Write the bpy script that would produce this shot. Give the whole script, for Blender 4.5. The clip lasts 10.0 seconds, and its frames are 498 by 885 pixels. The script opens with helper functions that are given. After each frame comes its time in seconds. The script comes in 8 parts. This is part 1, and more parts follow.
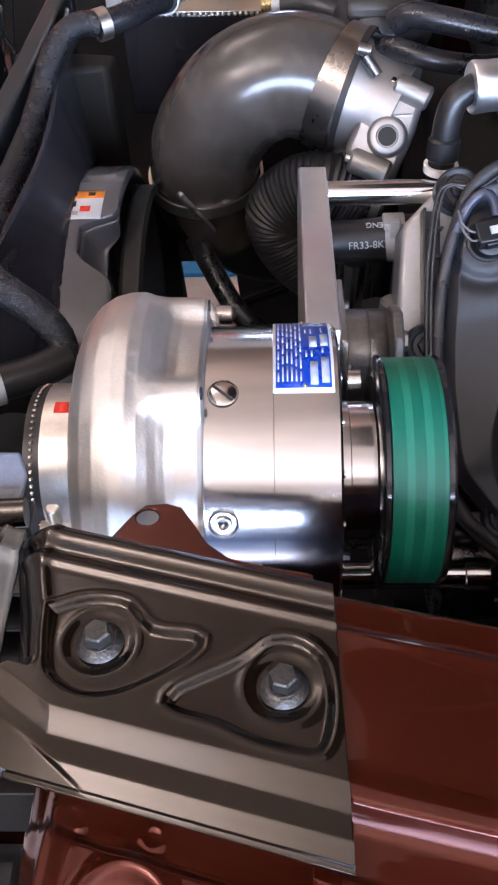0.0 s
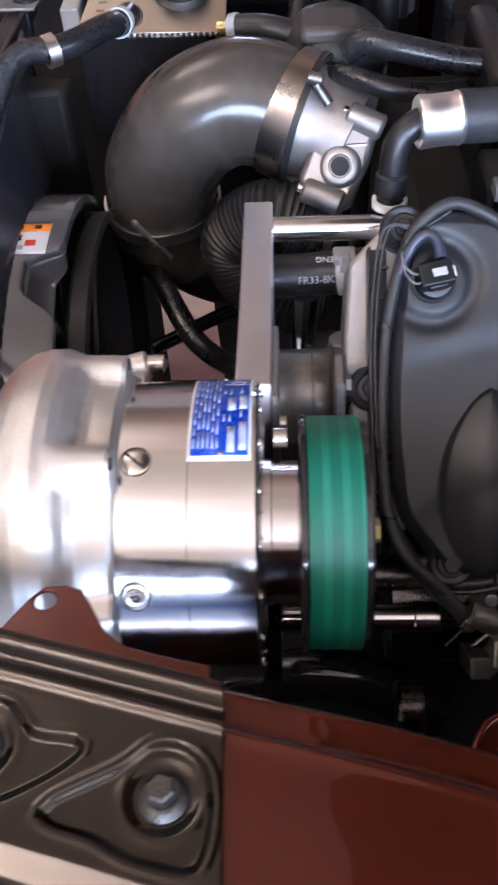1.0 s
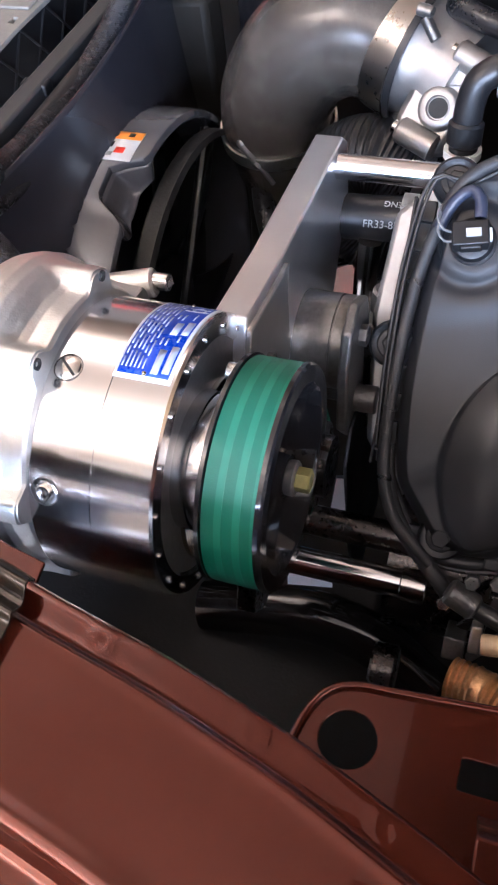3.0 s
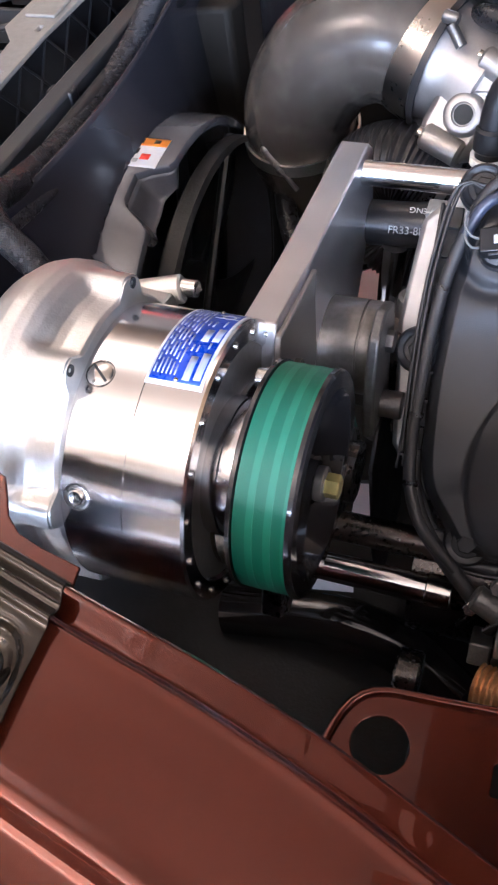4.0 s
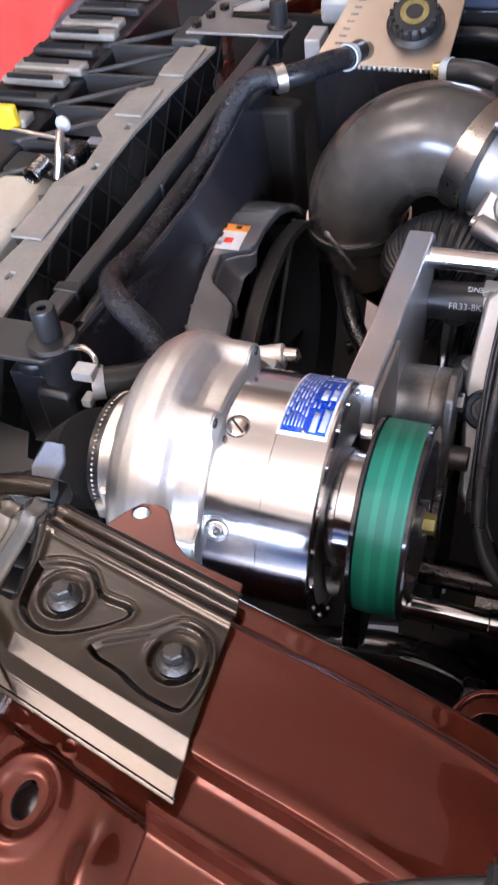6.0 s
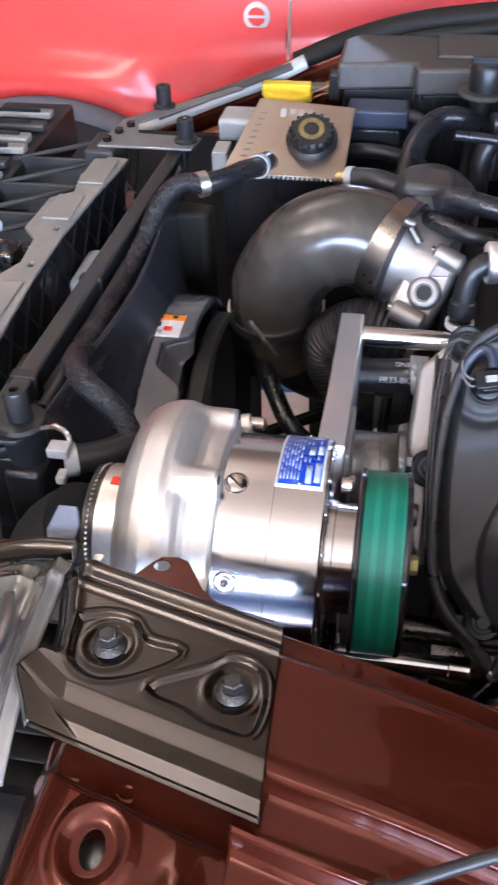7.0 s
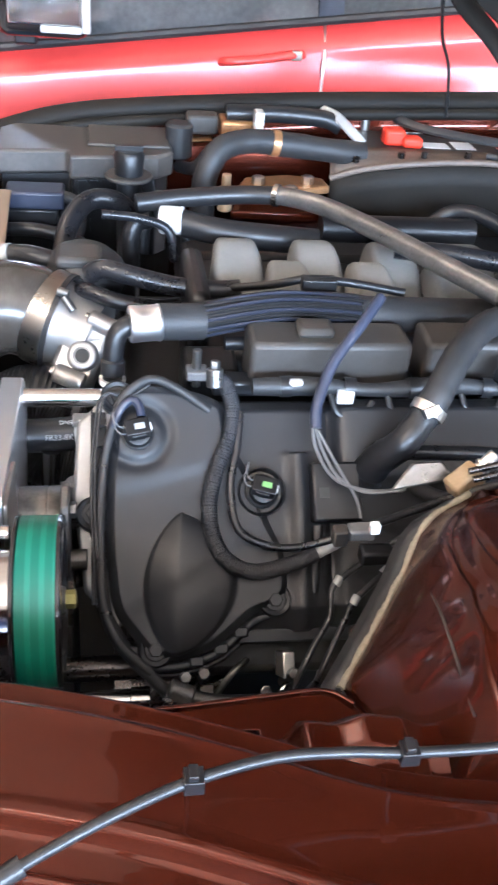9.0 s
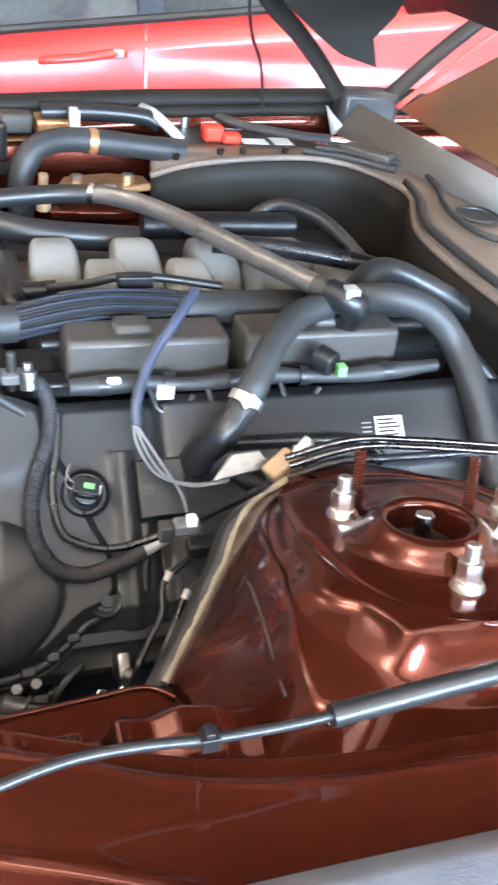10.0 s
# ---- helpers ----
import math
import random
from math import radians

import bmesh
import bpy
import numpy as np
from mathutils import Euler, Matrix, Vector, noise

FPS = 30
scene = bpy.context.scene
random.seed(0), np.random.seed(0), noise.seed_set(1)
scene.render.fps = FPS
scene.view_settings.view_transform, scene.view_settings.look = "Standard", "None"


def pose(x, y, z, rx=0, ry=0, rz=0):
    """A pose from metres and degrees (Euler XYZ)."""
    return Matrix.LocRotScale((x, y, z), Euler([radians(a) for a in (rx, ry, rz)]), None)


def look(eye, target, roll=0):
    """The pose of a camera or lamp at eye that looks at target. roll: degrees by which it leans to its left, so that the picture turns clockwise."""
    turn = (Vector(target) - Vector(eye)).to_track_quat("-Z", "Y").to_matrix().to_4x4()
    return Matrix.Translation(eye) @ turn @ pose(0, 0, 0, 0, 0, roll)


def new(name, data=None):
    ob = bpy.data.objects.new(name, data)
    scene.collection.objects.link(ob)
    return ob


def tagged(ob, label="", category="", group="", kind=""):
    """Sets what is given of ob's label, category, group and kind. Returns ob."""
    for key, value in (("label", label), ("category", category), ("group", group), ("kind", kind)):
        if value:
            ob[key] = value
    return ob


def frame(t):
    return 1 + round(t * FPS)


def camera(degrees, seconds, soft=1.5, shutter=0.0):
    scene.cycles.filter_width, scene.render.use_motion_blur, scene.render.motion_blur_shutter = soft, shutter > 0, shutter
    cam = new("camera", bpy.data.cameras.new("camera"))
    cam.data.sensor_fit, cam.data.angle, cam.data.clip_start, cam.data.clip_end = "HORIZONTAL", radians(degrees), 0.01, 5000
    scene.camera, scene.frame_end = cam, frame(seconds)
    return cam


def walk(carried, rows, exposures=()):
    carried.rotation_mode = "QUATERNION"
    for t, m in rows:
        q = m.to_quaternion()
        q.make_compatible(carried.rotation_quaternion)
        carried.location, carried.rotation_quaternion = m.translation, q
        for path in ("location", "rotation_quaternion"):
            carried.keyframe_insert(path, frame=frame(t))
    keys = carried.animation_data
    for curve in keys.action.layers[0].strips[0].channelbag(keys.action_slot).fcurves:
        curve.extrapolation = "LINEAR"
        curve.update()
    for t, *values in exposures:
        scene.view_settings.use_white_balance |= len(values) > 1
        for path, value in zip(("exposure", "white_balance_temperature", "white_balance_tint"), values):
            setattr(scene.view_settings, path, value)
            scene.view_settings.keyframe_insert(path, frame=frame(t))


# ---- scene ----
cam = camera(31.3, 10.0, 2.2, 0.4)
PATH = [
    (0, (0.021, -0.009, 1.246), (-0.053, 1.333, -0.235), -3.0),
    (0.5, (0.024, 0.009, 1.25), (-0.044, 1.339, -0.243), -3.1),
    (1, (0.067, 0.031, 1.26), (-0.016, 1.359, -0.234), -3.5),
    (1.5, (0.144, 0.051, 1.264), (-0.209, 1.269, -0.283), -5.5),
    (2, (0.202, 0.055, 1.264), (-0.274, 1.22, -0.29), -6.9),
    (2.2, (0.213, 0.057, 1.257), (-0.288, 1.211, -0.296), -7.4),
    (3.3, (0.218, 0.05, 1.255), (-0.325, 1.178, -0.305), -9.4),
    (3.5, (0.214, 0.049, 1.257), (-0.332, 1.179, -0.3), -9.3),
    (4, (0.21, 0.049, 1.259), (-0.36, 1.176, -0.291), -10.2),
    (4.5, (0.202, 0.04, 1.272), (-0.382, 1.169, -0.272), -10.5),
    (5, (0.188, 0.019, 1.29), (-0.403, 1.163, -0.24), -10.4),
    (5.5, (0.19, -0.005, 1.313), (-0.403, 1.177, -0.187), -9.3),
    (5.7, (0.184, -0.016, 1.319), (-0.414, 1.175, -0.171), -9.3),
    (6.8, (0.093, -0.101, 1.336), (-0.263, 1.363, 0.021), -3.2),
    (7, (0.083, -0.114, 1.333), (-0.202, 1.384, 0.038), -1.8),
    (7.5, (0.085, -0.149, 1.344), (-0.027, 1.401, 0.085), 1.3),
    (8, (0.105, -0.165, 1.349), (0.149, 1.423, 0.135), 3.7),
    (8.5, (0.126, -0.174, 1.354), (0.328, 1.44, 0.19), 5.1),
    (9, (0.144, -0.177, 1.352), (0.46, 1.437, 0.214), 5.9),
    (9.5, (0.163, -0.181, 1.35), (0.62, 1.412, 0.23), 6.5),
    (10, (0.188, -0.187, 1.351), (0.793, 1.364, 0.244), 7.8),
]
# the clip's camera opens up a little as it swings round to the engine
EXPOSURES = [(0, 0.62, 4950, 15), (0.7, 0.58, 4950, 15), (2, 1.0, 4920, 13), (5.5, 1.0, 4950, 14), (7, 0.80, 4880, 12), (8, 0.90, 4880, 11), (9, 1.34, 4920, 6), (10, 1.8, 4920, 1)]
walk(cam, [(t, look(eye, target, roll)) for t, eye, target, roll in PATH], EXPOSURES)
# ---------------------------------------------------------------- light
# daylight through the open garage door behind the camera, and added uplights for the ceiling
world = bpy.data.worlds.new("garage_air")
scene.world = world
world.use_nodes = True
sky = world.node_tree.nodes.new("ShaderNodeTexSky")
sky.sky_type, sky.sun_disc, sky.sun_elevation, sky.sun_rotation = "NISHITA", False, radians(40), radians(180)
world.node_tree.links.new(sky.outputs[0], world.node_tree.nodes["Background"].inputs[0])
world.node_tree.nodes["Background"].inputs[1].default_value = 0.15


def area_lamp(name, m, sx, sy, watts, colour):
    data = bpy.data.lights.new(name, "AREA")
    data.shape, data.size, data.size_y, data.energy, data.color = "RECTANGLE", sx, sy, watts, colour
    ob = new(name, data)
    ob.matrix_world = m
    return ob


DOOR_X, DOOR_W, DOOR_H, DOOR_Y = 1.45, 4.5, 1.83, -2.6
area_lamp("door_daylight", look((DOOR_X, DOOR_Y - 0.02, 1.80), (DOOR_X, 5, 1.70)), DOOR_W, 0.95, 230, (0.97, 0.98, 1.0))
# ---------------------------------------------------------------- materials
MATS = {}


def material(name, colour, rough=0.5, metal=0.0, vary=0.15, scale=40.0, bump=0.0, bump_scale=None, coat=0.0, rough_vary=0.08,
             weave=None, brushed=None, speck=0.0, coat_rough=0.06, ior=1.5):
    """One procedural surface: base colour with two scales of variation, worn gloss and fine relief."""
    m = bpy.data.materials.new(name)
    m.use_nodes = True
    nt = m.node_tree
    nd, ln = nt.nodes, nt.links
    b = nd["Principled BSDF"]
    b.inputs["Metallic"].default_value = metal
    b.inputs["IOR"].default_value = ior
    if coat:
        b.inputs["Coat Weight"].default_value = coat
        b.inputs["Coat Roughness"].default_value = coat_rough
    tc = nd.new("ShaderNodeTexCoord")
    src = tc.outputs["Object"]
    fine, broad = nd.new("ShaderNodeTexNoise"), nd.new("ShaderNodeTexNoise")
    fine.inputs["Scale"].default_value, fine.inputs["Detail"].default_value = scale * 6, 4
    broad.inputs["Scale"].default_value, broad.inputs["Detail"].default_value = scale * 0.6, 5
    if brushed:
        mp = nd.new("ShaderNodeMapping")
        mp.inputs["Scale"].default_value = brushed
        ln.new(src, mp.inputs[0])
        ln.new(mp.outputs[0], fine.inputs["Vector"])
    else:
        ln.new(src, fine.inputs["Vector"])
    ln.new(src, broad.inputs["Vector"])
    mix = nd.new("ShaderNodeMath")
    mix.operation = "MULTIPLY_ADD"
    mix.inputs[1].default_value = 0.45
    ln.new(fine.outputs[0], mix.inputs[0])
    add = nd.new("ShaderNodeMath")
    add.operation = "MULTIPLY"
    add.inputs[1].default_value = 0.55
    ln.new(broad.outputs[0], add.inputs[0])
    ln.new(add.outputs[0], mix.inputs[2])
    ramp = nd.new("ShaderNodeMapRange")
    ramp.inputs[1].default_value, ramp.inputs[2].default_value = 0.3, 0.7
    ramp.inputs[3].default_value, ramp.inputs[4].default_value = 1 - vary, 1 + vary
    ln.new(mix.outputs[0], ramp.inputs[0])
    tint = nd.new("ShaderNodeVectorMath")
    tint.operation = "SCALE"
    tint.inputs[0].default_value = colour
    ln.new(ramp.outputs[0], tint.inputs["Scale"])
    out = tint.outputs[0]
    if speck:
        # grains of dust
        vo = nd.new("ShaderNodeTexVoronoi")
        vo.inputs["Scale"].default_value = 260
        ln.new(src, vo.inputs["Vector"])
        cut = nd.new("ShaderNodeMapRange")
        cut.inputs[1].default_value, cut.inputs[2].default_value = 0.10, 0.05
        ln.new(vo.outputs["Distance"], cut.inputs[0])
        few = nd.new("ShaderNodeMapRange")
        few.inputs[1].default_value, few.inputs[2].default_value = 0.80, 0.82
        ln.new(vo.outputs["Color"], few.inputs[0])
        amt = nd.new("ShaderNodeMath")
        amt.operation = "MULTIPLY"
        ln.new(cut.outputs[0], amt.inputs[0])
        ln.new(few.outputs[0], amt.inputs[1])
        amt2 = nd.new("ShaderNodeMath")
        amt2.operation = "MULTIPLY"
        amt2.inputs[1].default_value = speck
        ln.new(amt.outputs[0], amt2.inputs[0])
        blend = nd.new("ShaderNodeMix")
        blend.data_type = "RGBA"
        blend.inputs[7].default_value = (0.5, 0.46, 0.42, 1)
        ln.new(amt2.outputs[0], blend.inputs[0])
        ln.new(out, blend.inputs[6])
        out = blend.outputs[2]
    ln.new(out, b.inputs["Base Color"])
    rr = nd.new("ShaderNodeMapRange")
    rr.inputs[1].default_value, rr.inputs[2].default_value = 0.3, 0.7
    rr.inputs[3].default_value, rr.inputs[4].default_value = max(0.02, rough - rough_vary), rough + rough_vary
    ln.new(mix.outputs[0], rr.inputs[0])
    ln.new(rr.outputs[0], b.inputs["Roughness"])
    height = None
    if weave:
        # braided sleeve: two crossing families of threads along the hose
        mp = nd.new("ShaderNodeMapping")
        ln.new(tc.outputs["UV"], mp.inputs[0])
        mp.inputs["Scale"].default_value = weave
        wa, wb = nd.new("ShaderNodeTexWave"), nd.new("ShaderNodeTexWave")
        wa.bands_direction = wb.bands_direction = "X"
        ra, rb = nd.new("ShaderNodeVectorRotate"), nd.new("ShaderNodeVectorRotate")
        ra.rotation_type = rb.rotation_type = "Z_AXIS"
        ra.inputs["Angle"].default_value, rb.inputs["Angle"].default_value = radians(45), radians(-45)
        for r, w in ((ra, wa), (rb, wb)):
            ln.new(mp.outputs[0], r.inputs[0])
            ln.new(r.outputs[0], w.inputs["Vector"])
            w.inputs["Scale"].default_value = 1.0
        mul = nd.new("ShaderNodeMath")
        mul.operation = "MULTIPLY"
        ln.new(wa.outputs["Fac"], mul.inputs[0])
        ln.new(wb.outputs["Fac"], mul.inputs[1])
        height = mul.outputs[0]
        lift = nd.new("ShaderNodeMapRange")
        lift.inputs[3].default_value, lift.inputs[4].default_value = 0.5, 2.0
        ln.new(height, lift.inputs[0])
        t2 = nd.new("ShaderNodeVectorMath")
        t2.operation = "SCALE"
        ln.new(out, t2.inputs[0])
        ln.new(lift.outputs[0], t2.inputs["Scale"])
        ln.new(t2.outputs[0], b.inputs["Base Color"])
    elif bump:
        bn = nd.new("ShaderNodeTexNoise")
        bn.inputs["Scale"].default_value, bn.inputs["Detail"].default_value = bump_scale or scale * 10, 3
        ln.new(src, bn.inputs["Vector"])
        height = bn.outputs[0]
    if height is not None:
        bu = nd.new("ShaderNodeBump")
        bu.inputs["Strength"].default_value, bu.inputs["Distance"].default_value = bump or 0.6, 0.001
        ln.new(height, bu.inputs["Height"])
        ln.new(bu.outputs[0], b.inputs["Normal"])
    MATS[name] = m
    return m


paint_maroon = material("maroon_paint", (0.074, 0.0142, 0.0060), 0.21, 0.62, 0.025, 20, coat=0.55, speck=0.03, rough_vary=0.01, coat_rough=0.04, ior=1.25)
paint_bronze = material("bronze_paint", (0.0165, 0.0105, 0.0056), 0.18, 0.75, 0.04, 25, coat=0.75, speck=0.30, rough_vary=0.015)
alu_cast = material("cast_aluminium", (0.70, 0.70, 0.68), 0.43, 1.0, 0.10, 45, bump=0.16, bump_scale=650, rough_vary=0.16)
alu_dull = material("dull_cast_aluminium", (0.40, 0.39, 0.375), 0.48, 0.9, 0.10, 60, bump=0.10, bump_scale=1500)
alu_polished = material("polished_aluminium", (0.70, 0.70, 0.71), 0.15, 1.0, 0.06, 30, brushed=(3, 60, 60), rough_vary=0.06)
alu_milled = material("milled_aluminium", (0.93, 0.94, 0.98), 0.34, 1.0, 0.06, 40, brushed=(60, 4, 60), rough_vary=0.06)
steel = material("steel", (0.62, 0.60, 0.57), 0.22, 1.0, 0.10, 60)
zinc = material("zinc_plate", (0.72, 0.70, 0.66), 0.34, 1.0, 0.15, 80)
pipe_grey = material("dull_pipe_metal", (0.25, 0.24, 0.228), 0.34, 0.8, 0.3, 40)
dull_zinc = material("dull_zinc", (0.24, 0.235, 0.23), 0.32, 0.9, 0.2, 80)
yellow_zinc = material("yellow_zinc", (0.42, 0.37, 0.13), 0.38, 0.5, 0.12, 80)
brass = material("brass", (0.50, 0.43, 0.22), 0.28, 1.0, 0.15, 80)
dark_steel = material("blackened_steel", (0.10, 0.09, 0.085), 0.28, 1.0, 0.2, 50)
black_gloss = material("black_anodised", (0.018, 0.017, 0.018), 0.14, 0.2, 0.2, 50, coat=0.5)
black_plastic = material("black_plastic", (0.011, 0.011, 0.012), 0.36, 0.0, 0.2, 40, bump=0.15, bump_scale=900)
grey_plastic = material("dusty_black_plastic", (0.030, 0.030, 0.031), 0.42, 0.0, 0.2, 30, bump=0.18, bump_scale=700)
cover_plastic = material("cover_plastic", (0.018, 0.019, 0.022), 0.42, 0.0, 0.12, 35, bump=0.14, bump_scale=1700)
# near black for dark parts, and for pieces that stand in for shade
dark_void = material("black_and_shade", (0.010, 0.010, 0.010), 0.6, 0.0, 0.3, 30, bump=0.3)
rubber = material("rubber", (0.016, 0.016, 0.017), 0.36, 0.0, 0.08, 60, bump=0.08, rough_vary=0.03)
rubber_gloss = material("smooth_rubber", (0.014, 0.014, 0.016), 0.30, 0.0, 0.2, 60)
shroud_plastic = material("shroud_plastic", (0.024, 0.024, 0.031), 0.22, 0.0, 0.02, 30, rough_vary=0.02, coat=0.3, coat_rough=0.15)
tan_label = material("tan_label", (0.33, 0.20, 0.10), 0.5, 0.0, 0.15, 40)
yellow_print = material("yellowed_print", (0.15, 0.11, 0.03), 0.5, 0.0, 0.6, 150)
lamp_lens = material("smoky_lens", (0.17, 0.16, 0.14), 0.12, 0.35, 0.15, 30, coat=1.0)
clamp_steel = material("brushed_clamp_steel", (0.36, 0.34, 0.31), 0.28, 1.0, 0.02, 40, rough_vary=0.02)
plate_grey = material("dusty_grey_steel", (0.30, 0.295, 0.29), 0.45, 0.7, 0.2, 50, bump=0.1, bump_scale=600)
barrel_plastic = material("worn_barrel_plastic", (0.085, 0.086, 0.095), 0.20, 0.0, 0.06, 35, rough_vary=0.03, coat=0.6, coat_rough=0.08)
bolt_grey = material("weathered_bolt", (0.075, 0.072, 0.068), 0.38, 0.8, 0.3, 80, bump=0.4)
silicone = material("silicone_hose", (0.050, 0.043, 0.036), 0.24, 0.0, 0.35, 30, brushed=(60, 4, 60), bump=0.14, bump_scale=160, coat=0.3, rough_vary=0.16)
braid = material("braided_sleeve", (0.030, 0.031, 0.036), 0.34, 0.1, 0.1, 50, weave=(240, 11, 1))
braid_fine = material("fine_braided_sleeve", (0.017, 0.017, 0.020), 0.27, 0.1, 0.1, 50, weave=(200, 13, 1))
loom_tape = material("cloth_tape", (0.026, 0.026, 0.027), 0.5, 0.0, 0.25, 60, bump=0.4, bump_scale=900)
blue_loom = material("blue_grey_sleeve", (0.034, 0.040, 0.066), 0.36, 0.0, 0.2, 60, bump=0.2)
belt_green = material("green_belt", (0.005, 0.100, 0.060), 0.5, 0.0, 0.08, 60, bump=0.15, bump_scale=900)
belt_line = material("pale_green_print", (0.018, 0.142, 0.090), 0.5, 0.0, 0.12, 60)
plate_blue = material("blue_enamel", (0.012, 0.05, 0.42), 0.3, 0.1, 0.08, 60)
print_white = material("white_print", (0.72, 0.74, 0.76), 0.4, 0.0, 0.06, 60)
plate_print = material("worn_pale_print", (0.40, 0.47, 0.66), 0.4, 0.0, 0.1, 60)
white_plastic = material("white_plastic", (0.70, 0.70, 0.68), 0.42, 0.0, 0.08, 60)
strand_blue = material("blue_black_strand", (0.018, 0.021, 0.036), 0.5, 0.0, 0.15, 60)
wire_grey = material("grey_wire", (0.16, 0.16, 0.165), 0.4, 0.0, 0.12, 60)
grey_clip = material("grey_clip", (0.42, 0.43, 0.43), 0.42, 0.1, 0.12, 60)
orange_print = material("orange_print", (0.85, 0.28, 0.02), 0.4, 0.0, 0.06, 60)
red_plastic = material("red_plastic", (0.75, 0.045, 0.018), 0.4, 0.0, 0.08, 60)
yellow_plastic = material("yellow_plastic", (0.80, 0.55, 0.01), 0.4, 0.0, 0.08, 60)
lime_plastic = material("green_plastic", (0.20, 0.42, 0.14), 0.4, 0.0, 0.08, 60)
tan_sealer = material("seam_sealer", (0.27, 0.245, 0.185), 0.7, 0.0, 0.3, 90, bump=1.0, bump_scale=260)
tan_plastic = material("tan_fitting", (0.40, 0.29, 0.17), 0.45, 0.2, 0.12, 60)
runner_grey = material("moulded_grey", (0.235, 0.238, 0.232), 0.50, 0.0, 0.12, 30, bump=0.2, bump_scale=800)
rail_brown = material("dusty_grey_plastic", (0.050, 0.045, 0.040), 0.5, 0.0, 0.2, 30, bump=0.25, bump_scale=700)
dusty_brown = material("dusty_brown_plastic", (0.15, 0.118, 0.095), 0.55, 0.0, 0.3, 22, bump=0.3, bump_scale=500)
lid_grey = material("dusty_lid_plastic", (0.075, 0.068, 0.062), 0.45, 0.0, 0.25, 25, bump=0.2, bump_scale=600)
bolster_top = material("dusty_plastic", (0.23, 0.215, 0.19), 0.5, 0.0, 0.22, 25, bump=0.2, bump_scale=500)
cream_plastic = material("cream_plastic", (0.46, 0.42, 0.34), 0.45, 0.0, 0.12, 25, bump=0.1, bump_scale=500)
tank_alu = material("warm_aluminium", (0.42, 0.38, 0.33), 0.33, 1.0, 0.1, 40, brushed=(6, 60, 60))
copper_wrap = material("copper_wrap", (0.62, 0.36, 0.17), 0.34, 0.8, 0.25, 90, bump=0.8, bump_scale=300)
red_paint = material("bright_red_paint", (0.80, 0.066, 0.055), 0.40, 0.0, 0.05, 10, coat=0.8, coat_rough=0.16)
fender_cloth = material("grey_fender_mat", (0.11, 0.12, 0.15), 0.55, 0.0, 0.12, 60, bump=0.3, bump_scale=700)
dusty_dark = material("dusty_dark_plastic", (0.014, 0.012, 0.0095), 0.6, 0.0, 0.3, 22, bump=0.25, bump_scale=500, ior=1.3)
trim_grey = material("grey_trim_plastic", (0.25, 0.25, 0.252), 0.5, 0.0, 0.1, 30, bump=0.15, bump_scale=600)
concrete = material("floor_concrete", (0.74, 0.74, 0.74), 0.5, 0.0, 0.15, 3, bump=0.2, bump_scale=60)
blue_mat = material("blue_mat", (0.06, 0.30, 0.72), 0.5, 0.0, 0.1, 20)
wall_paint = material("warm_wall_paint", (0.46, 0.40, 0.33), 0.7, 0.0, 0.1, 4)
ceiling_wood = material("ceiling_boards", (0.42, 0.31, 0.21), 0.5, 0.0, 0.25, 6, brushed=(2, 40, 2))
engine_grey = material("dirty_engine_metal", (0.16, 0.155, 0.15), 0.42, 0.8, 0.3, 50, bump=0.4)
lamp_shade = material("lamp_housing", (0.7, 0.7, 0.68), 0.4, 0.0, 0.05, 20)
lamp_glow = bpy.data.materials.new("lamp_tube")
lamp_glow.use_nodes = True
lamp_glow.node_tree.nodes["Principled BSDF"].inputs["Emission Color"].default_value = (1.0, 0.955, 0.90, 1)
lamp_glow.node_tree.nodes["Principled BSDF"].inputs["Emission Strength"].default_value = 4


car_window = material("car_window", (0.15, 0.15, 0.15), 0.04, 0.0, 0.3, 12, coat=1.0)
yard_blue = material("dark_blue_backdrop", (0.17, 0.20, 0.33), 0.6, 0.0, 0.2, 3)
# brown streaks in the base colour paint the windscreen's warm reflections
painted_reflection = material("windscreen_painted_reflection", (0.36, 0.22, 0.10), 0.34, 0.0, 0.35, 5, brushed=(2, 12, 4))
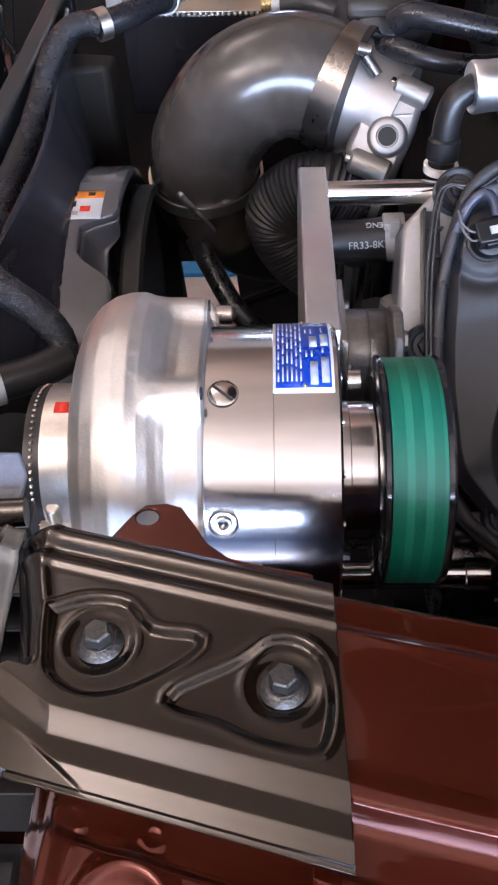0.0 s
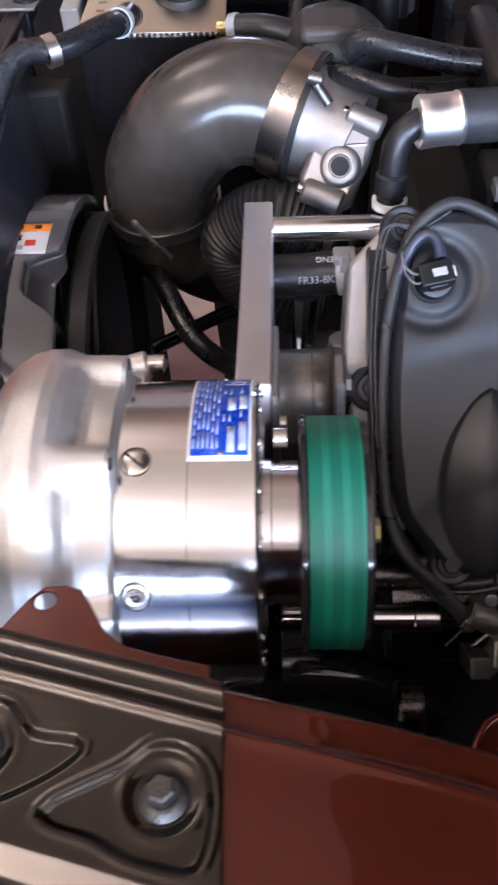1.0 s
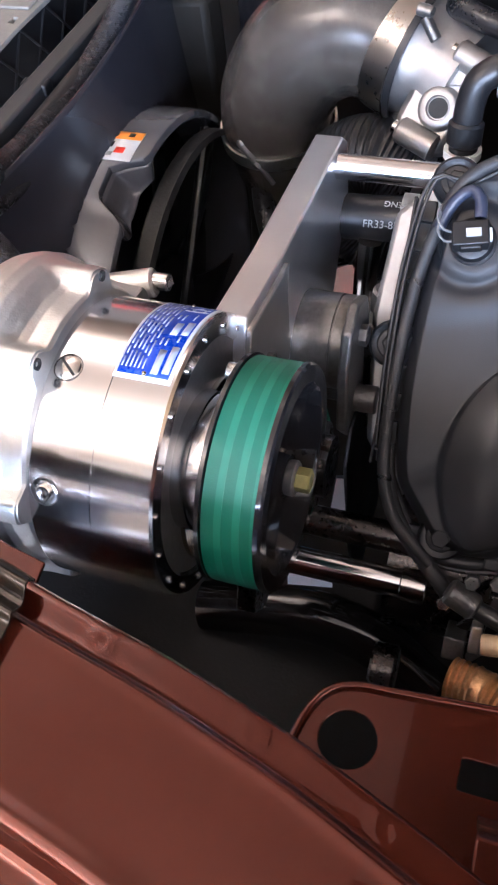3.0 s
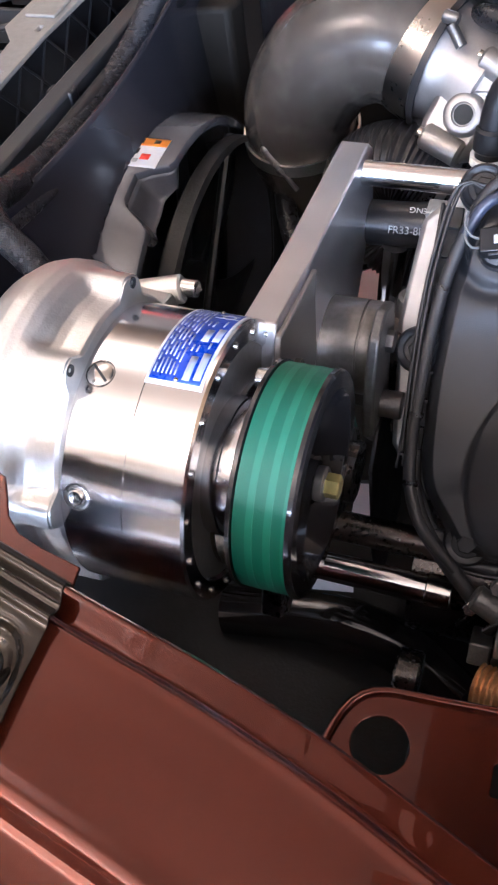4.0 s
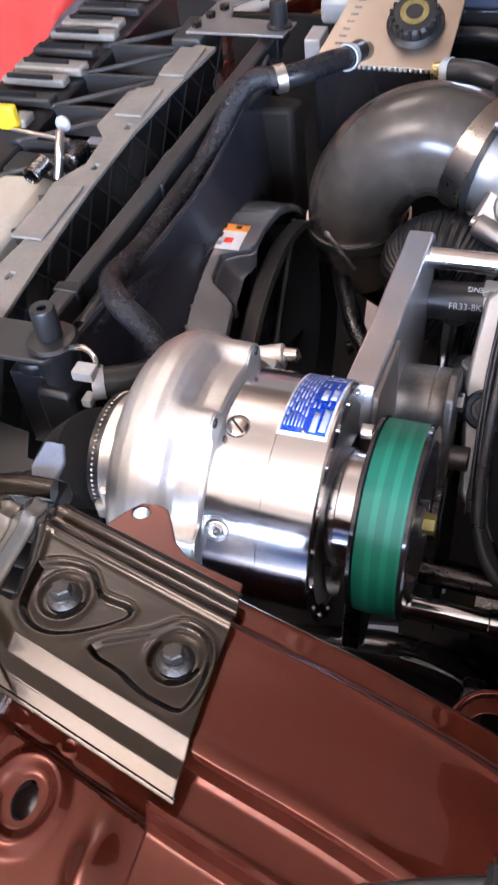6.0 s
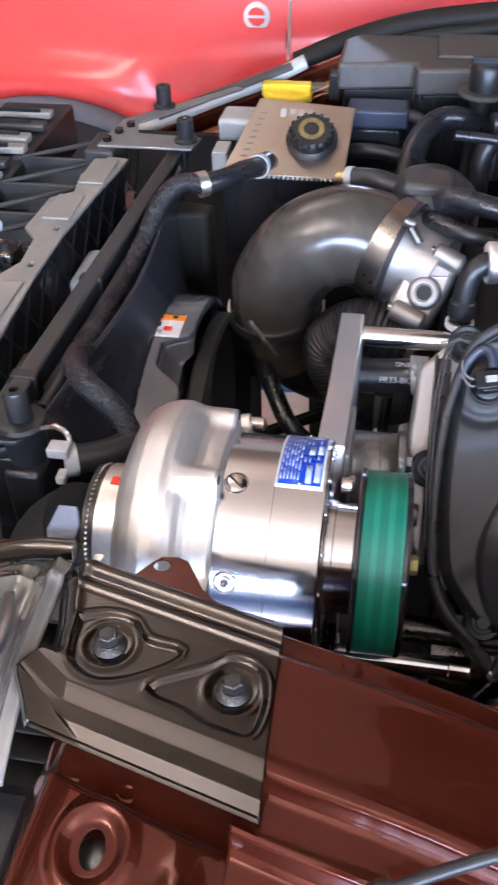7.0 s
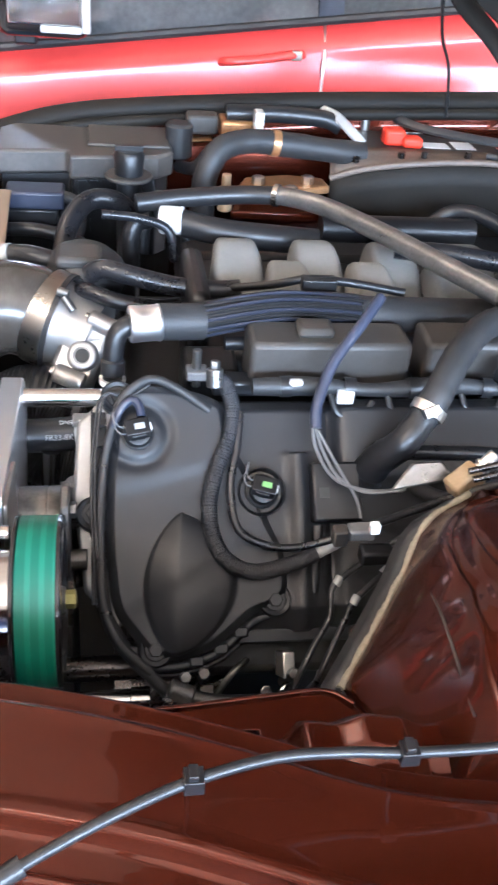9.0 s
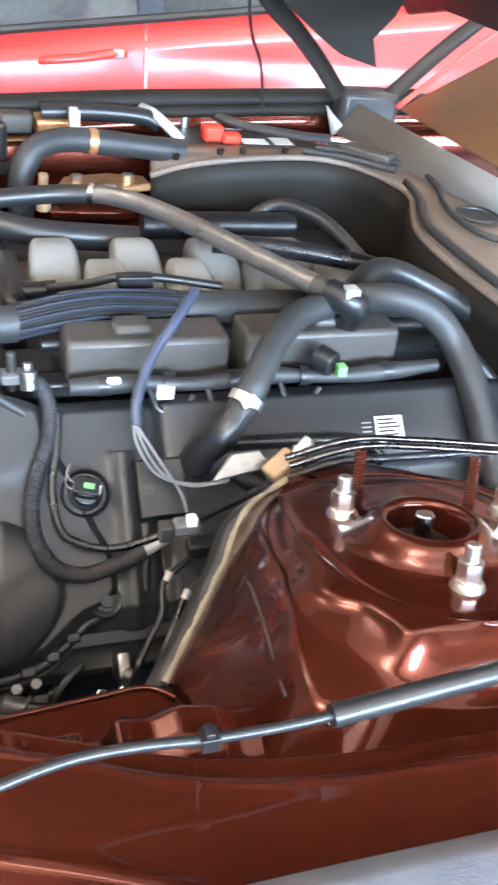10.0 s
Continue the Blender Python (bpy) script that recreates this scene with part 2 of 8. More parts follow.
# ---------------------------------------------------------------- mesh tools
class Form:
    """Vertices and faces of one part, gathered piece by piece."""

    def __init__(self):
        self.v, self.f, self.uv = [], [], {}

    def add(self, verts, faces):
        n = len(self.v)
        self.v += [tuple(p) for p in verts]
        self.f += [tuple(i + n for i in f) for f in faces]
        return self

    def box(self, lo, hi, m=None):
        (a, b, c), (d, e, g) = lo, hi
        vs = [Vector(p) for p in ((a, b, c), (d, b, c), (d, e, c), (a, e, c), (a, b, g), (d, b, g), (d, e, g), (a, e, g))]
        if m is not None:
            vs = [m @ p for p in vs]
        return self.add(vs, [(0, 3, 2, 1), (4, 5, 6, 7), (0, 1, 5, 4), (1, 2, 6, 5), (2, 3, 7, 6), (3, 0, 4, 7)])

    def turned(self, profile, start, axis, n=48, closed=False):
        """A profile of (distance along the axis, radius), turned round the axis from start."""
        z = Vector(axis).normalized()
        x = z.orthogonal().normalized()
        y = z.cross(x)
        s = Vector(start)
        vs, fs = [], []
        k = len(profile)
        for i in range(n):
            a = 2 * math.pi * i / n
            d = x * math.cos(a) + y * math.sin(a)
            vs += [s + z * h + d * r for h, r in profile]
        for i in range(n):
            j = (i + 1) % n
            for q in range(k if closed else k - 1):
                w = (q + 1) % k
                fs.append((i * k + q, j * k + q, j * k + w, i * k + w))
        if not closed:
            if profile[0][1] > 1e-6:
                fs.append(tuple(i * k for i in reversed(range(n))))
            if profile[-1][1] > 1e-6:
                fs.append(tuple(i * k + k - 1 for i in range(n)))
        return self.add(vs, fs)

    def rod(self, a, b, r, r2=None, n=24, edge=0.0):
        a, b = Vector(a), Vector(b)
        h = (b - a).length
        r2 = r if r2 is None else r2
        prof = [(0, r - edge), (edge, r), (h - edge, r2), (h, r2 - edge)] if edge else [(0, r), (h, r2)]
        return self.turned(prof, a, b - a, n)

    def hexa(self, a, axis, r, h):
        return self.turned([(0, r * 0.97), (0.0004, r), (h - 0.0008, r), (h, r * 0.86)], a, axis, 6)

    def tube(self, pts, r, n=14, step=0.006, ridge=0.0, pitch=0.008, caps=True, flat=1.0):
        path = glide(pts, step)
        rings, vs, fs, uvs = len(path), [], [], []
        t0 = (path[1] - path[0]).normalized()
        u = t0.orthogonal().normalized()
        run = 0.0
        for i, p in enumerate(path):
            t = (path[min(i + 1, rings - 1)] - path[max(i - 1, 0)]).normalized()
            u = (u - t * u.dot(t)).normalized()
            w = t.cross(u)
            if i:
                run += (p - path[i - 1]).length
            rr = r(i / (rings - 1)) if callable(r) else r
            if ridge:
                rr += ridge * math.cos(2 * math.pi * run / pitch)
            for k in range(n):
                a = 2 * math.pi * k / n
                vs.append(p + u * math.cos(a) * rr + w * math.sin(a) * rr * flat)
            uvs.append(run)
        base, fbase = len(self.v), len(self.f)
        for i in range(rings - 1):
            for k in range(n):
                q = (k + 1) % n
                self.uv[fbase + len(fs)] = [(uvs[i], k / n), (uvs[i], (k + 1) / n), (uvs[i + 1], (k + 1) / n), (uvs[i + 1], k / n)]
                fs.append((i * n + k, i * n + q, (i + 1) * n + q, (i + 1) * n + k))
        if caps:
            fs.append(tuple(reversed(range(n))))
            fs.append(tuple((rings - 1) * n + k for k in range(n)))
        return self.add(vs, fs)

    def prism(self, outline, lift, m=None):
        """A closed outline of (x, y), raised from lift[0] to lift[1] along z and placed by m."""
        n = len(outline)
        vs = [Vector((x, y, h)) for h in lift for x, y in outline]
        if m is not None:
            vs = [m @ p for p in vs]
        fs = [tuple(reversed(range(n))), tuple(range(n, 2 * n))]
        fs += [(i, (i + 1) % n, n + (i + 1) % n, n + i) for i in range(n)]
        return self.add(vs, fs)

    def sheet(self, outline, holes, lift, m=None):
        """As prism, with holes cut through."""
        bm = bmesh.new()
        edges = []
        for loop in [outline, *holes]:
            ring = [bm.verts.new((x, y, lift[0])) for x, y in loop]
            edges += [bm.edges.new((ring[i], ring[(i + 1) % len(ring)])) for i in range(len(ring))]
        bmesh.ops.triangle_fill(bm, use_beauty=True, use_dissolve=False, edges=edges)
        got = bmesh.ops.extrude_face_region(bm, geom=bm.faces[:])
        for v in got["geom"]:
            if isinstance(v, bmesh.types.BMVert):
                v.co.z = lift[1]
        bmesh.ops.recalc_face_normals(bm, faces=bm.faces[:])
        bm.verts.index_update()
        vs = [v.co.copy() for v in bm.verts]
        if m is not None:
            vs = [m @ p for p in vs]
        fs = [tuple(v.index for v in f.verts) for f in bm.faces]
        bm.free()
        return self.add(vs, fs)

    def grid(self, nu, nv, place, closed_u=False):
        vs = [place(i / (nu - (0 if closed_u else 1)), j / (nv - 1)) for i in range(nu) for j in range(nv)]
        fs = [(i * nv + j, ((i + 1) % nu) * nv + j, ((i + 1) % nu) * nv + j + 1, i * nv + j + 1)
              for i in range(nu if closed_u else nu - 1) for j in range(nv - 1)]
        return self.add(vs, fs)

    def ball(self, c, r, n=16, m=12):
        r = (r, r, r) if isinstance(r, (int, float)) else r
        return self.grid(n, m, lambda u, v: (c[0] + r[0] * math.cos(2 * math.pi * u) * math.sin(math.pi * (0.002 + 0.996 * v)),
                                             c[1] + r[1] * math.sin(2 * math.pi * u) * math.sin(math.pi * (0.002 + 0.996 * v)),
                                             c[2] + r[2] * math.cos(math.pi * (0.002 + 0.996 * v))), True)


def glide(pts, step):
    """A smooth line through the points."""
    p = [Vector(q) for q in pts]
    if len(p) == 2:
        n = max(2, int((p[1] - p[0]).length / (step * 3)))
        return [p[0].lerp(p[1], i / n) for i in range(n + 1)]
    p = [p[0] * 2 - p[1], *p, p[-1] * 2 - p[-2]]
    out = []
    for i in range(1, len(p) - 2):
        a, b, c, d = p[i - 1 : i + 3]
        n = max(2, int((c - b).length / step))
        for k in range(n):
            t = k / n
            out.append(0.5 * (2 * b + (c - a) * t + (2 * a - 5 * b + 4 * c - d) * t * t + (3 * b - a - 3 * c + d) * t ** 3))
    return out + [p[-2]]


def solid(name, form, mat, bevel=0.0, smooth=True, thick=0.0, angle=38):
    me = bpy.data.meshes.new(name)
    me.from_pydata(form.v, [], form.f)
    if form.uv:
        layer = me.uv_layers.new(name="UVMap")
        for i, corners in form.uv.items():
            for k, uv in zip(me.polygons[i].loop_indices, corners):
                layer.data[k].uv = uv
    bm = bmesh.new()
    bm.from_mesh(me)
    bmesh.ops.recalc_face_normals(bm, faces=bm.faces[:])
    bm.to_mesh(me)
    bm.free()
    me.materials.append(mat)
    if smooth:
        me.polygons.foreach_set("use_smooth", [True] * len(me.polygons))
        me.set_sharp_from_angle(angle=radians(angle))
    ob = new(name, me)
    if thick:
        s = ob.modifiers.new("thickness", "SOLIDIFY")
        s.thickness, s.offset = thick, -1
    if bevel:
        b = ob.modifiers.new("edges", "BEVEL")
        b.width, b.segments, b.limit_method, b.angle_limit = bevel, 2, "ANGLE", radians(40)
    return ob


def thing(name, base, label, category, group="", kind=""):
    ob = new(name)
    ob.location = base
    ob.empty_display_size = 0.02
    return tagged(ob, label, category, group, kind)


def part(name, form, mat, parent, label="", **how):
    ob = solid(name, form, mat, **how)
    ob.parent = parent
    if parent.type == "EMPTY":
        ob.matrix_parent_inverse = Matrix.Translation(-Vector(parent.location))
    if label:
        tagged(ob, label)
    return ob


def single(name, form, mat, label, category, group="", kind="", **how):
    return tagged(solid(name, form, mat, **how), label, category, group, kind)


def frame_of(origin, x_axis, normal):
    """A pose whose x runs along x_axis and whose z is the normal."""
    z = Vector(normal).normalized()
    x = Vector(x_axis)
    x = (x - z * x.dot(z)).normalized()
    return Matrix.Translation(origin) @ Matrix((x, z.cross(x), z)).transposed().to_4x4()


def circle(cx, cy, r, n=24, ry=None):
    ry = ry or r
    return [(cx + r * math.cos(2 * math.pi * i / n), cy + ry * math.sin(2 * math.pi * i / n)) for i in range(n)]


def rounded(x0, y0, x1, y1, r, n=5):
    out = []
    for cx, cy, a0 in ((x1 - r, y1 - r, 0), (x0 + r, y1 - r, 90), (x0 + r, y0 + r, 180), (x1 - r, y0 + r, 270)):
        out += [(cx + r * math.cos(radians(a0 + 90 * i / n)), cy + r * math.sin(radians(a0 + 90 * i / n))) for i in range(n + 1)]
    return out


def band(a, b, r, width, thick=0.0012):
    """A hose clamp's strap: a hollow ring round the axis from a towards b."""
    f = Form()
    return f.turned([(0, r), (width, r), (width, r + thick), (0, r + thick)], a, Vector(b) - Vector(a), 40, closed=True)


def text(words, m, size, mat, parent, name="lettering"):
    cu = bpy.data.curves.new(name, "FONT")
    cu.body, cu.size, cu.align_x, cu.align_y, cu.extrude = words, size, "CENTER", "CENTER", 0.0002
    cu.materials.append(mat)
    ob = new(name, cu)
    ob.parent = parent
    inv = Matrix.Translation(-Vector(parent.location)) if parent.type == "EMPTY" else Matrix()
    ob.matrix_parent_inverse = inv
    ob.matrix_basis = m
    return ob
# ---------------------------------------------------------------- the garage
single("floor", Form().box((-5, -2.6, -0.1), (6, 5.2, 0)), concrete, "pale concrete garage floor", "floor", kind="structure")
single("ground", Form().box((-40, -60, -0.14), (40, -2.6, -0.04)), concrete, "pale concrete yard outside the open garage door", "ground", kind="structure")
single("ceiling", Form().box((-5, -2.6, 2.9), (6, 5.2, 3.0)), ceiling_wood, "warm brown boarded garage ceiling", "ceiling", kind="structure")
single("wall_north", Form().box((-5.1, 5.2, -0.1), (6.1, 5.3, 3.0)), wall_paint, "plain warm painted garage wall", "wall", kind="structure")
single("wall_west", Form().box((-5.1, -2.7, -0.1), (-5, 5.2, 3.0)), wall_paint, "plain warm painted garage wall", "wall", kind="structure")
single("wall_east", Form().box((6, -2.7, -0.1), (6.1, 5.2, 3.0)), wall_paint, "plain warm painted garage wall", "wall", kind="structure")
ws = Form().box((-5, -2.7, -0.1), (DOOR_X - DOOR_W / 2, -2.6, 3.0)).box((DOOR_X + DOOR_W / 2, -2.7, -0.1), (6, -2.6, 3.0)).box((DOOR_X - DOOR_W / 2, -2.7, 0.35 + DOOR_H), (DOOR_X + DOOR_W / 2, -2.6, 3.0))
single("wall_south", ws, wall_paint, "painted garage wall with an open door", "wall", kind="structure")
# unseen boarded backdrop, added for the dark blue band reflected in the gear case
for i in range(10):
    f = Form().box((-9, -7.2, -0.1 + i * 0.26), (10, -7.1, 0.15 + i * 0.26))
    yard = part("board", f, yard_blue, yard) if i else single("dark_backdrop", f, yard_blue, "dark blue boarded fence across the yard", "fence", kind="structure")
# unseen uplights, added so that paint and metal reflect a warm bright ceiling
for lx, ly, watts in ((-1.40, -0.90, 115), (-1.45, 1.7, 35), (2.3, -0.95, 45), (2.3, 1.7, 45)):
    lamp = thing("ceiling_lamp", (lx, ly, 2.9), "long hanging lamp with a trough that lights the ceiling", "lamp", "ceiling lamps")
    part("housing", Form().box((lx - 0.10, ly - 0.66, 2.315), (lx + 0.10, ly + 0.66, 2.327)).box((lx - 0.11, ly - 0.66, 2.315), (lx - 0.098, ly + 0.66, 2.355)).box((lx + 0.098, ly - 0.66, 2.315), (lx + 0.11, ly + 0.66, 2.355)).box((lx - 0.006, ly - 0.5, 2.32), (lx + 0.006, ly - 0.488, 2.9)).box((lx - 0.006, ly + 0.488, 2.32), (lx + 0.006, ly + 0.5, 2.9)), lamp_shade, lamp, bevel=0.004)
    area_lamp("added_ceiling_wash", look((lx, ly, 2.38), (lx + 0.001, ly, 3.5)), 0.18, 1.25, watts, (1.0, 0.93, 0.84))
    for dx in (-0.06, 0.06):
        part("tube", Form().rod((lx + dx, ly - 0.6, 2.348), (lx + dx, ly + 0.6, 2.348), 0.013, n=12), lamp_glow, lamp, "glowing lamp tube")
single("floor_mat", Form().prism(rounded(-0.42, 1.63, -0.04, 2.1, 0.05), (0, 0.012)), blue_mat, "bright blue mat lying on the floor under the engine", "mat", bevel=0.003)

# ---------------------------------------------------------------- near fender of the maroon car
def along(x, table):
    for (a, b), (c, d) in zip(table, table[1:]):
        if x <= c:
            return b + (d - b) * (x - a) / (c - a)
    return table[-1][1]


def smooth(k):
    k = max(0.0, min(1.0, k))
    return k * k * (3 - 2 * k)


RAIL = ((-0.14, 0.246), (0.04, 0.194), (0.11, 0.178), (0.17, 0.160), (0.233, 0.135), (0.281, 0.113), (0.323, 0.101), (0.38, 0.092), (0.476, 0.086), (1.2, 0.06))
RAIL_SECTION = ((-0.003, -0.05), (-0.001, -0.007), (0.001, -0.005), (0.014, -0.0045), (0.0165, -0.0035), (0.0185, -0.0005), (0.0205, 0.0006), (0.025, 0.0), (0.05, 0.0008),
                (0.078, 0.0004), (0.084, 0.0016), (0.0885, 0.0008), (0.0905, -0.0008), (0.0925, -0.0062), (0.0942, -0.0094), (0.0975, -0.0106), (0.104, -0.0110), (0.113, -0.0112), (0.117, -0.0098), (0.1195, -0.0115), (0.123, -0.0205),
                (0.1265, -0.0235), (0.135, -0.0247), (0.20, -0.030), (0.26, -0.06), (0.30, -0.3), (0.31, -0.93))


def rail_place(u, v):
    x = 0.03 + u * 1.0
    k = v * (len(RAIL_SECTION) - 1)
    i = min(int(k), len(RAIL_SECTION) - 2)
    (d0, z0), (d1, z1) = RAIL_SECTION[i], RAIL_SECTION[i + 1]
    d, z = d0 + (d1 - d0) * (k - i), z0 + (z1 - z0) * (k - i)
    yi = (along(x - 0.015, RAIL) + along(x, RAIL) + along(x + 0.015, RAIL)) / 3
    lift = 0.932 + max(0.0, x - 0.25) * 0.02
    # the spot-weld dimples on the inner flange
    if 0.0005 < d < 0.015:
        for wx in (0.078, 0.150, 0.205):
            q = math.hypot(x - wx, d - 0.008)
            lift += 0.0005 * math.exp(-((q - 0.0048) / 0.0016) ** 2)
    return (x, yi - d * 0.965, lift + z)


fender = thing("fender", (0.5, 0.0, 0.3), "dark maroon painted front fender with a folded inner flange", "car fender")
part("rail", Form().grid(420, 116, rail_place), paint_maroon, fender, "glossy maroon fender rail with spot welds", thick=0.0012)
# folded ear under the bronze panel
ear = [(-0.066, 0.214), (-0.058, 0.228), (-0.049, 0.2415), (-0.043, 0.2475), (-0.033, 0.2485), (-0.026, 0.246), (-0.020, 0.237), (-0.013, 0.2255), (-0.003, 0.2175), (0.012, 0.213), (0.034, 0.2085), (0.036, 0.19), (-0.06, 0.205)]
part("flange_ear", Form().sheet(ear, [circle(-0.0415, 0.2405, 0.0052, 20, 0.0046)], (0.9185, 0.9205)), paint_maroon, fender, "maroon mounting ear with a hole", bevel=0.0008)


SLOT = Vector((-0.0393, 0.0752))


def apron_height(x, y):
    q = math.hypot((x - SLOT.x) / 1.0, (y - SLOT.y) / 1.15)
    h = 0.8935 + 0.10 * (y - 0.075)
    h += 0.0030 * smooth((0.0260 - q) / 0.008) - 0.0040 * smooth((0.0190 - q) / 0.0085)
    h += 0.0060 * math.exp(-(((x - 0.006) / 0.0095) ** 2 + ((y - 0.055) / 0.020) ** 2))
    # the folded line towards the rail, with weld dimples above it
    h -= 0.0045 * smooth((y - 0.1045 + 0.27 * (x + 0.065)) / 0.005)
    for wx, wy in ((-0.061, 0.1138), (-0.030, 0.1072)):
        q = math.hypot(x - wx, y - wy)
        h += 0.0006 * math.exp(-((q - 0.0040) / 0.0014) ** 2)
    # raised edge towards the headlamp, then a fall
    h += 0.0085 * math.exp(-((x + 0.0685 - 0.10 * (y - 0.10)) / 0.0052) ** 2)
    edge = max(0.0, -0.0735 - x) / 0.02
    return h - 0.05 * edge * edge


def apron_place(u, v):
    a = 2 * math.pi * u
    c, k = math.cos(a + 0.001), math.sin(a + 0.001)
    near = SLOT + Matrix.Rotation(radians(4), 2) @ Vector((0.0066 * c, 0.0102 * k))
    x0, x1, y0, y1 = -0.081 - SLOT.x, 0.14 - SLOT.x, -0.06 - SLOT.y, 0.130 - SLOT.y
    reach = min((x1 if c > 0 else x0) / c, (y1 if k > 0 else y0) / k)
    p = near.lerp(SLOT + Vector((c, k)) * reach, v ** 1.6)
    return (p.x, p.y, apron_height(p.x, p.y))


apron = part("apron", Form().grid(200, 110, apron_place, True), paint_maroon, fender, "stamped maroon apron with an oval slot below the rail", thick=0.0014)
part("nut", Form().hexa((-0.043, 0.080, 0.868), (0, -0.2, 1), 0.010, 0.010), dull_zinc, apron, "dull nut seen through the slot")
# inner apron with a round hole, lower in the bay
inner = [(0.148, 0.165), (0.150, 0.186), (0.154, 0.203), (0.161, 0.2145), (0.172, 0.2195), (0.188, 0.220), (0.234, 0.2245), (0.30, 0.229), (0.317, 0.215), (0.34, 0.17), (0.34, 0.12), (0.15, 0.12)]
part("inner_apron", Form().sheet(inner, [circle(0.1755, 0.1945, 0.0136, 32), rounded(0.227, 0.186, 0.246, 0.2005, 0.001, 2)], (0.8435, 0.845)), paint_maroon, fender, "maroon inner apron with a round hole", bevel=0.0007)
lip = Form().tube([(0.150, 0.168, 0.8455), (0.1505, 0.186, 0.846), (0.1545, 0.204, 0.846), (0.162, 0.2155, 0.846), (0.174, 0.2205, 0.846), (0.20, 0.2225, 0.846), (0.26, 0.2275, 0.846), (0.298, 0.2295, 0.846), (0.316, 0.216, 0.847)], 0.0022, 10)
part("apron_lip", lip, paint_maroon, fender)
part("inner_wall", Form().box((-0.14, 0.10, 0.35), (0.34, 0.14, 0.80)).box((0.15, 0.138, 0.56), (0.34, 0.143, 0.842)), paint_maroon, fender)
# glossy rolled pan between the rail and the strut tower
def pan_place(u, v):
    x, y = 0.236 + 0.112 * u, 0.100 + 0.068 * v
    h = 0.893 + 0.018 * smooth((x - 0.250) / 0.012) - 0.010 * smooth((x - 0.318) / 0.020)
    h += 0.0035 * math.exp(-((x - 0.300) / 0.010) ** 2) - 0.0035 * math.exp(-((x - 0.280) / 0.009) ** 2)
    return (x, y, h - 0.016 * smooth((y - 0.150) / 0.018) ** 2 - 0.006 * smooth((0.140 - y) / 0.02))


part("inner_pan", Form().grid(90, 50, pan_place), paint_maroon, fender, "glossy rolled maroon pan beside the tower", thick=0.001)

# ---------------------------------------------------------------- bronze headlamp panel bolted over the fender
def inside(x, y, ring):
    hit = False
    for (ax, ay), (bx, by) in zip(ring, ring[1:] + ring[:1]):
        if (ay > y) != (by > y) and x < ax + (y - ay) * (bx - ax) / (by - ay):
            hit = not hit
    return hit


def ring_gap(x, y, ring):
    """Distance to a closed line, counted positive inside it."""
    best = 9.0
    for (ax, ay), (bx, by) in zip(ring, ring[1:] + ring[:1]):
        dx, dy = bx - ax, by - ay
        t = max(0.0, min(1.0, ((x - ax) * dx + (y - ay) * dy) / (dx * dx + dy * dy + 1e-12)))
        best = min(best, math.hypot(x - ax - t * dx, y - ay - t * dy))
    return best if inside(x, y, ring) else -best


def round_line(ring, closed=True):
    pts = [(*p, 0.0) for p in ring]
    if closed:
        pts = pts + pts[:1]
    return [(p.x, p.y) for p in glide(pts, 0.004)]


EMBOSS_A = round_line([(-0.074, 0.182), (-0.064, 0.186), (-0.053, 0.187), (-0.041, 0.184), (-0.031, 0.173), (-0.014, 0.170), (-0.011, 0.164), (-0.023, 0.154), (-0.043, 0.1445), (-0.058, 0.1445), (-0.070, 0.153), (-0.0735, 0.167)])
EMBOSS_B = round_line([(-0.0235, 0.1405), (-0.020, 0.147), (0.003, 0.1585), (0.016, 0.168), (0.029, 0.166), (0.0375, 0.156), (0.039, 0.138), (0.034, 0.1225), (0.020, 0.1235), (0.008, 0.127), (-0.004, 0.133), (-0.018, 0.137)])
BOLTS = ((-0.052, 0.1675), (0.0205, 0.1485))


FRONT_EDGE = ((0.0, -0.085), (0.10, -0.091), (0.22, -0.1005), (0.28, -0.101), (0.345, -0.0935), (0.40, -0.0855), (0.60, -0.0890), (0.80, -0.0945), (0.93, -0.0945), (1.0, -0.088))


def slope(k):
    """A straight ramp from 0 to 1 with rounded ends."""
    k = max(-0.15, min(1.15, k))
    return max(0.0, min(1.0, k)) * 0.9 + 0.1 * smooth((k + 0.15) / 1.3)


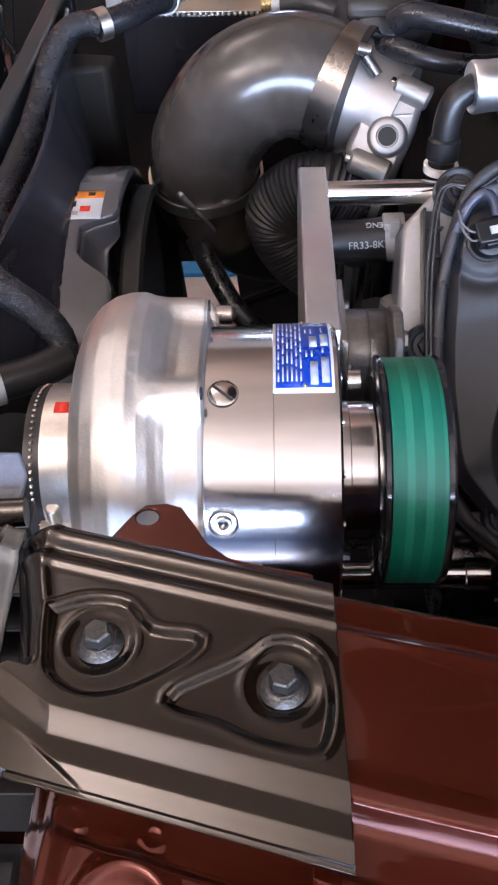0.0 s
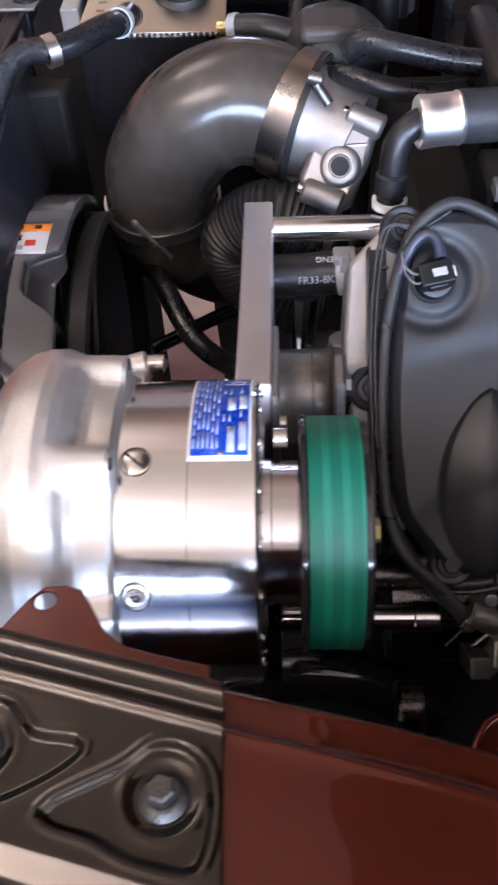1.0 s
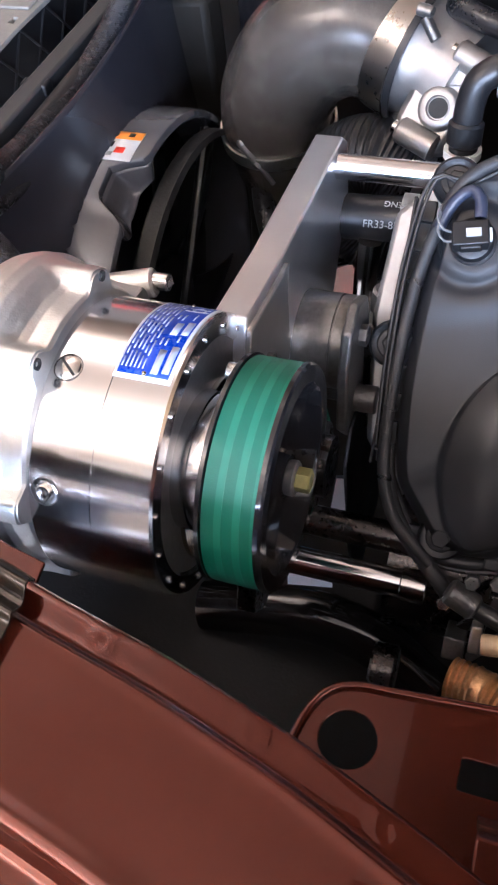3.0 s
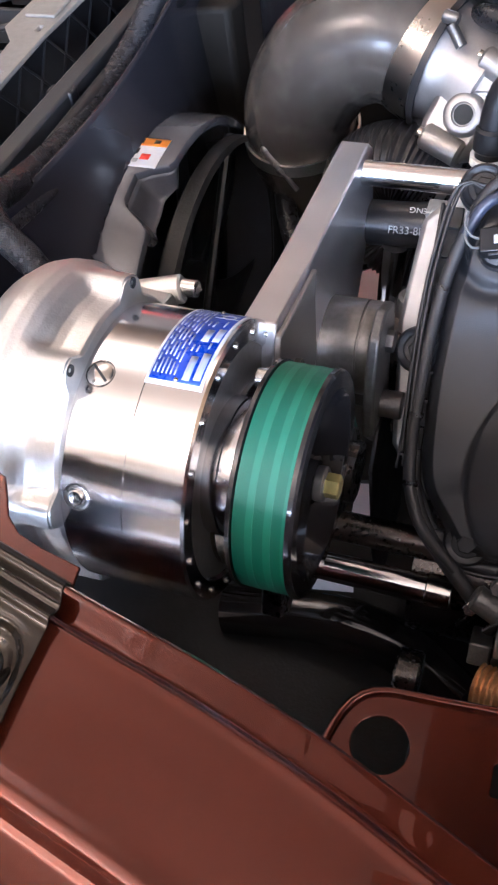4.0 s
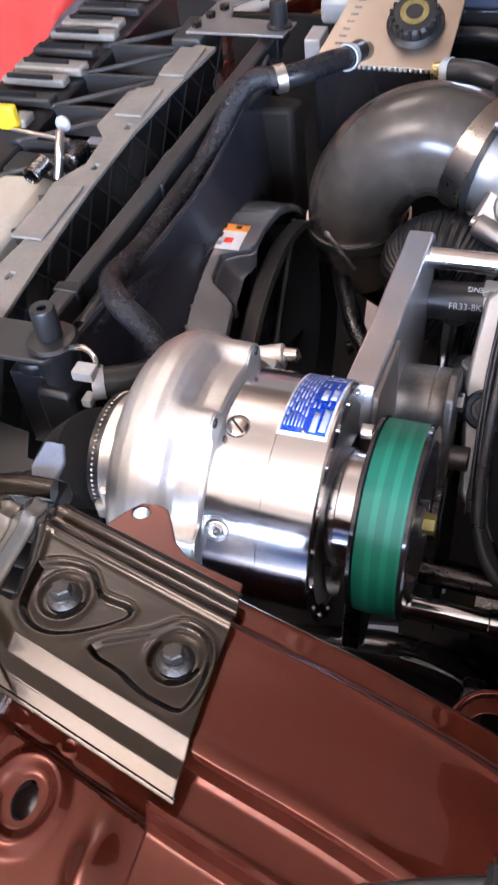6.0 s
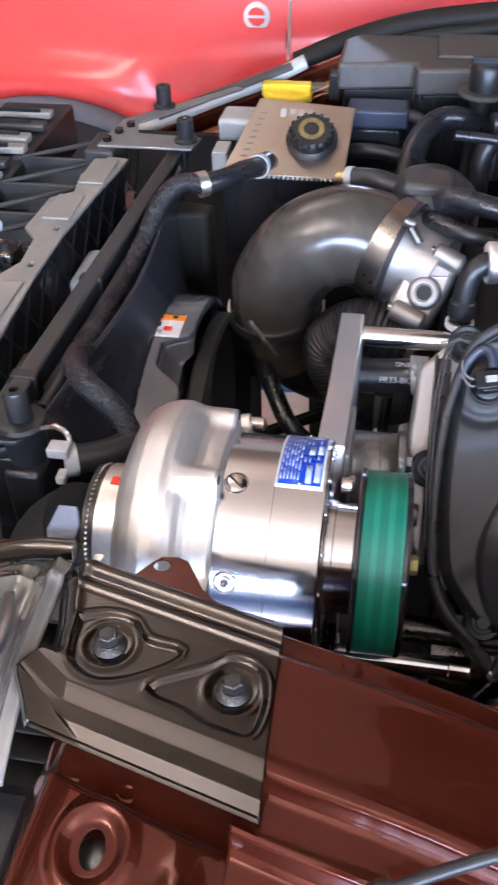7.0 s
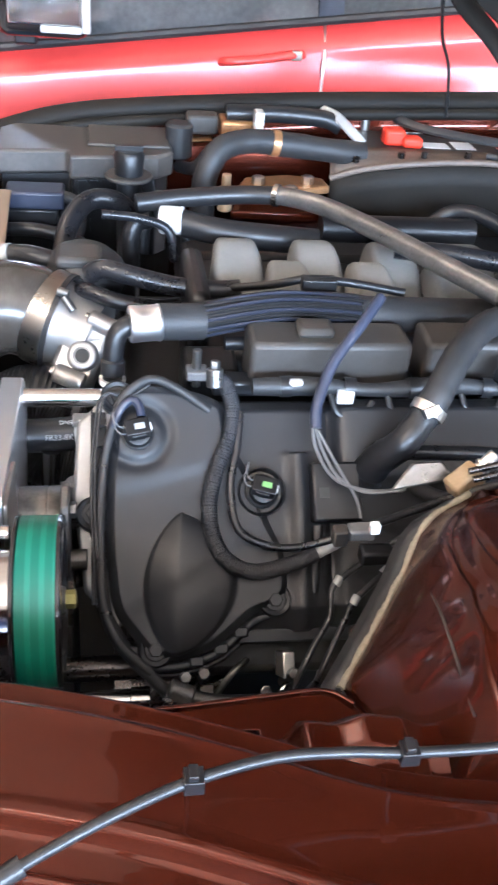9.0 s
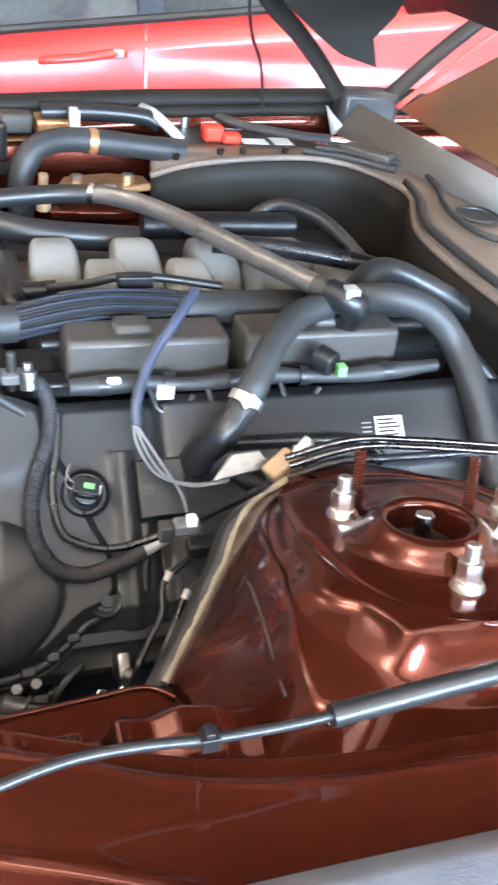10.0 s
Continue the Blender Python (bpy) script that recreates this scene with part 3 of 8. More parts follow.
def panel_place(u, v):
    # u along the car, v from the outer edge to the inner edge
    front = sum(along(max(0.0, min(1.0, v + o)), FRONT_EDGE) for o in (-0.02, 0.0, 0.02)) / 3
    x = front + (0.044 - 0.003 * v - front) * u
    s = 0.1175 + 0.109 * v       # distance across the panel, level with its edges
    y = s - 0.262 * (x + 0.085)
    h = 0.9375
    h += 0.0022 * math.exp(-((s - 0.221) / 0.0035) ** 2) - 0.0024 * math.exp(-((s - 0.2135) / 0.003) ** 2) + 0.0022 * math.exp(-((s - 0.207) / 0.0028) ** 2)
    # two broad slopes near the outer edge with a flat valley that runs out in a point towards the front
    crest = 0.1450 + 0.45 * max(0.0, -0.0666 - x)
    valley = 0.0041 * slope((crest - s) / 0.0100) + 0.0004 * slope((0.1350 - s) / 0.010) + 0.0036 * slope((0.1265 - s) / 0.0085)
    facet = 0.0081 * max(0.0, min(1.0, (crest + 0.001 - s) / (crest - 0.1175)))
    tip = -0.0799 + (0.1348 - s) * 1.76
    w = smooth((x - tip + 0.002) / 0.005)
    h -= valley * w + facet * (1 - w)
    for ring in (EMBOSS_A, EMBOSS_B):
        d = ring_gap(x, y, ring)
        h += 0.0004 * math.exp(-((d + 0.0018) / 0.0014) ** 2) - 0.0029 * smooth((d + 0.0010) / 0.0044)
    for bx, by in BOLTS:
        q = math.hypot(x - bx, y - by)
        h += 0.0005 * math.exp(-((q - 0.0155) / 0.0022) ** 2) - 0.0008 * smooth((0.0150 - q) / 0.0050)
    # the front end rolls down, the outer corner only at its rim
    e = max(0.0, 0.0125 - (x - front)) / 0.0125 if v > 0.37 else max(0.0, 0.004 - (x - front)) / 0.004 * 0.5
    h += 0.0012 * math.exp(-((x - front - 0.014) / 0.003) ** 2) * smooth((v - 0.37) / 0.05) - 0.013 * e ** 1.6
    if v < 0.02:
        h -= 0.002
    if v > 0.985:
        h -= 0.003
    return (x, y, h)


panel = thing("body_stamping", (-0.03, 0.16, 0.93), "glossy dark bronze stamped panel bolted over the maroon fender", "body panel")
part("stamping", Form().grid(300, 250, panel_place), paint_bronze, panel, thick=0.0016)
for bx, by in BOLTS:
    bolt = part("bolt", Form().turned([(0, 0.0094), (0.0007, 0.0098), (0.0013, 0.0093), (0.0028, 0.0076), (0.0036, 0.0064)], (bx, by, 0.9338), (0, 0.05, 1), 32), bolt_grey, panel, "grey hexagon bolt with a washer")
    part("bolt_head", Form().turned([(0, 0.0066), (0.001, 0.0062)], (bx, by, 0.9368), (0, 0.05, 1), 32).hexa((bx, by, 0.9374), (0, 0.05, 1), 0.0056, 0.0062), bolt_grey, bolt)
# the headlamp in front of it
lens = Form().grid(60, 50, lambda u, v: (-0.205 + 0.112 * u, 0.095 + 0.130 * v + 0.012 * (1 - u), 0.932 - 0.060 * (1 - u) ** 1.5 - 0.03 * (1 - v) ** 3 + 0.003 * math.exp(-((v - 0.9) / 0.03) ** 2) - 0.006 * math.exp(-((u - 0.80) / 0.05) ** 2) + 0.004 * math.exp(-((u - 0.93) / 0.03) ** 2)))
headlamp = thing("headlamp", (-0.15, 0.15, 0.80), "dark glossy headlamp with bright reflector strips", "headlamp")
part("lens", lens, lamp_lens, headlamp, "smoky grey lens", thick=0.003)
part("reflector", Form().tube([(-0.128, 0.108, 0.924), (-0.118, 0.135, 0.932), (-0.116, 0.165, 0.934), (-0.122, 0.195, 0.931)], lambda u: 0.005 + 0.005 * math.sin(3.1 * u), 14, flat=0.5), dull_zinc, headlamp, "bright curved reflector")
part("reflector", Form().tube([(-0.150, 0.120, 0.914), (-0.142, 0.150, 0.922), (-0.142, 0.185, 0.923)], 0.005, 12, flat=0.5), dull_zinc, headlamp, "bright curved reflector")
part("top_ledge", Form().tube([(-0.20, 0.225, 0.905), (-0.16, 0.232, 0.918), (-0.125, 0.236, 0.927), (-0.095, 0.236, 0.930)], 0.007, 12, flat=0.6), paint_bronze, headlamp, "bronze ledge")
part("housing", Form().box((-0.20, 0.02, 0.70), (-0.075, 0.11, 0.885)), black_plastic, headlamp, bevel=0.01)
tab = thing("plastic_tab", (-0.113, 0.262, 0.90), "grey bent plastic tab in front of the fender", "clip")
part("tab", Form().prism([(-0.010, 0), (0.005, 0), (0.010, 0.014), (0.008, 0.026), (-0.004, 0.028), (-0.011, 0.012)], (0, 0.004), frame_of((-0.106, 0.244, 0.922), (1, 0.2, 0), (0.1, -0.45, 0.9))), fender_cloth, tab, bevel=0.0012)
part("foot", Form().box((-0.128, 0.234, 0.905), (-0.096, 0.252, 0.920)), black_plastic, tab, bevel=0.002)

# ---------------------------------------------------------------- strut tower
TC = Vector((0.513, 0.257))
SEAM = ((0.451, 0.392, 0.890), (0.420, 0.377, 0.884), (0.404, 0.366, 0.871), (0.388, 0.341, 0.852), (0.350, 0.290, 0.836), (0.318, 0.250, 0.822), (0.330, 0.180, 0.848), (0.352, 0.120, 0.885))


def top_plane(y):
    """The tower's top leans towards the engine."""
    return 0.943 - 0.22 * (y - 0.2)


def tower_edge(a):
    """Where the tower's skin ends, a degrees round its middle: (radius, height)."""
    d = Vector((math.cos(radians(a)), math.sin(radians(a))))
    for (ax, ay, az), (bx, by, bz) in zip(SEAM, SEAM[1:]):
        e, o = Vector((bx - ax, by - ay)), Vector((ax, ay)) - TC
        det = d.x * -e.y + e.x * d.y
        if abs(det) > 1e-9:
            r, t = (o.x * -e.y + e.x * o.y) / det, (d.x * o.y - d.y * o.x) / det
            if r > 0 and -1e-6 <= t <= 1 + 1e-6:
                return r, az + (bz - az) * t
    a = a % 360
    return along(a, ((0, 0.20), (90, 0.17), (114.7, 0.1486), (220.4, 0.211), (240, 0.187), (270, 0.163), (300, 0.187), (320, 0.20), (360, 0.20))), along(a, ((0, 0.885), (60, 0.870), (114.7, 0.890), (220.4, 0.885), (235, 0.905), (250, 0.918), (285, 0.922), (330, 0.905), (360, 0.885)))


def outer_z(a):
    return tower_edge(a)[1]


def outer_r(a):
    return tower_edge(a)[0]


def eased(a, table):
    a = a % 360
    return sum(along((a + k) % 360, table) for k in (-3, -1, 1, 3)) / 4


# lines round the tower, degrees against radius: plate edge, scalloped shoulder, valley below it, fold down the front
PLATE_R = ((0, 0.108), (60, 0.118), (108, 0.125), (126, 0.128), (132, 0.1205), (148, 0.1005), (172, 0.084), (193, 0.080), (214, 0.084), (229, 0.090), (241, 0.095), (251, 0.100), (268, 0.105), (300, 0.108), (360, 0.108))
SHOULDER_R = ((0, 0.118), (108, 0.132), (132, 0.1265), (148, 0.113), (161, 0.108), (182, 0.103), (199, 0.112), (208, 0.1127), (220, 0.1056), (231, 0.1148), (237, 0.1263), (242, 0.119), (248, 0.1147), (267, 0.1123), (300, 0.115), (360, 0.118))
VALLEY_R = ((0, 0.135), (108, 0.137), (148, 0.120), (161, 0.1135), (182, 0.1085), (199, 0.1230), (206, 0.1330), (220, 0.1352), (234, 0.1393), (246, 0.1358), (270, 0.134), (300, 0.136), (360, 0.135))
VALLEY_D = ((0, -0.030), (108, -0.012), (148, -0.011), (182, -0.015), (199, -0.015), (206, -0.018), (220, -0.026), (234, -0.032), (246, -0.037), (300, -0.036), (360, -0.030))
FOLD_R = ((0, 0.150), (108, 0.142), (152, 0.1272), (161, 0.1189), (182, 0.1143), (201, 0.1294), (216, 0.1633), (225, 0.1849), (230, 0.172), (236, 0.156), (246, 0.150), (270, 0.147), (300, 0.150), (360, 0.150))
FOLD_D = ((0, -0.040), (108, -0.012), (152, -0.008), (161, -0.009), (182, -0.011), (201, -0.014), (216, -0.022), (225, -0.033), (234, -0.042), (250, -0.046), (300, -0.046), (360, -0.040))
TOWER = ((0.027, -0.020), (0.0275, 0.010), (0.0295, 0.0185), (0.034, 0.0222), (0.040, 0.0212), (0.046, 0.0155), (0.051, 0.0075), (0.057, 0.0022), (0.064, 0.0005))


def tower_profile(a):
    """Points (radius, height) of the tower's skin along one direction, with rounded bends."""
    d = Vector((math.cos(radians(a)), math.sin(radians(a))))
    plate, shoulder, valley, fold = eased(a, PLATE_R), eased(a, SHOULDER_R), eased(a, VALLEY_R), eased(a, FOLD_R)
    r_end, z_end = tower_edge(a)
    nodes = [(r, top_plane(TC.y + d.y * r) + h) for r, h in (*TOWER, (plate - 0.002, 0.0), (plate, -0.0022), (plate + 0.0016, -0.0022), (plate + 0.003, -0.0002), (shoulder - 0.005, -0.003), (shoulder, -0.010), (valley, eased(a, VALLEY_D)), (max(fold, valley + 0.003), eased(a, FOLD_D)))]
    nodes.append((max(r_end, fold + 0.008), z_end))
    pts = []
    for (r0, z0), (r1, z1), n in zip(nodes, nodes[1:], (2, 3, 3, 3, 3, 3, 3, 3, 6, 2, 2, 3, 4, 5, 8, 7, 14)):
        pts += [(r0 + (r1 - r0) * k / n, z0 + (z1 - z0) * k / n) for k in range(n)]
    p = np.array(pts + [nodes[-1]])
    for _ in range(2):
        p[1:-1] = (p[:-2] + 2 * p[1:-1] + p[2:]) / 4
    return p


COLUMNS = [tower_profile(1.5 * i) for i in range(240)]
COLUMNS = [(COLUMNS[i - 1] + 2 * COLUMNS[i] + COLUMNS[(i + 1) % 240]) / 4 for i in range(240)]
RINGS = len(COLUMNS[0])


def on_tower(a, k):
    i = int(round(a / 1.5)) % 240
    r, z = COLUMNS[i][k]
    return Vector((TC.x + r * math.cos(radians(1.5 * i)), TC.y + r * math.sin(radians(1.5 * i)), z))


tower = thing("strut_tower", (0.502, 0.245, 0.6), "glossy maroon strut tower with studs and nuts round a raised ring", "strut tower")
part("shell", Form().grid(240, RINGS, lambda u, v: on_tower(360 * u, int(round(v * (RINGS - 1)))), True), paint_maroon, tower, thick=0.0015)
# wall below the rim, coloured near black to stand for the bay's shade
part("shade_side_wall", Form().grid(100, 6, lambda u, v: (TC.x + outer_r(20 + 190 * u) * math.cos(radians(20 + 190 * u)), TC.y + outer_r(20 + 190 * u) * math.sin(radians(20 + 190 * u)), outer_z(20 + 190 * u) - 0.30 * v)), dark_void, tower)
rim = []
for i in range(14):
    a = 112 + i * 5.4
    rim.append((TC.x + (outer_r(a) + 0.001) * math.cos(radians(a)), TC.y + (outer_r(a) + 0.001) * math.sin(radians(a)), outer_z(a) + 0.001))
bead_rng = random.Random(21)
part("seam_sealer", Form().tube(rim, lambda u: 0.0028 + 0.0005 * math.sin(40 * u) + bead_rng.uniform(-0.0005, 0.0005), 8, 0.0025), tan_sealer, tower, "rough tan bead of seam sealer")
part("seam_flange", Form().grid(14, 2, lambda u, v: Vector(rim[round(u * 13)]) + Vector((-0.016, 0.006, -0.012)) * v), grey_plastic, tower, "dusty grey seam flange", thick=0.002)
joint = []
for i in (0, 5, 12):
    p = on_tower(147, RINGS - 4).lerp(on_tower(216, RINGS - 10), i / 12)
    d = p.xy - TC
    col = COLUMNS[int(round(math.degrees(math.atan2(d.y, d.x)) % 360 / 1.5)) % 240]
    joint.append((p.x, p.y, float(np.interp(d.length, col[:, 0], col[:, 1])) + 0.0005))
part("panel_joint", Form().tube(joint, 0.0011, 8), rail_brown, tower, "thin sealed joint between two panels")
lean = Vector((0, 0.215, 0.977))
part("mount_cap", Form().turned([(0, 0.026), (0.012, 0.026), (0.014, 0.020), (0.016, 0.0)], (TC.x, TC.y, 0.914), lean, 32), rubber, tower, "black rubber strut mount")
part("strut_tip", Form().rod((TC.x, TC.y, 0.92), Vector((TC.x, TC.y, 0.92)) + lean * 0.032, 0.0075, edge=0.001), steel, tower, "bare steel strut tip")
for nx, ny in ((0.469, 0.310), (0.510, 0.190), (0.602, 0.285)):
    base = Vector((nx, ny, top_plane(ny)))
    nut = part("nut", Form().turned([(0, 0.0125), (0.002, 0.0125), (0.006, 0.0098)], base, lean, 28).hexa(base + lean * 0.0055, lean, 0.0092, 0.016), zinc, tower, "zinc flange nut")
    part("stud", Form().rod(base + lean * 0.016, base + lean * 0.034, 0.0055, edge=0.0012), zinc, nut)
for nx, ny in ((0.496, 0.340), (0.582, 0.306)):
    f = Form()
    for i in range(16):
        f.turned([(0, 0.0040), (0.0009, 0.0048), (0.0018, 0.0048), (0.0026, 0.0040)], Vector((nx, ny, top_plane(ny))) + lean * (i * 0.0026), lean, 14)
    part("long_stud", f, paint_maroon, tower, "maroon overpainted threaded stud")

# hood release cable along the fender
cable = thing("release_cable", (0.25, 0.08, 0.94), "black hood release cable clipped along the maroon fender", "cable")
part("cable_sleeve", Form().tube([(0.02, 0.008, 0.949), (0.075, 0.034, 0.957), (0.115, 0.053, 0.964), (0.150, 0.067, 0.9695), (0.184, 0.078, 0.9735), (0.224, 0.087, 0.974), (0.262, 0.0895, 0.9715), (0.296, 0.089, 0.9685), (0.345, 0.0905, 0.966), (0.40, 0.094, 0.9665), (0.46, 0.098, 0.968), (0.52, 0.10, 0.97), (0.8, 0.10, 0.98)], lambda u: 0.0030 if u < 0.50 else 0.0030, 10), rubber, cable)
part("thick_sleeve", Form().tube([(0.366, 0.0915, 0.9658), (0.40, 0.094, 0.9665), (0.46, 0.098, 0.968), (0.52, 0.10, 0.97), (0.8, 0.10, 0.98)], 0.0068, 14), rubber, cable, "thick black rubber sleeve")
part("thick_sleeve", Form().tube([(0.02, 0.008, 0.949), (0.075, 0.034, 0.957), (0.105, 0.0485, 0.9625)], 0.0052, 12), rubber, cable)
for cx, cy, cz in ((0.184, 0.078, 0.9735), (0.296, 0.089, 0.9685)):
    part("cable_clip", Form().box((cx - 0.005, cy - 0.005, cz - 0.005), (cx + 0.005, cy + 0.005, cz + 0.0045)).rod((cx, cy + 0.001, cz), (cx, cy + 0.022, 0.934), 0.0016, n=8).box((cx - 0.003, cy - 0.004, cz), (cx + 0.002, cy + 0.004, cz + 0.008)), black_plastic, cable, bevel=0.001)
mat = Form().grid(40, 14, lambda u, v: (0.22 + 0.6 * u, 0.022 - 0.16 * v, 0.944 + 0.004 * math.sin(math.pi * min(1, v * 2.2)) + 0.002 * math.sin(11 * u + 3 * v)))
single("fender_mat", mat, fender_cloth, "grey protective mat laid over the outer fender", "mat", thick=0.005)
# ---------------------------------------------------------------- supercharger
CY, CZ, CR = 0.343, 0.834, 0.0865      # axis of the gear case, along the car
VY, VZ = 0.344, 0.842                  # axis of the volute and inlet
PY, PZ, PR = 0.331, 0.8456, 0.0645     # axis of the pulley


def radial(a, r, x, cy=CY, cz=CZ):
    """A point at a degrees round the case, 0 towards the near side and 90 up."""
    return Vector((x, cy - r * math.cos(radians(a)), cz + r * math.sin(radians(a))))


blower = thing("supercharger", (0.0, CY, 0.74), "polished aluminium centrifugal supercharger with a cast volute and a green-belted pulley", "supercharger")
VOL = ((-0.0885, 0.040), (-0.0915, 0.055), (-0.0920, 0.068), (-0.0905, 0.0790), (-0.0870, 0.0870), (-0.0815, 0.0935), (-0.0740, 0.0980), (-0.0660, 0.1003), (-0.0580, 0.1005), (-0.0520, 0.0985), (-0.0470, 0.0950), (-0.0430, 0.0910), (-0.0390, 0.0880), (-0.0340, 0.0865), (-0.0280, 0.0860), (-0.0225, 0.0855), (-0.0203, 0.0840), (-0.0200, 0.0800), (-0.0200, 0.060))
ARMS = ((18, 6), (70, 5.5), (121, 7.5), (164, 7), (215, 9), (265, 9), (315, 9))      # cast arms behind the scroll: degrees round the case, half width


def volute_place(u, v):
    a = 360 * u
    k = v * (len(VOL) - 1)
    i = min(int(k), len(VOL) - 2)
    x = VOL[i][0] + (VOL[i + 1][0] - VOL[i][0]) * (k - i)
    r = VOL[i][1] + (VOL[i + 1][1] - VOL[i][1]) * (k - i)
    if -0.058 < x and r > 0.0835:
        # each arm carries the roll back to the case as a flat-topped web
        on = 0.0
        for c, w in ARMS:
            d = abs((a - c + 180) % 360 - 180)
            on = max(on, 1 / (1 + math.exp((d - w) / 1.1)))
        top = 0.0990 - 0.05 * max(0.0, x + 0.055)
        if x > -0.0215:
            top -= 0.0015
        r += on * max(0.0, top - r) * 0.96
    grow = 1.0 + 0.03 * math.cos(radians(a - 250)) * (1 - math.cos(radians(a - 60))) * 0.5
    n = noise.noise(Vector((x * 70, 3 * math.cos(radians(a)), 3 * math.sin(radians(a)))))
    m = noise.noise(Vector((x * 160, 9 * math.cos(radians(a)), 9 * math.sin(radians(a)))))
    return radial(a, r * grow + 0.0005 * n + 0.0002 * m, x, VY, VZ)


vol = part("volute", Form().grid(260, 127, volute_place, True), alu_cast, blower, "rough cast aluminium volute", angle=60)
for a in (70, 121):
    # black inset gives each tapped hole its shade
    part("boss_hole_shade", Form().turned([(0, 0.0034), (0.0010, 0.0034), (0.0006, 0.0020), (-0.001, 0.0)], radial(a, 0.0925, -0.0203, VY, VZ), (1, 0, 0), 16), dark_void, vol, "tapped hole")
part("clamp_lug", Form().rod((-0.066, 0.440, 0.858), (-0.0210, 0.4505, 0.865), 0.0105, 0.0100, 24, 0.0015), alu_cast, vol)
part("clamp_bolt", Form().rod((-0.022, 0.4505, 0.866), (-0.0105, 0.4505, 0.866), 0.0062, edge=0.0008).rod((-0.036, 0.4505, 0.866), (-0.02, 0.4505, 0.866), 0.0040).turned([(0, 0.0042), (0.003, 0.0)], (-0.0103, 0.4505, 0.866), (1, 0, 0), 6), steel, vol, "steel socket-head bolt")
part("gear_case", Form().turned([(0, 0.072), (0, CR - 0.0008), (0.0008, CR), (0.0369, CR), (0.0371, CR - 0.0002), (0.0371, 0.07)], (-0.0202, CY, CZ), (1, 0, 0), 128), alu_polished, blower, "polished round aluminium gear case", angle=30)
case_b = part("case_cover", Form().turned([(0, 0.072), (0, CR - 0.0002), (0.0002, CR), (0.0342, CR), (0.0356, CR - 0.0018), (0.0356, 0.074), (0.0310, 0.070), (0.0310, 0.0)], (0.01700, CY, CZ), (1, 0, 0), 128), alu_polished, blower, "polished aluminium case cover", angle=30)
for i in range(18):
    p = radial(i * 20 + 7, 0.0795, 0.0525)
    part("cover_screw", Form().turned([(0, 0.0021), (0.0012, 0.0021), (0.0012, 0.0012), (0.0004, 0.0)], p, (1, 0, 0), 10), steel, case_b)
part("cover_face", Form().turned([(0, 0.074), (0.0015, 0.073), (0.0015, 0.040), (0.0, 0.0395)], (0.0490, CY, CZ), (1, 0, 0), 64), pipe_grey, case_b, "dark inner face of the case")
# slotted plug and socket screw on the case
for k, (sy, sz) in enumerate(((0.3227, 0.919), (0.267, 0.8783))):
    n = Vector((0, sy - CY, sz - CZ)).normalized()
    c = Vector((-0.0097, CY, CZ)) + n * (CR - 0.0012)
    if k == 0:
        plug = part("slotted_plug", Form().turned([(0, 0.0074), (0.0013, 0.0074), (0.0019, 0.0066), (0.0019, 0.0)], c, n, 36), steel, blower, "slotted steel plug")
        # slightly proud black bar, stands in for the slot's shade
        part("slot", Form().box((-0.0068, -0.0008, 0), (0.0068, 0.0008, 0.0021), frame_of(c, (0.75, -0.66, 0), n)), dark_void, plug)
    else:
        plug = part("socket_screw", Form().turned([(0, 0.0078), (0.0012, 0.0080), (0.0016, 0.0072), (0.0014, 0.0050)], c, n, 36), steel, blower, "steel socket screw in a recess")
        part("screw_head", Form().turned([(0, 0.0046), (0.0030, 0.0046), (0.0036, 0.0040), (0.0036, 0.0022), (0.0022, 0.0)], c, n, 24), steel, plug)
    part("recess_ring", Form().turned([(0.0, 0.0083), (0.0014, 0.0083), (0.0014, 0.0078), (0, 0.0078)], c, n, 36, closed=True), dark_steel, plug)


# curved name plate wrapped over the case
def on_case(x, a, lift):
    return radial(76.5 + (a - 74.5) * 1.466, CR + lift, x)


A0, A1, X0, X1 = 74.5, 111.0, 0.0165, 0.0492
name_plate = part("name_plate", Form().grid(2, 20, lambda u, v: on_case(X0 + (X1 - X0) * u, A0 + (A1 - A0) * v, 0.0006)), print_white, blower, "blue printed name plate", thick=0.0005)
part("blue_field", Form().grid(2, 20, lambda u, v: on_case(X0 + 0.0016 + (X1 - X0 - 0.0032) * u, A0 + 1.2 + (A1 - A0 - 2.4) * v, 0.0008)), plate_blue, name_plate, thick=0.0001)


def plate_bar(xa, xb, aa, ab, name="printed_bar"):
    part(name, Form().grid(2, max(2, int((ab - aa) / 2) + 1), lambda u, v: on_case(xa + (xb - xa) * u, aa + (ab - aa) * v, 0.00095)), plate_print, name_plate, thick=0.0001)


rng = random.Random(4)
for i in range(6):
    a = A0 + 3.0
    xa = X0 + 0.0026 + i * 0.0024
    while a < A1 - 5:
        w = rng.uniform(2.0, 5.5)
        plate_bar(xa, xa + 0.0009, a, min(a + w, A1 - 3))
        a += w + 0.9
for xa, aa, ab in ((0.0365, 76.5, 84.0), (0.0425, 77.0, 85.5), (0.0365, 89.5, 95), (0.0425, 90, 96)):
    plate_bar(xa, xa + 0.0042, aa, ab, "blank_field")
for xa, aa, ab in ((0.0342, 85.5, 88), (0.0372, 85.5, 88), (0.0430, 87, 89.2), (0.0342, 97, 99.5), (0.0372, 96.5, 100), (0.0430, 97.3, 101)):
    plate_bar(xa, xa + 0.0010, aa, ab)
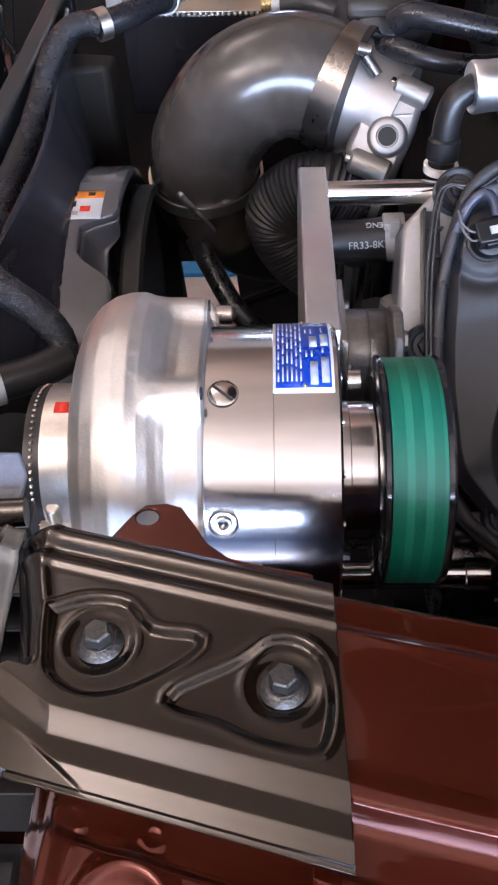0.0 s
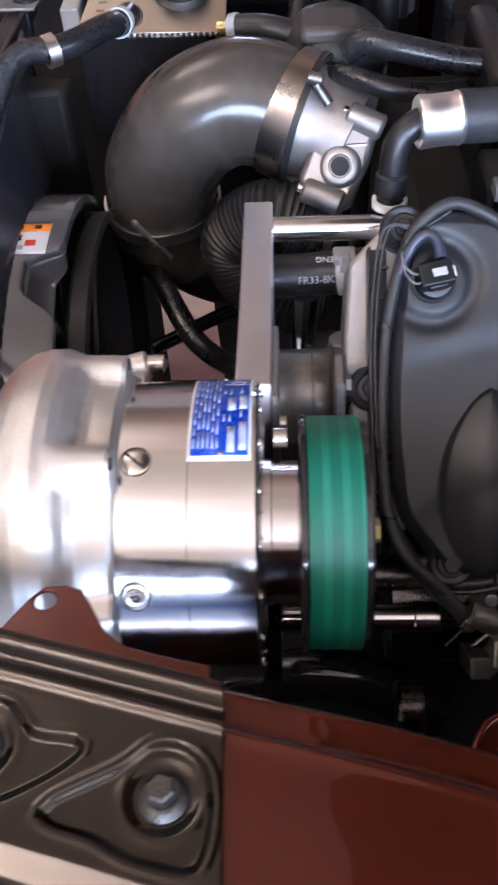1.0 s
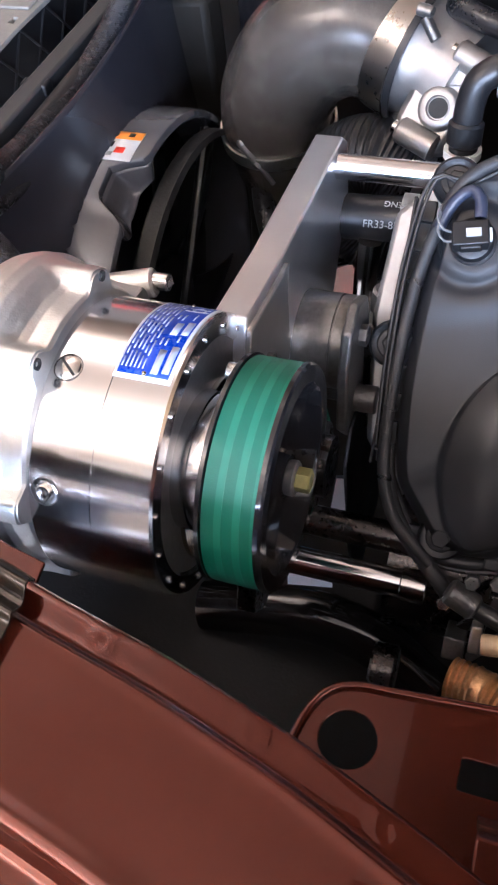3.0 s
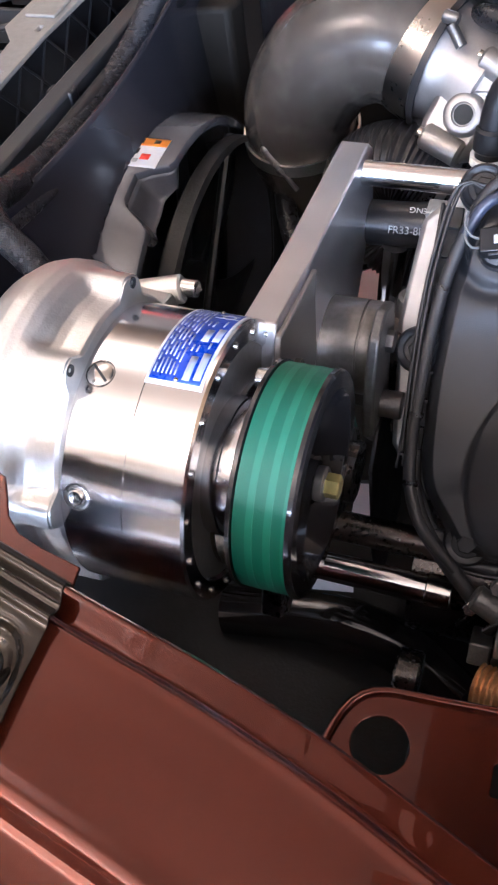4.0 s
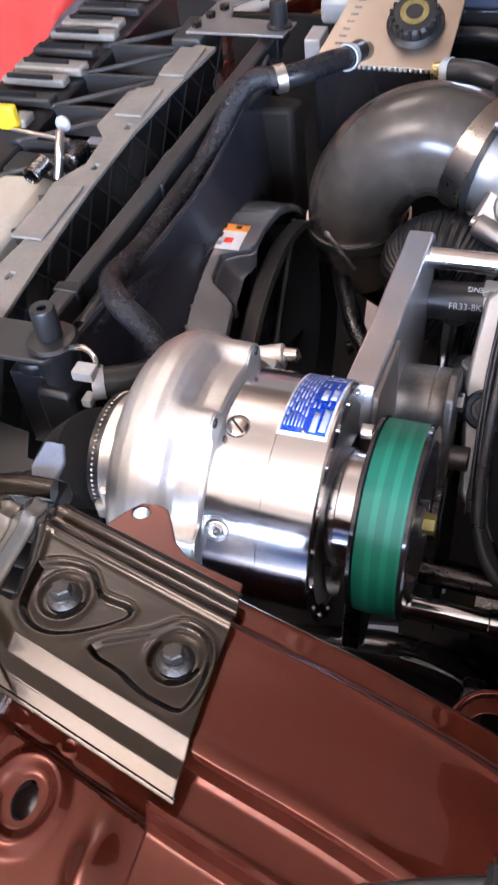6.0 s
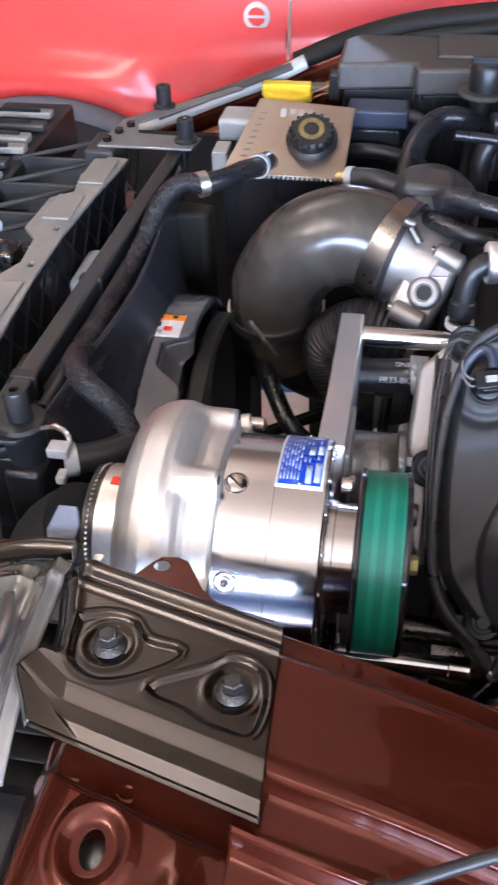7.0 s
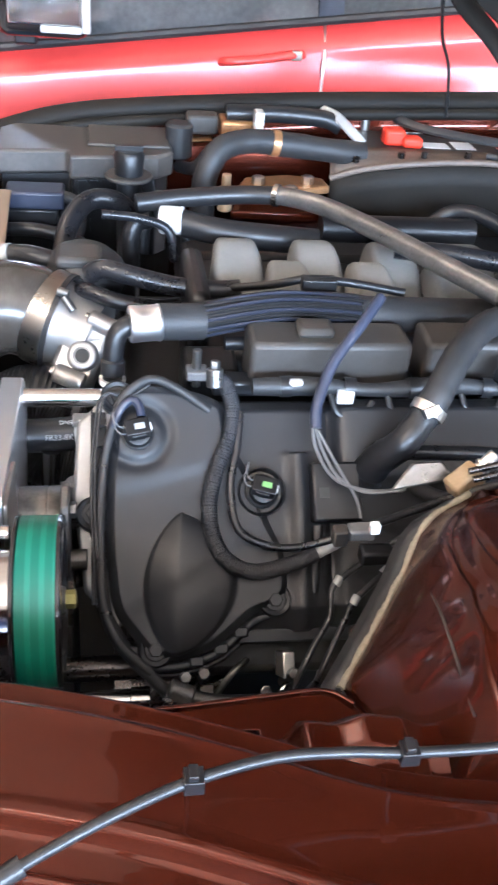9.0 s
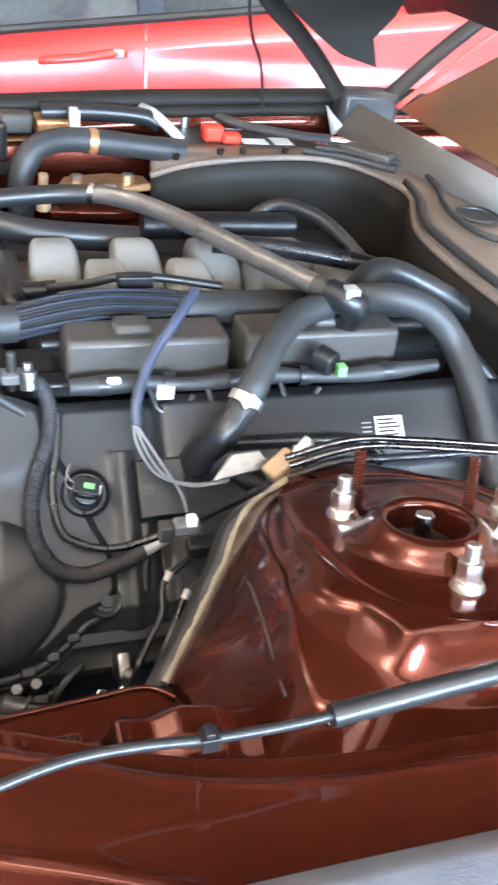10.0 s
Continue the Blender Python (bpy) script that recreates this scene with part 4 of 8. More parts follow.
part("emblem_ring", Form().turned([(0, 0.0030), (0.0004, 0.0030), (0.0004, 0.0042), (0, 0.0042)], on_case(0.041, 104.5, 0.0008), on_case(0.041, 104.5, 1) - on_case(0.041, 104.5, 0), 24, closed=True), plate_print, name_plate)
plate_bar(0.0335, 0.0475, 102.8, 103.6)
plate_bar(0.0345, 0.0465, 105.6, 106.2)
for a in (76.3, 108.8):
    part("rivet", Form().ball(on_case(0.0335, a, 0.0008), 0.0014, 12, 8), brass if a < 90 else steel, name_plate)

# input snout and pulley
part("snout", Form().turned([(0, 0.0412), (0.0005, 0.0418), (0.009, 0.0418), (0.0096, 0.0405), (0.0235, 0.0405), (0.0240, 0.0400), (0.0240, 0.030), (0.0280, 0.030)], (0.0495, PY, PZ), (1, 0, 0), 64), alu_polished, blower, "polished input snout")
pulley = part("pulley", Form().turned([(0.0055, 0.030), (0.0055, 0.0655), (0.0063, 0.0672), (0.0086, 0.0672), (0.0095, 0.0632), (0.0370, 0.0632), (0.0385, 0.0668), (0.0410, 0.0668), (0.0425, 0.0655), (0.0425, 0.0560), (0.0405, 0.0545), (0.0220, 0.0520), (0.0200, 0.0480), (0.0200, 0.0140), (0.0370, 0.0125), (0.0370, 0.0)], (0.0685, PY, PZ), (1, 0, 0), 96), black_gloss, blower, "black anodised pulley", angle=30)
for i in range(6):
    a = radians(60 * i + 12)
    # thin black disc laid on the web, drawn as a shaded hole
    part("hole_shade_disc", Form().rod((0.0889, PY + 0.034 * math.cos(a), PZ + 0.034 * math.sin(a)), (0.0884, PY + 0.034 * math.cos(a), PZ + 0.034 * math.sin(a)), 0.010), dark_void, pulley)
part("washer", Form().rod((0.1052, PY, PZ), (0.1115, PY, PZ), 0.0105, edge=0.001), pipe_grey, pulley)
part("pulley_nut", Form().hexa((0.1112, PY, PZ), (1, 0, 0), 0.0074, 0.0085), yellow_zinc, pulley, "yellow zinc pulley bolt")
belt = thing("drive_belt", (0.09, 0.40, 0.70), "flat green drive belt with paler printed lines round the pulley", "belt")
BX0, BX1 = 0.0782, 0.1069
# the belt wraps the near side of the pulley and runs to a small pulley behind it
CRY, CRZ, CRR = 0.385, 0.788, 0.030


def belt_loop(off):
    d = Vector((CRY - PY, CRZ - PZ))
    L = d.length
    base = math.atan2(d.y, d.x)
    q = math.acos((PR - CRR) / L)
    pts = []
    for i in range(73):
        a = base + q + (2 * math.pi - 2 * q) * i / 72
        pts.append((PY + (PR + off) * math.cos(a), PZ + (PR + off) * math.sin(a)))
    for i in range(41):
        a = base - q + 2 * q * i / 40
        pts.append((CRY + (CRR + off) * math.cos(a), CRZ + (CRR + off) * math.sin(a)))
    return pts


def belt_strip(x0, x1, lo, hi):
    a, b = belt_loop(lo), belt_loop(hi)
    n = len(a)
    vs = [(x, *p) for ring, x in ((a, x0), (b, x0), (b, x1), (a, x1)) for p in ring]
    fs = [(r * n + i, r * n + (i + 1) % n, ((r + 1) % 4) * n + (i + 1) % n, ((r + 1) % 4) * n + i) for r in range(4) for i in range(n)]
    return Form().add(vs, fs)


part("belt", belt_strip(BX0, BX1, -0.0012, 0.0014), belt_green, belt)
for xa, xb in ((BX0 + 0.0072, BX0 + 0.0112), (BX0 + 0.0172, BX0 + 0.0212), (BX0 + 0.0268, BX0 + 0.0285)):
    part("printed_line", belt_strip(xa, xb, 0.0013, 0.00155), belt_line, belt, "paler green printed line")
crank = thing("jackshaft_pulley", (0.09, CRY, 0.70), "small dark pulley behind the large green-belted one", "pulley")
part("wheel", Form().turned([(0, 0.02), (0, 0.0289), (0.036, 0.0289), (0.036, 0.02)], (0.073, CRY, CRZ), (1, 0, 0), 48), dark_steel, crank)
part("hub", Form().rod((0.062, CRY, CRZ), (0.115, CRY, CRZ), 0.021), dark_steel, crank)

# inlet coupling
inlet = part("inlet_tube", Form().turned([(0, 0.038), (0, 0.0455), (0.045, 0.0455), (0.045, 0.038)], (-0.124, VY, VZ), (1, 0, 0), 64), rubber, blower, "black rubber inlet coupling")
part("inlet_clamp", band((-0.1145, VY, VZ), (0, VY, VZ), 0.0458, 0.020, 0.0012), zinc, blower, "bright worm-drive hose clamp")
part("clamp_mark", Form().grid(2, 8, lambda u, v: radial(84 + 10 * v, 0.0473, -0.108 + 0.009 * u, VY, VZ)), red_plastic, inlet, thick=0.0002)
part("clamp_screw", Form().box((-0.118, 0.2925, 0.826), (-0.099, 0.302, 0.842)).rod((-0.1085, 0.296, 0.842), (-0.1085, 0.297, 0.856), 0.004, n=12), zinc, inlet, "clamp screw housing", bevel=0.001)
f = Form()
for i in range(70):
    p = radial(i * 360 / 70, 0.0458, -0.1195, VY, VZ)
    f.ball(p, 0.0014, 6, 4)
part("clamp_teeth", f, steel, inlet)

# mounting bracket: a thick milled plate with an arm that reaches up over the belt
arm = [(0.640, 0.861), (0.652, 0.850), (0.652, 0.800), (0.60, 0.742), (0.52, 0.728), (0.44, 0.745), (0.41, 0.80), (0.40, 0.86), (0.412, 0.8845), (0.486, 0.8735)]
yz = Matrix(((0, 0, 1, 0), (1, 0, 0, 0), (0, 1, 0, 0), (0, 0, 0, 1)))
bracket = thing("supercharger_bracket", (0.05, 0.5, 0.74), "thick milled aluminium mounting bracket with steel spacer rods", "bracket")
part("arm", Form().prism(arm, (0.0365, 0.0590), yz), alu_milled, bracket, bevel=0.0015)
part("step_plate", Form().prism([(0.484, 0.868), (0.476, 0.852), (0.47, 0.80), (0.43, 0.76), (0.40, 0.80), (0.398, 0.86), (0.406, 0.8795)], (0.0588, 0.0632), yz), alu_dull, bracket, bevel=0.0012)
part("ring", Form().turned([(0, 0.050), (0, 0.0600), (0.003, 0.0600), (0.003, 0.050)], (0.0505, 0.352, 0.812), (1, 0, 0), 64, closed=True), steel, bracket, "dark shiny mounting ring")
part("spacer_rod", Form().rod((0.059, 0.6205, 0.8485), (0.156, 0.6205, 0.8485), 0.0098, edge=0.001), alu_polished, bracket, "polished spacer rod")
part("lower_rod", Form().rod((0.062, 0.392, 0.6445), (0.166, 0.392, 0.6445), 0.0115, edge=0.001), alu_polished, bracket, "polished lower spacer rod")
part("rod_collar", Form().rod((0.164, 0.392, 0.6445), (0.184, 0.392, 0.6445), 0.0130, edge=0.001), steel, bracket)
part("rear_rod", Form().rod((0.062, 0.425, 0.655), (0.185, 0.425, 0.655), 0.0125, edge=0.001), dark_steel, bracket, "dark spacer rod")
part("lower_plate", Form().prism([(0.34, 0.64), (0.36, 0.615), (0.46, 0.63), (0.52, 0.74), (0.44, 0.76), (0.38, 0.74)], (0.0470, 0.0620), yz), dark_steel, bracket, bevel=0.0012)
for y, z in ((0.372, 0.880), (0.425, 0.835)):
    part("cap_screw", Form().rod((0.0595, y, z), (0.068, y, z), 0.0058, edge=0.0006), steel, bracket)

# idler and tensioner behind the bracket
idler = thing("idler_pulley", (0.09, 0.52, 0.70), "dull grey metal tensioner drum with a plate behind the pulley", "pulley")
part("wheel", Form().turned([(0, 0.012), (0, 0.0345), (0.002, 0.0360), (0.030, 0.0360), (0.0305, 0.0350), (0.0315, 0.0350), (0.032, 0.0360), (0.044, 0.0360), (0.046, 0.0345), (0.046, 0.012)], (0.056, 0.512, 0.772), (1, 0, 0), 64), pipe_grey, idler)
part("arm", Form().prism([(0.455, 0.800), (0.468, 0.826), (0.49, 0.834), (0.515, 0.82), (0.515, 0.77), (0.49, 0.73), (0.465, 0.72), (0.445, 0.75)], (0.101, 0.1090), yz), engine_grey, idler, "dark cast plate", bevel=0.002)
part("stub", Form().rod((0.108, 0.475, 0.755), (0.125, 0.475, 0.755), 0.0105, edge=0.001), engine_grey, idler)
part("neck", Form().rod((0.112, 0.50, 0.70), (0.1135, 0.51, 0.79), 0.009, edge=0.001), dark_steel, idler)
part("arm_bolt", Form().hexa((0.109, 0.49, 0.805), (1, 0, 0), 0.008, 0.006), dull_zinc, idler)
# plate added to keep the space behind the pulley black
part("belt_blind", Form().prism([(0.435, 0.72), (0.455, 0.745), (0.50, 0.74), (0.56, 0.66), (0.55, 0.52), (0.46, 0.50), (0.44, 0.60)], (0.1085, 0.1115), yz), black_plastic, idler, "black belt guard", bevel=0.001)
# ---------------------------------------------------------------- engine
SLOPE = frame_of((0.0, 0.403, 0.701), (1, 0, 0), (0, -0.7071, 0.7071))   # x along the car, y up the slope of the near valve cover


def on_cover(x, s, h=0.0):
    return SLOPE @ Vector((x, s, h))


engine = thing("engine_block", (0.45, 0.72, 0.40), "grimy dark engine block and heads deep in the bay", "engine")
# plain boxes, their near-black colour carries the shade deep in the bay
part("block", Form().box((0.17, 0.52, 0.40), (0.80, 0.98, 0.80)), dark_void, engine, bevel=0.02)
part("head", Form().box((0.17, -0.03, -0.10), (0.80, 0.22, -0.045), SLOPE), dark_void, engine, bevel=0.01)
part("front_case", Form().prism([(0.121, 0.06), (0.110, 0.15), (0.115, 0.225), (0.145, 0.255), (0.20, 0.255), (0.20, 0.05), (0.15, 0.02)], (-0.060, -0.016), SLOPE), alu_dull, engine, "cast aluminium front case edge", bevel=0.004)
stud_rng = random.Random(9)
for i in range(50):
    x, s = 0.200 + i * 0.0058 + stud_rng.uniform(-0.006, 0.006), -0.042 + stud_rng.uniform(-0.035, 0.022)
    k = Form()
    if i % 3 == 0:
        k.rod(on_cover(x, s, -0.05), on_cover(x, s + 0.012, 0.004), stud_rng.uniform(0.003, 0.008), edge=0.001).hexa(on_cover(x, s + 0.012, 0.004), (0, -0.7, 0.7), 0.0058, 0.005)
    elif i % 3 == 1:
        k.box((x - stud_rng.uniform(0.003, 0.010), s - 0.012, -0.05), (x + stud_rng.uniform(0.003, 0.010), s + stud_rng.uniform(0.004, 0.014), -0.006), SLOPE)
    else:
        k.tube([on_cover(x - 0.02, s - 0.03, -0.04), on_cover(x, s, -0.015), on_cover(x + 0.018, s + 0.012, -0.03)], stud_rng.uniform(0.003, 0.006), 10)
    part("exhaust_stud" if i % 3 == 0 else "bracket" if i % 3 == 1 else "heat_pipe", k, (steel, engine_grey, dark_steel, dull_zinc, zinc)[i % 5], engine, bevel=0.0015)

cover = thing("timing_cover", (0.22, 0.42, 0.68), "matt black moulded engine front cover with a swollen middle", "engine cover")
OUT = [(0.146, 0.055), (0.1425, 0.10), (0.1430, 0.15), (0.148, 0.205), (0.155, 0.236), (0.165, 0.2555), (0.20, 0.258), (0.24, 0.250), (0.262, 0.235), (0.268, 0.20), (0.285, 0.17), (0.30, 0.13), (0.318, 0.09), (0.32, 0.052), (0.302, 0.036), (0.285, 0.030), (0.262, 0.012), (0.242, -0.002), (0.21, -0.010), (0.184, -0.006), (0.168, 0.012), (0.152, 0.034)]
ring_out = [(p.x, p.y) for p in glide([(*p, 0) for p in OUT + OUT[:1]], 0.0035)][:-1]


def swell(x, s):
    """Height of the cover over its rim."""
    h = 0.0
    d = ridge_distance(x, s, ring_out)
    h += 0.010 * min(1.0, max(0.0, d / 0.009)) ** 0.7
    # almond-shaped swelling with a ridge down its middle
    k = 1 - ((s - 0.062) / 0.068) ** 2
    if k > 0:
        d = x - 0.212 - 0.05 * (s - 0.062)
        e = abs(d) / ((0.034 if d < 0 else 0.056) * k ** 0.75 + 1e-6)
        if e < 1:
            h += 0.017 * k ** 0.6 * (1.04 - math.hypot(e, 0.20))
            h += 0.003 * min(1.0, (1 - e) / 0.12)
    h -= 0.004 * math.exp(-((math.hypot(x - 0.174, s - 0.208) - 0.030) / 0.006) ** 2)
    # shallow creases fanning over the face
    h += 0.003 / (1 + math.exp(-(s - 0.165 - 0.25 * (x - 0.2)) / 0.004))
    h -= 0.0025 / (1 + math.exp(-(0.052 - s + 0.6 * (x - 0.19)) / 0.004))
    return h


def ridge_distance(x, y, ring):
    best = 9.0
    for (ax, ay), (bx, by) in zip(ring, ring[1:] + ring[:1]):
        dx, dy = bx - ax, by - ay
        t = max(0.0, min(1.0, ((x - ax) * dx + (y - ay) * dy) / (dx * dx + dy * dy + 1e-12)))
        best = min(best, math.hypot(x - ax - t * dx, y - ay - t * dy))
    return best


mid = Vector((0.215, 0.12))


def cover_place(u, v):
    p = Vector(ring_out[int(round(u * len(ring_out))) % len(ring_out)])
    q = p.lerp(mid, 1 - (1 - v) ** 1.0 if v < 0.995 else 0.995)
    return on_cover(q.x, q.y, swell(q.x, q.y) - 0.003)


part("face", Form().grid(len(ring_out), 110, cover_place, True), cover_plastic, cover, "matt black moulded face", angle=50)
part("rim", Form().prism(ring_out, (-0.020, -0.0035), SLOPE), cover_plastic, cover, bevel=0.0012)
# ribbed gutter down the front edge
for i in range(9):
    s = 0.055 + i * 0.0205
    part("rib", Form().box((0.1295, s, -0.014), (0.1435, s + 0.0018, 0.001), SLOPE), black_plastic, cover)
part("gutter", Form().box((0.1285, 0.045, -0.0155), (0.1308, 0.235, 0.002), SLOPE).box((0.1295, 0.045, -0.0155), (0.1435, 0.235, -0.013), SLOPE), black_plastic, cover, bevel=0.0008)
for x, s in ((0.1885, 0.001), (0.306, 0.044), (0.1305, 0.132), (0.155, 0.248)):
    eye = part("bolt_eye", Form().turned([(-0.010, 0.0170), (0.004, 0.0170), (0.0065, 0.0150), (0.0045, 0.0122), (0.0045, 0.0)], on_cover(x, s, -0.006), (0, -0.7071, 0.7071), 32), cover_plastic, cover, "moulded bolt eye")
    part("bolt", Form().rod(on_cover(x, s, -0.003), on_cover(x, s, 0.0010), 0.0108, edge=0.0008).hexa(on_cover(x, s, 0.0010), (0, -0.7071, 0.7071), 0.0072, 0.004), black_plastic, eye)
# stepped lower rim with its sealing bead
LOW = [(0.138, 0.045), (0.160, 0.006), (0.180, -0.014), (0.212, -0.016), (0.246, -0.006), (0.266, 0.008), (0.290, 0.026), (0.325, 0.034)]
part("rim_step", Form().tube([on_cover(x, s, -0.012) for x, s in LOW], 0.0050, 10, 0.003), cover_plastic, cover)
part("rim_bead", Form().tube([on_cover(x + 0.003, s - 0.008, -0.022) for x, s in LOW], 0.0026, 8, 0.003), rubber_gloss, cover)
for x, s in ((0.166, 0.001), (0.228, -0.011), (0.252, 0.000), (0.272, 0.015)):
    part("rim_block", Form().box((x - 0.007, s - 0.006, -0.018), (x + 0.007, s + 0.004, -0.004), SLOPE), cover_plastic, cover, bevel=0.002)


def sensor(x, s, tilt, green):
    c = thing("cam_sensor", on_cover(x, s), "round black camshaft actuator plug with a wired connector", "sensor", "actuators in the covers")
    n = (0, -0.7071, 0.7071)
    part("well", Form().turned([(0, 0.0245), (0.003, 0.0245), (0.0045, 0.0230), (0.003, 0.0212), (-0.004, 0.0195), (-0.004, 0.0)], on_cover(x, s, 0.004), n, 40), rubber, c, "rubber seal ring")
    body = part("body", Form().turned([(0, 0.0170), (0.004, 0.0172), (0.005, 0.0158), (0.009, 0.0158), (0.010, 0.0140), (0.013, 0.0138), (0.018, 0.0125), (0.019, 0.009), (0.019, 0.0)], on_cover(x, s, 0.004), n, 36), black_plastic, c)
    m = frame_of(on_cover(x, s, 0.022), (1, tilt, tilt), (0, -0.5, 0.86))
    part("connector", Form().box((-0.013, -0.008, 0), (0.011, 0.009, 0.013), m).box((-0.008, -0.010, 0.003), (0.006, -0.006, 0.011), m), black_plastic, body, bevel=0.0012)
    part("latch", Form().box((-0.004, -0.003, 0.0128), (0.006, 0.003, 0.0148), m), lime_plastic if green else grey_clip, body, "green latch" if green else "grey latch", bevel=0.0006)
    part("lock", Form().box((0.0108, -0.004, 0.004), (0.0128, 0.004, 0.010), m), white_plastic, body, "white lock tab", bevel=0.0005)
    for k in (-1, 1):
        part("wire", Form().tube([m @ Vector((-0.012, 0.003 * k, 0.008)), m @ Vector((-0.018, 0.004 * k, 0.012)), m @ Vector((-0.022, 0.008 + 0.004 * k, 0.012)), m @ Vector((-0.020, 0.020 + 0.002 * k, 0.008))], 0.0009, 6), wire_grey, body, "thin grey wire")
    return c


sensor(0.174, 0.208, 0.15, False)
sensor(0.295, 0.150, -0.2, True)

# long near valve cover behind
vcov = thing("valve_cover", (0.55, 0.45, 0.70), "matt black moulded valve cover with bolts along its lower rim", "engine cover")


def vc_place(u, v):
    x, s = 0.25 + 0.55 * u, 0.012 + 0.236 * v
    h = -0.022 + 0.020 * min(1, v / 0.10) * min(1, (1 - v) / 0.06)
    h += 0.012 / (1 + math.exp(-(s - 0.155) / 0.004)) * (1 / (1 + math.exp(-(x - 0.375) / 0.006)))
    h += 0.008 * math.exp(-((x - 0.335) / 0.010) ** 2) * (s < 0.19)
    h -= 0.008 * math.exp(-((x - 0.368) / 0.006) ** 2)
    for bx in (0.42, 0.52, 0.62, 0.72):
        e = math.hypot((x - bx) / 1.2, s - 0.085)
        h += 0.006 / (1 + math.exp((e - 0.028) / 0.002))
    return on_cover(x, s, h)


part("face", Form().grid(170, 80, vc_place), cover_plastic, vcov, thick=0.003, angle=50)
part("rim", Form().box((0.27, 0.002, -0.034), (0.80, 0.016, -0.018), SLOPE), cover_plastic, vcov, bevel=0.002)
for bx in (0.39, 0.47, 0.55, 0.63, 0.71):
    part("rim_bolt", Form().rod(on_cover(bx, 0.009, -0.02), on_cover(bx, 0.009, -0.012), 0.0075, edge=0.0008).hexa(on_cover(bx, 0.009, -0.012), (0, -0.7, 0.7), 0.0055, 0.004), dark_steel, vcov)
part("code_label", Form().box((0.612, 0.176, 0.0112), (0.645, 0.205, 0.0118), SLOPE), print_white, vcov, "small printed label")
for i in range(5):
    part("label_bar", Form().box((0.596 + 0.0002, 0.178 + i * 0.005, 0.0112), (0.607, 0.1795 + i * 0.005, 0.0116), SLOPE), grey_clip, vcov)
for i in range(6):
    part("label_bar", Form().box((0.6145, 0.1785 + i * 0.0043, 0.0118), (0.6425 - 0.004 * (i % 3), 0.1805 + i * 0.0043, 0.0121), SLOPE), grey_plastic, vcov)

part("moulded_rib", Form().tube([on_cover(0.43, 0.185, 0.0), on_cover(0.46, 0.150, 0.004), on_cover(0.50, 0.135, 0.004), on_cover(0.56, 0.128, 0.0), on_cover(0.60, 0.105, -0.004)], 0.009, 12, flat=0.7), cover_plastic, vcov)
part("moulded_rib", Form().tube([on_cover(0.345, 0.05, -0.004), on_cover(0.350, 0.09, -0.002), on_cover(0.352, 0.115, -0.002)], 0.006, 10), cover_plastic, vcov)

# coil pack bracket and box on the valve cover
box = thing("control_box", on_cover(0.375, 0.15), "small black control box on the valve cover", "box")
part("body", Form().box((0.345, 0.118, -0.006), (0.395, 0.178, 0.016), SLOPE), black_plastic, box, bevel=0.003)
part("tag", Form().box((0.352, 0.142, 0.0158), (0.362, 0.152, 0.0164), SLOPE), grey_plastic, box)

part("raised_bar", Form().tube([on_cover(0.430, 0.186, 0.010), on_cover(0.445, 0.187, 0.013), on_cover(0.52, 0.185, 0.014), on_cover(0.585, 0.180, 0.014), on_cover(0.603, 0.172, 0.013), on_cover(0.615, 0.155, 0.010)], 0.0075, 14), rubber_gloss, vcov, "raised black bar")
# oil filler neck and breather hose with a silver clamp
breather = thing("breather_hose", (0.46, 0.52, 0.86), "ribbed grey breather hose with a bright clamp on a black elbow", "hose")
part("neck", Form().tube([on_cover(0.405, 0.165, 0.0), on_cover(0.412, 0.178, 0.022), (0.428, 0.500, 0.872), (0.447, 0.511, 0.893)], lambda u: 0.0175 - 0.003 * u, 18, ridge=0.0012, pitch=0.012), rubber, breather, "stepped black elbow")
part("hose", Form().tube([(0.447, 0.511, 0.893), (0.462, 0.522, 0.914), (0.492, 0.56, 0.938), (0.53, 0.60, 0.948), (0.575, 0.625, 0.948)], 0.0150, 18, ridge=0.0005, pitch=0.004), loom_tape, breather)
part("clamp", band((0.450, 0.5125, 0.897), (0.459, 0.520, 0.909), 0.0158, 0.010, 0.002), zinc, breather, "bright hose clamp")
part("clamp_screw", Form().box((-0.008, -0.005, 0), (0.008, 0.005, 0.009), frame_of((0.447, 0.497, 0.910), (1, 0.2, 0.3), (0, -0.8, 0.6))), zinc, breather, bevel=0.001)
part("plug", Form().rod((0.553, 0.585, 0.908), (0.566, 0.568, 0.905), 0.014, edge=0.001), black_plastic, breather)
part("plug_tip", Form().box((0.568, 0.556, 0.896), (0.578, 0.568, 0.908)), lime_plastic, breather, bevel=0.001)

# ---------------------------------------------------------------- intake manifold
intake = thing("intake_manifold", (0.5, 0.80, 0.80), "grey moulded intake manifold with humped runners", "intake manifold")
part("plenum", Form().box((0.24, 0.70, 0.76), (0.80, 0.98, 0.855)), grey_plastic, intake, bevel=0.015)


def runner(x, y, z, w):
    """A loaf-shaped runner arching over from the near bank."""
    def place(u, v):
        e = max(0.0, 1 - abs(2 * u - 1) ** 9) ** 0.5
        a = math.pi * (0.02 + 0.9 * v)
        k = 0.62 + 0.38 * e
        return (x + w * (0.86 + 0.14 * math.cos(a)) * (2 * u - 1) + 0.006 * v, y - 0.062 * k * math.cos(a) * (1.25 if v < 0.5 else 1.1), z - 0.10 + 0.10 * k * math.sin(a) ** 0.55)
    part("runner", Form().grid(22, 26, place), runner_grey, intake, "humped grey runner", angle=60)


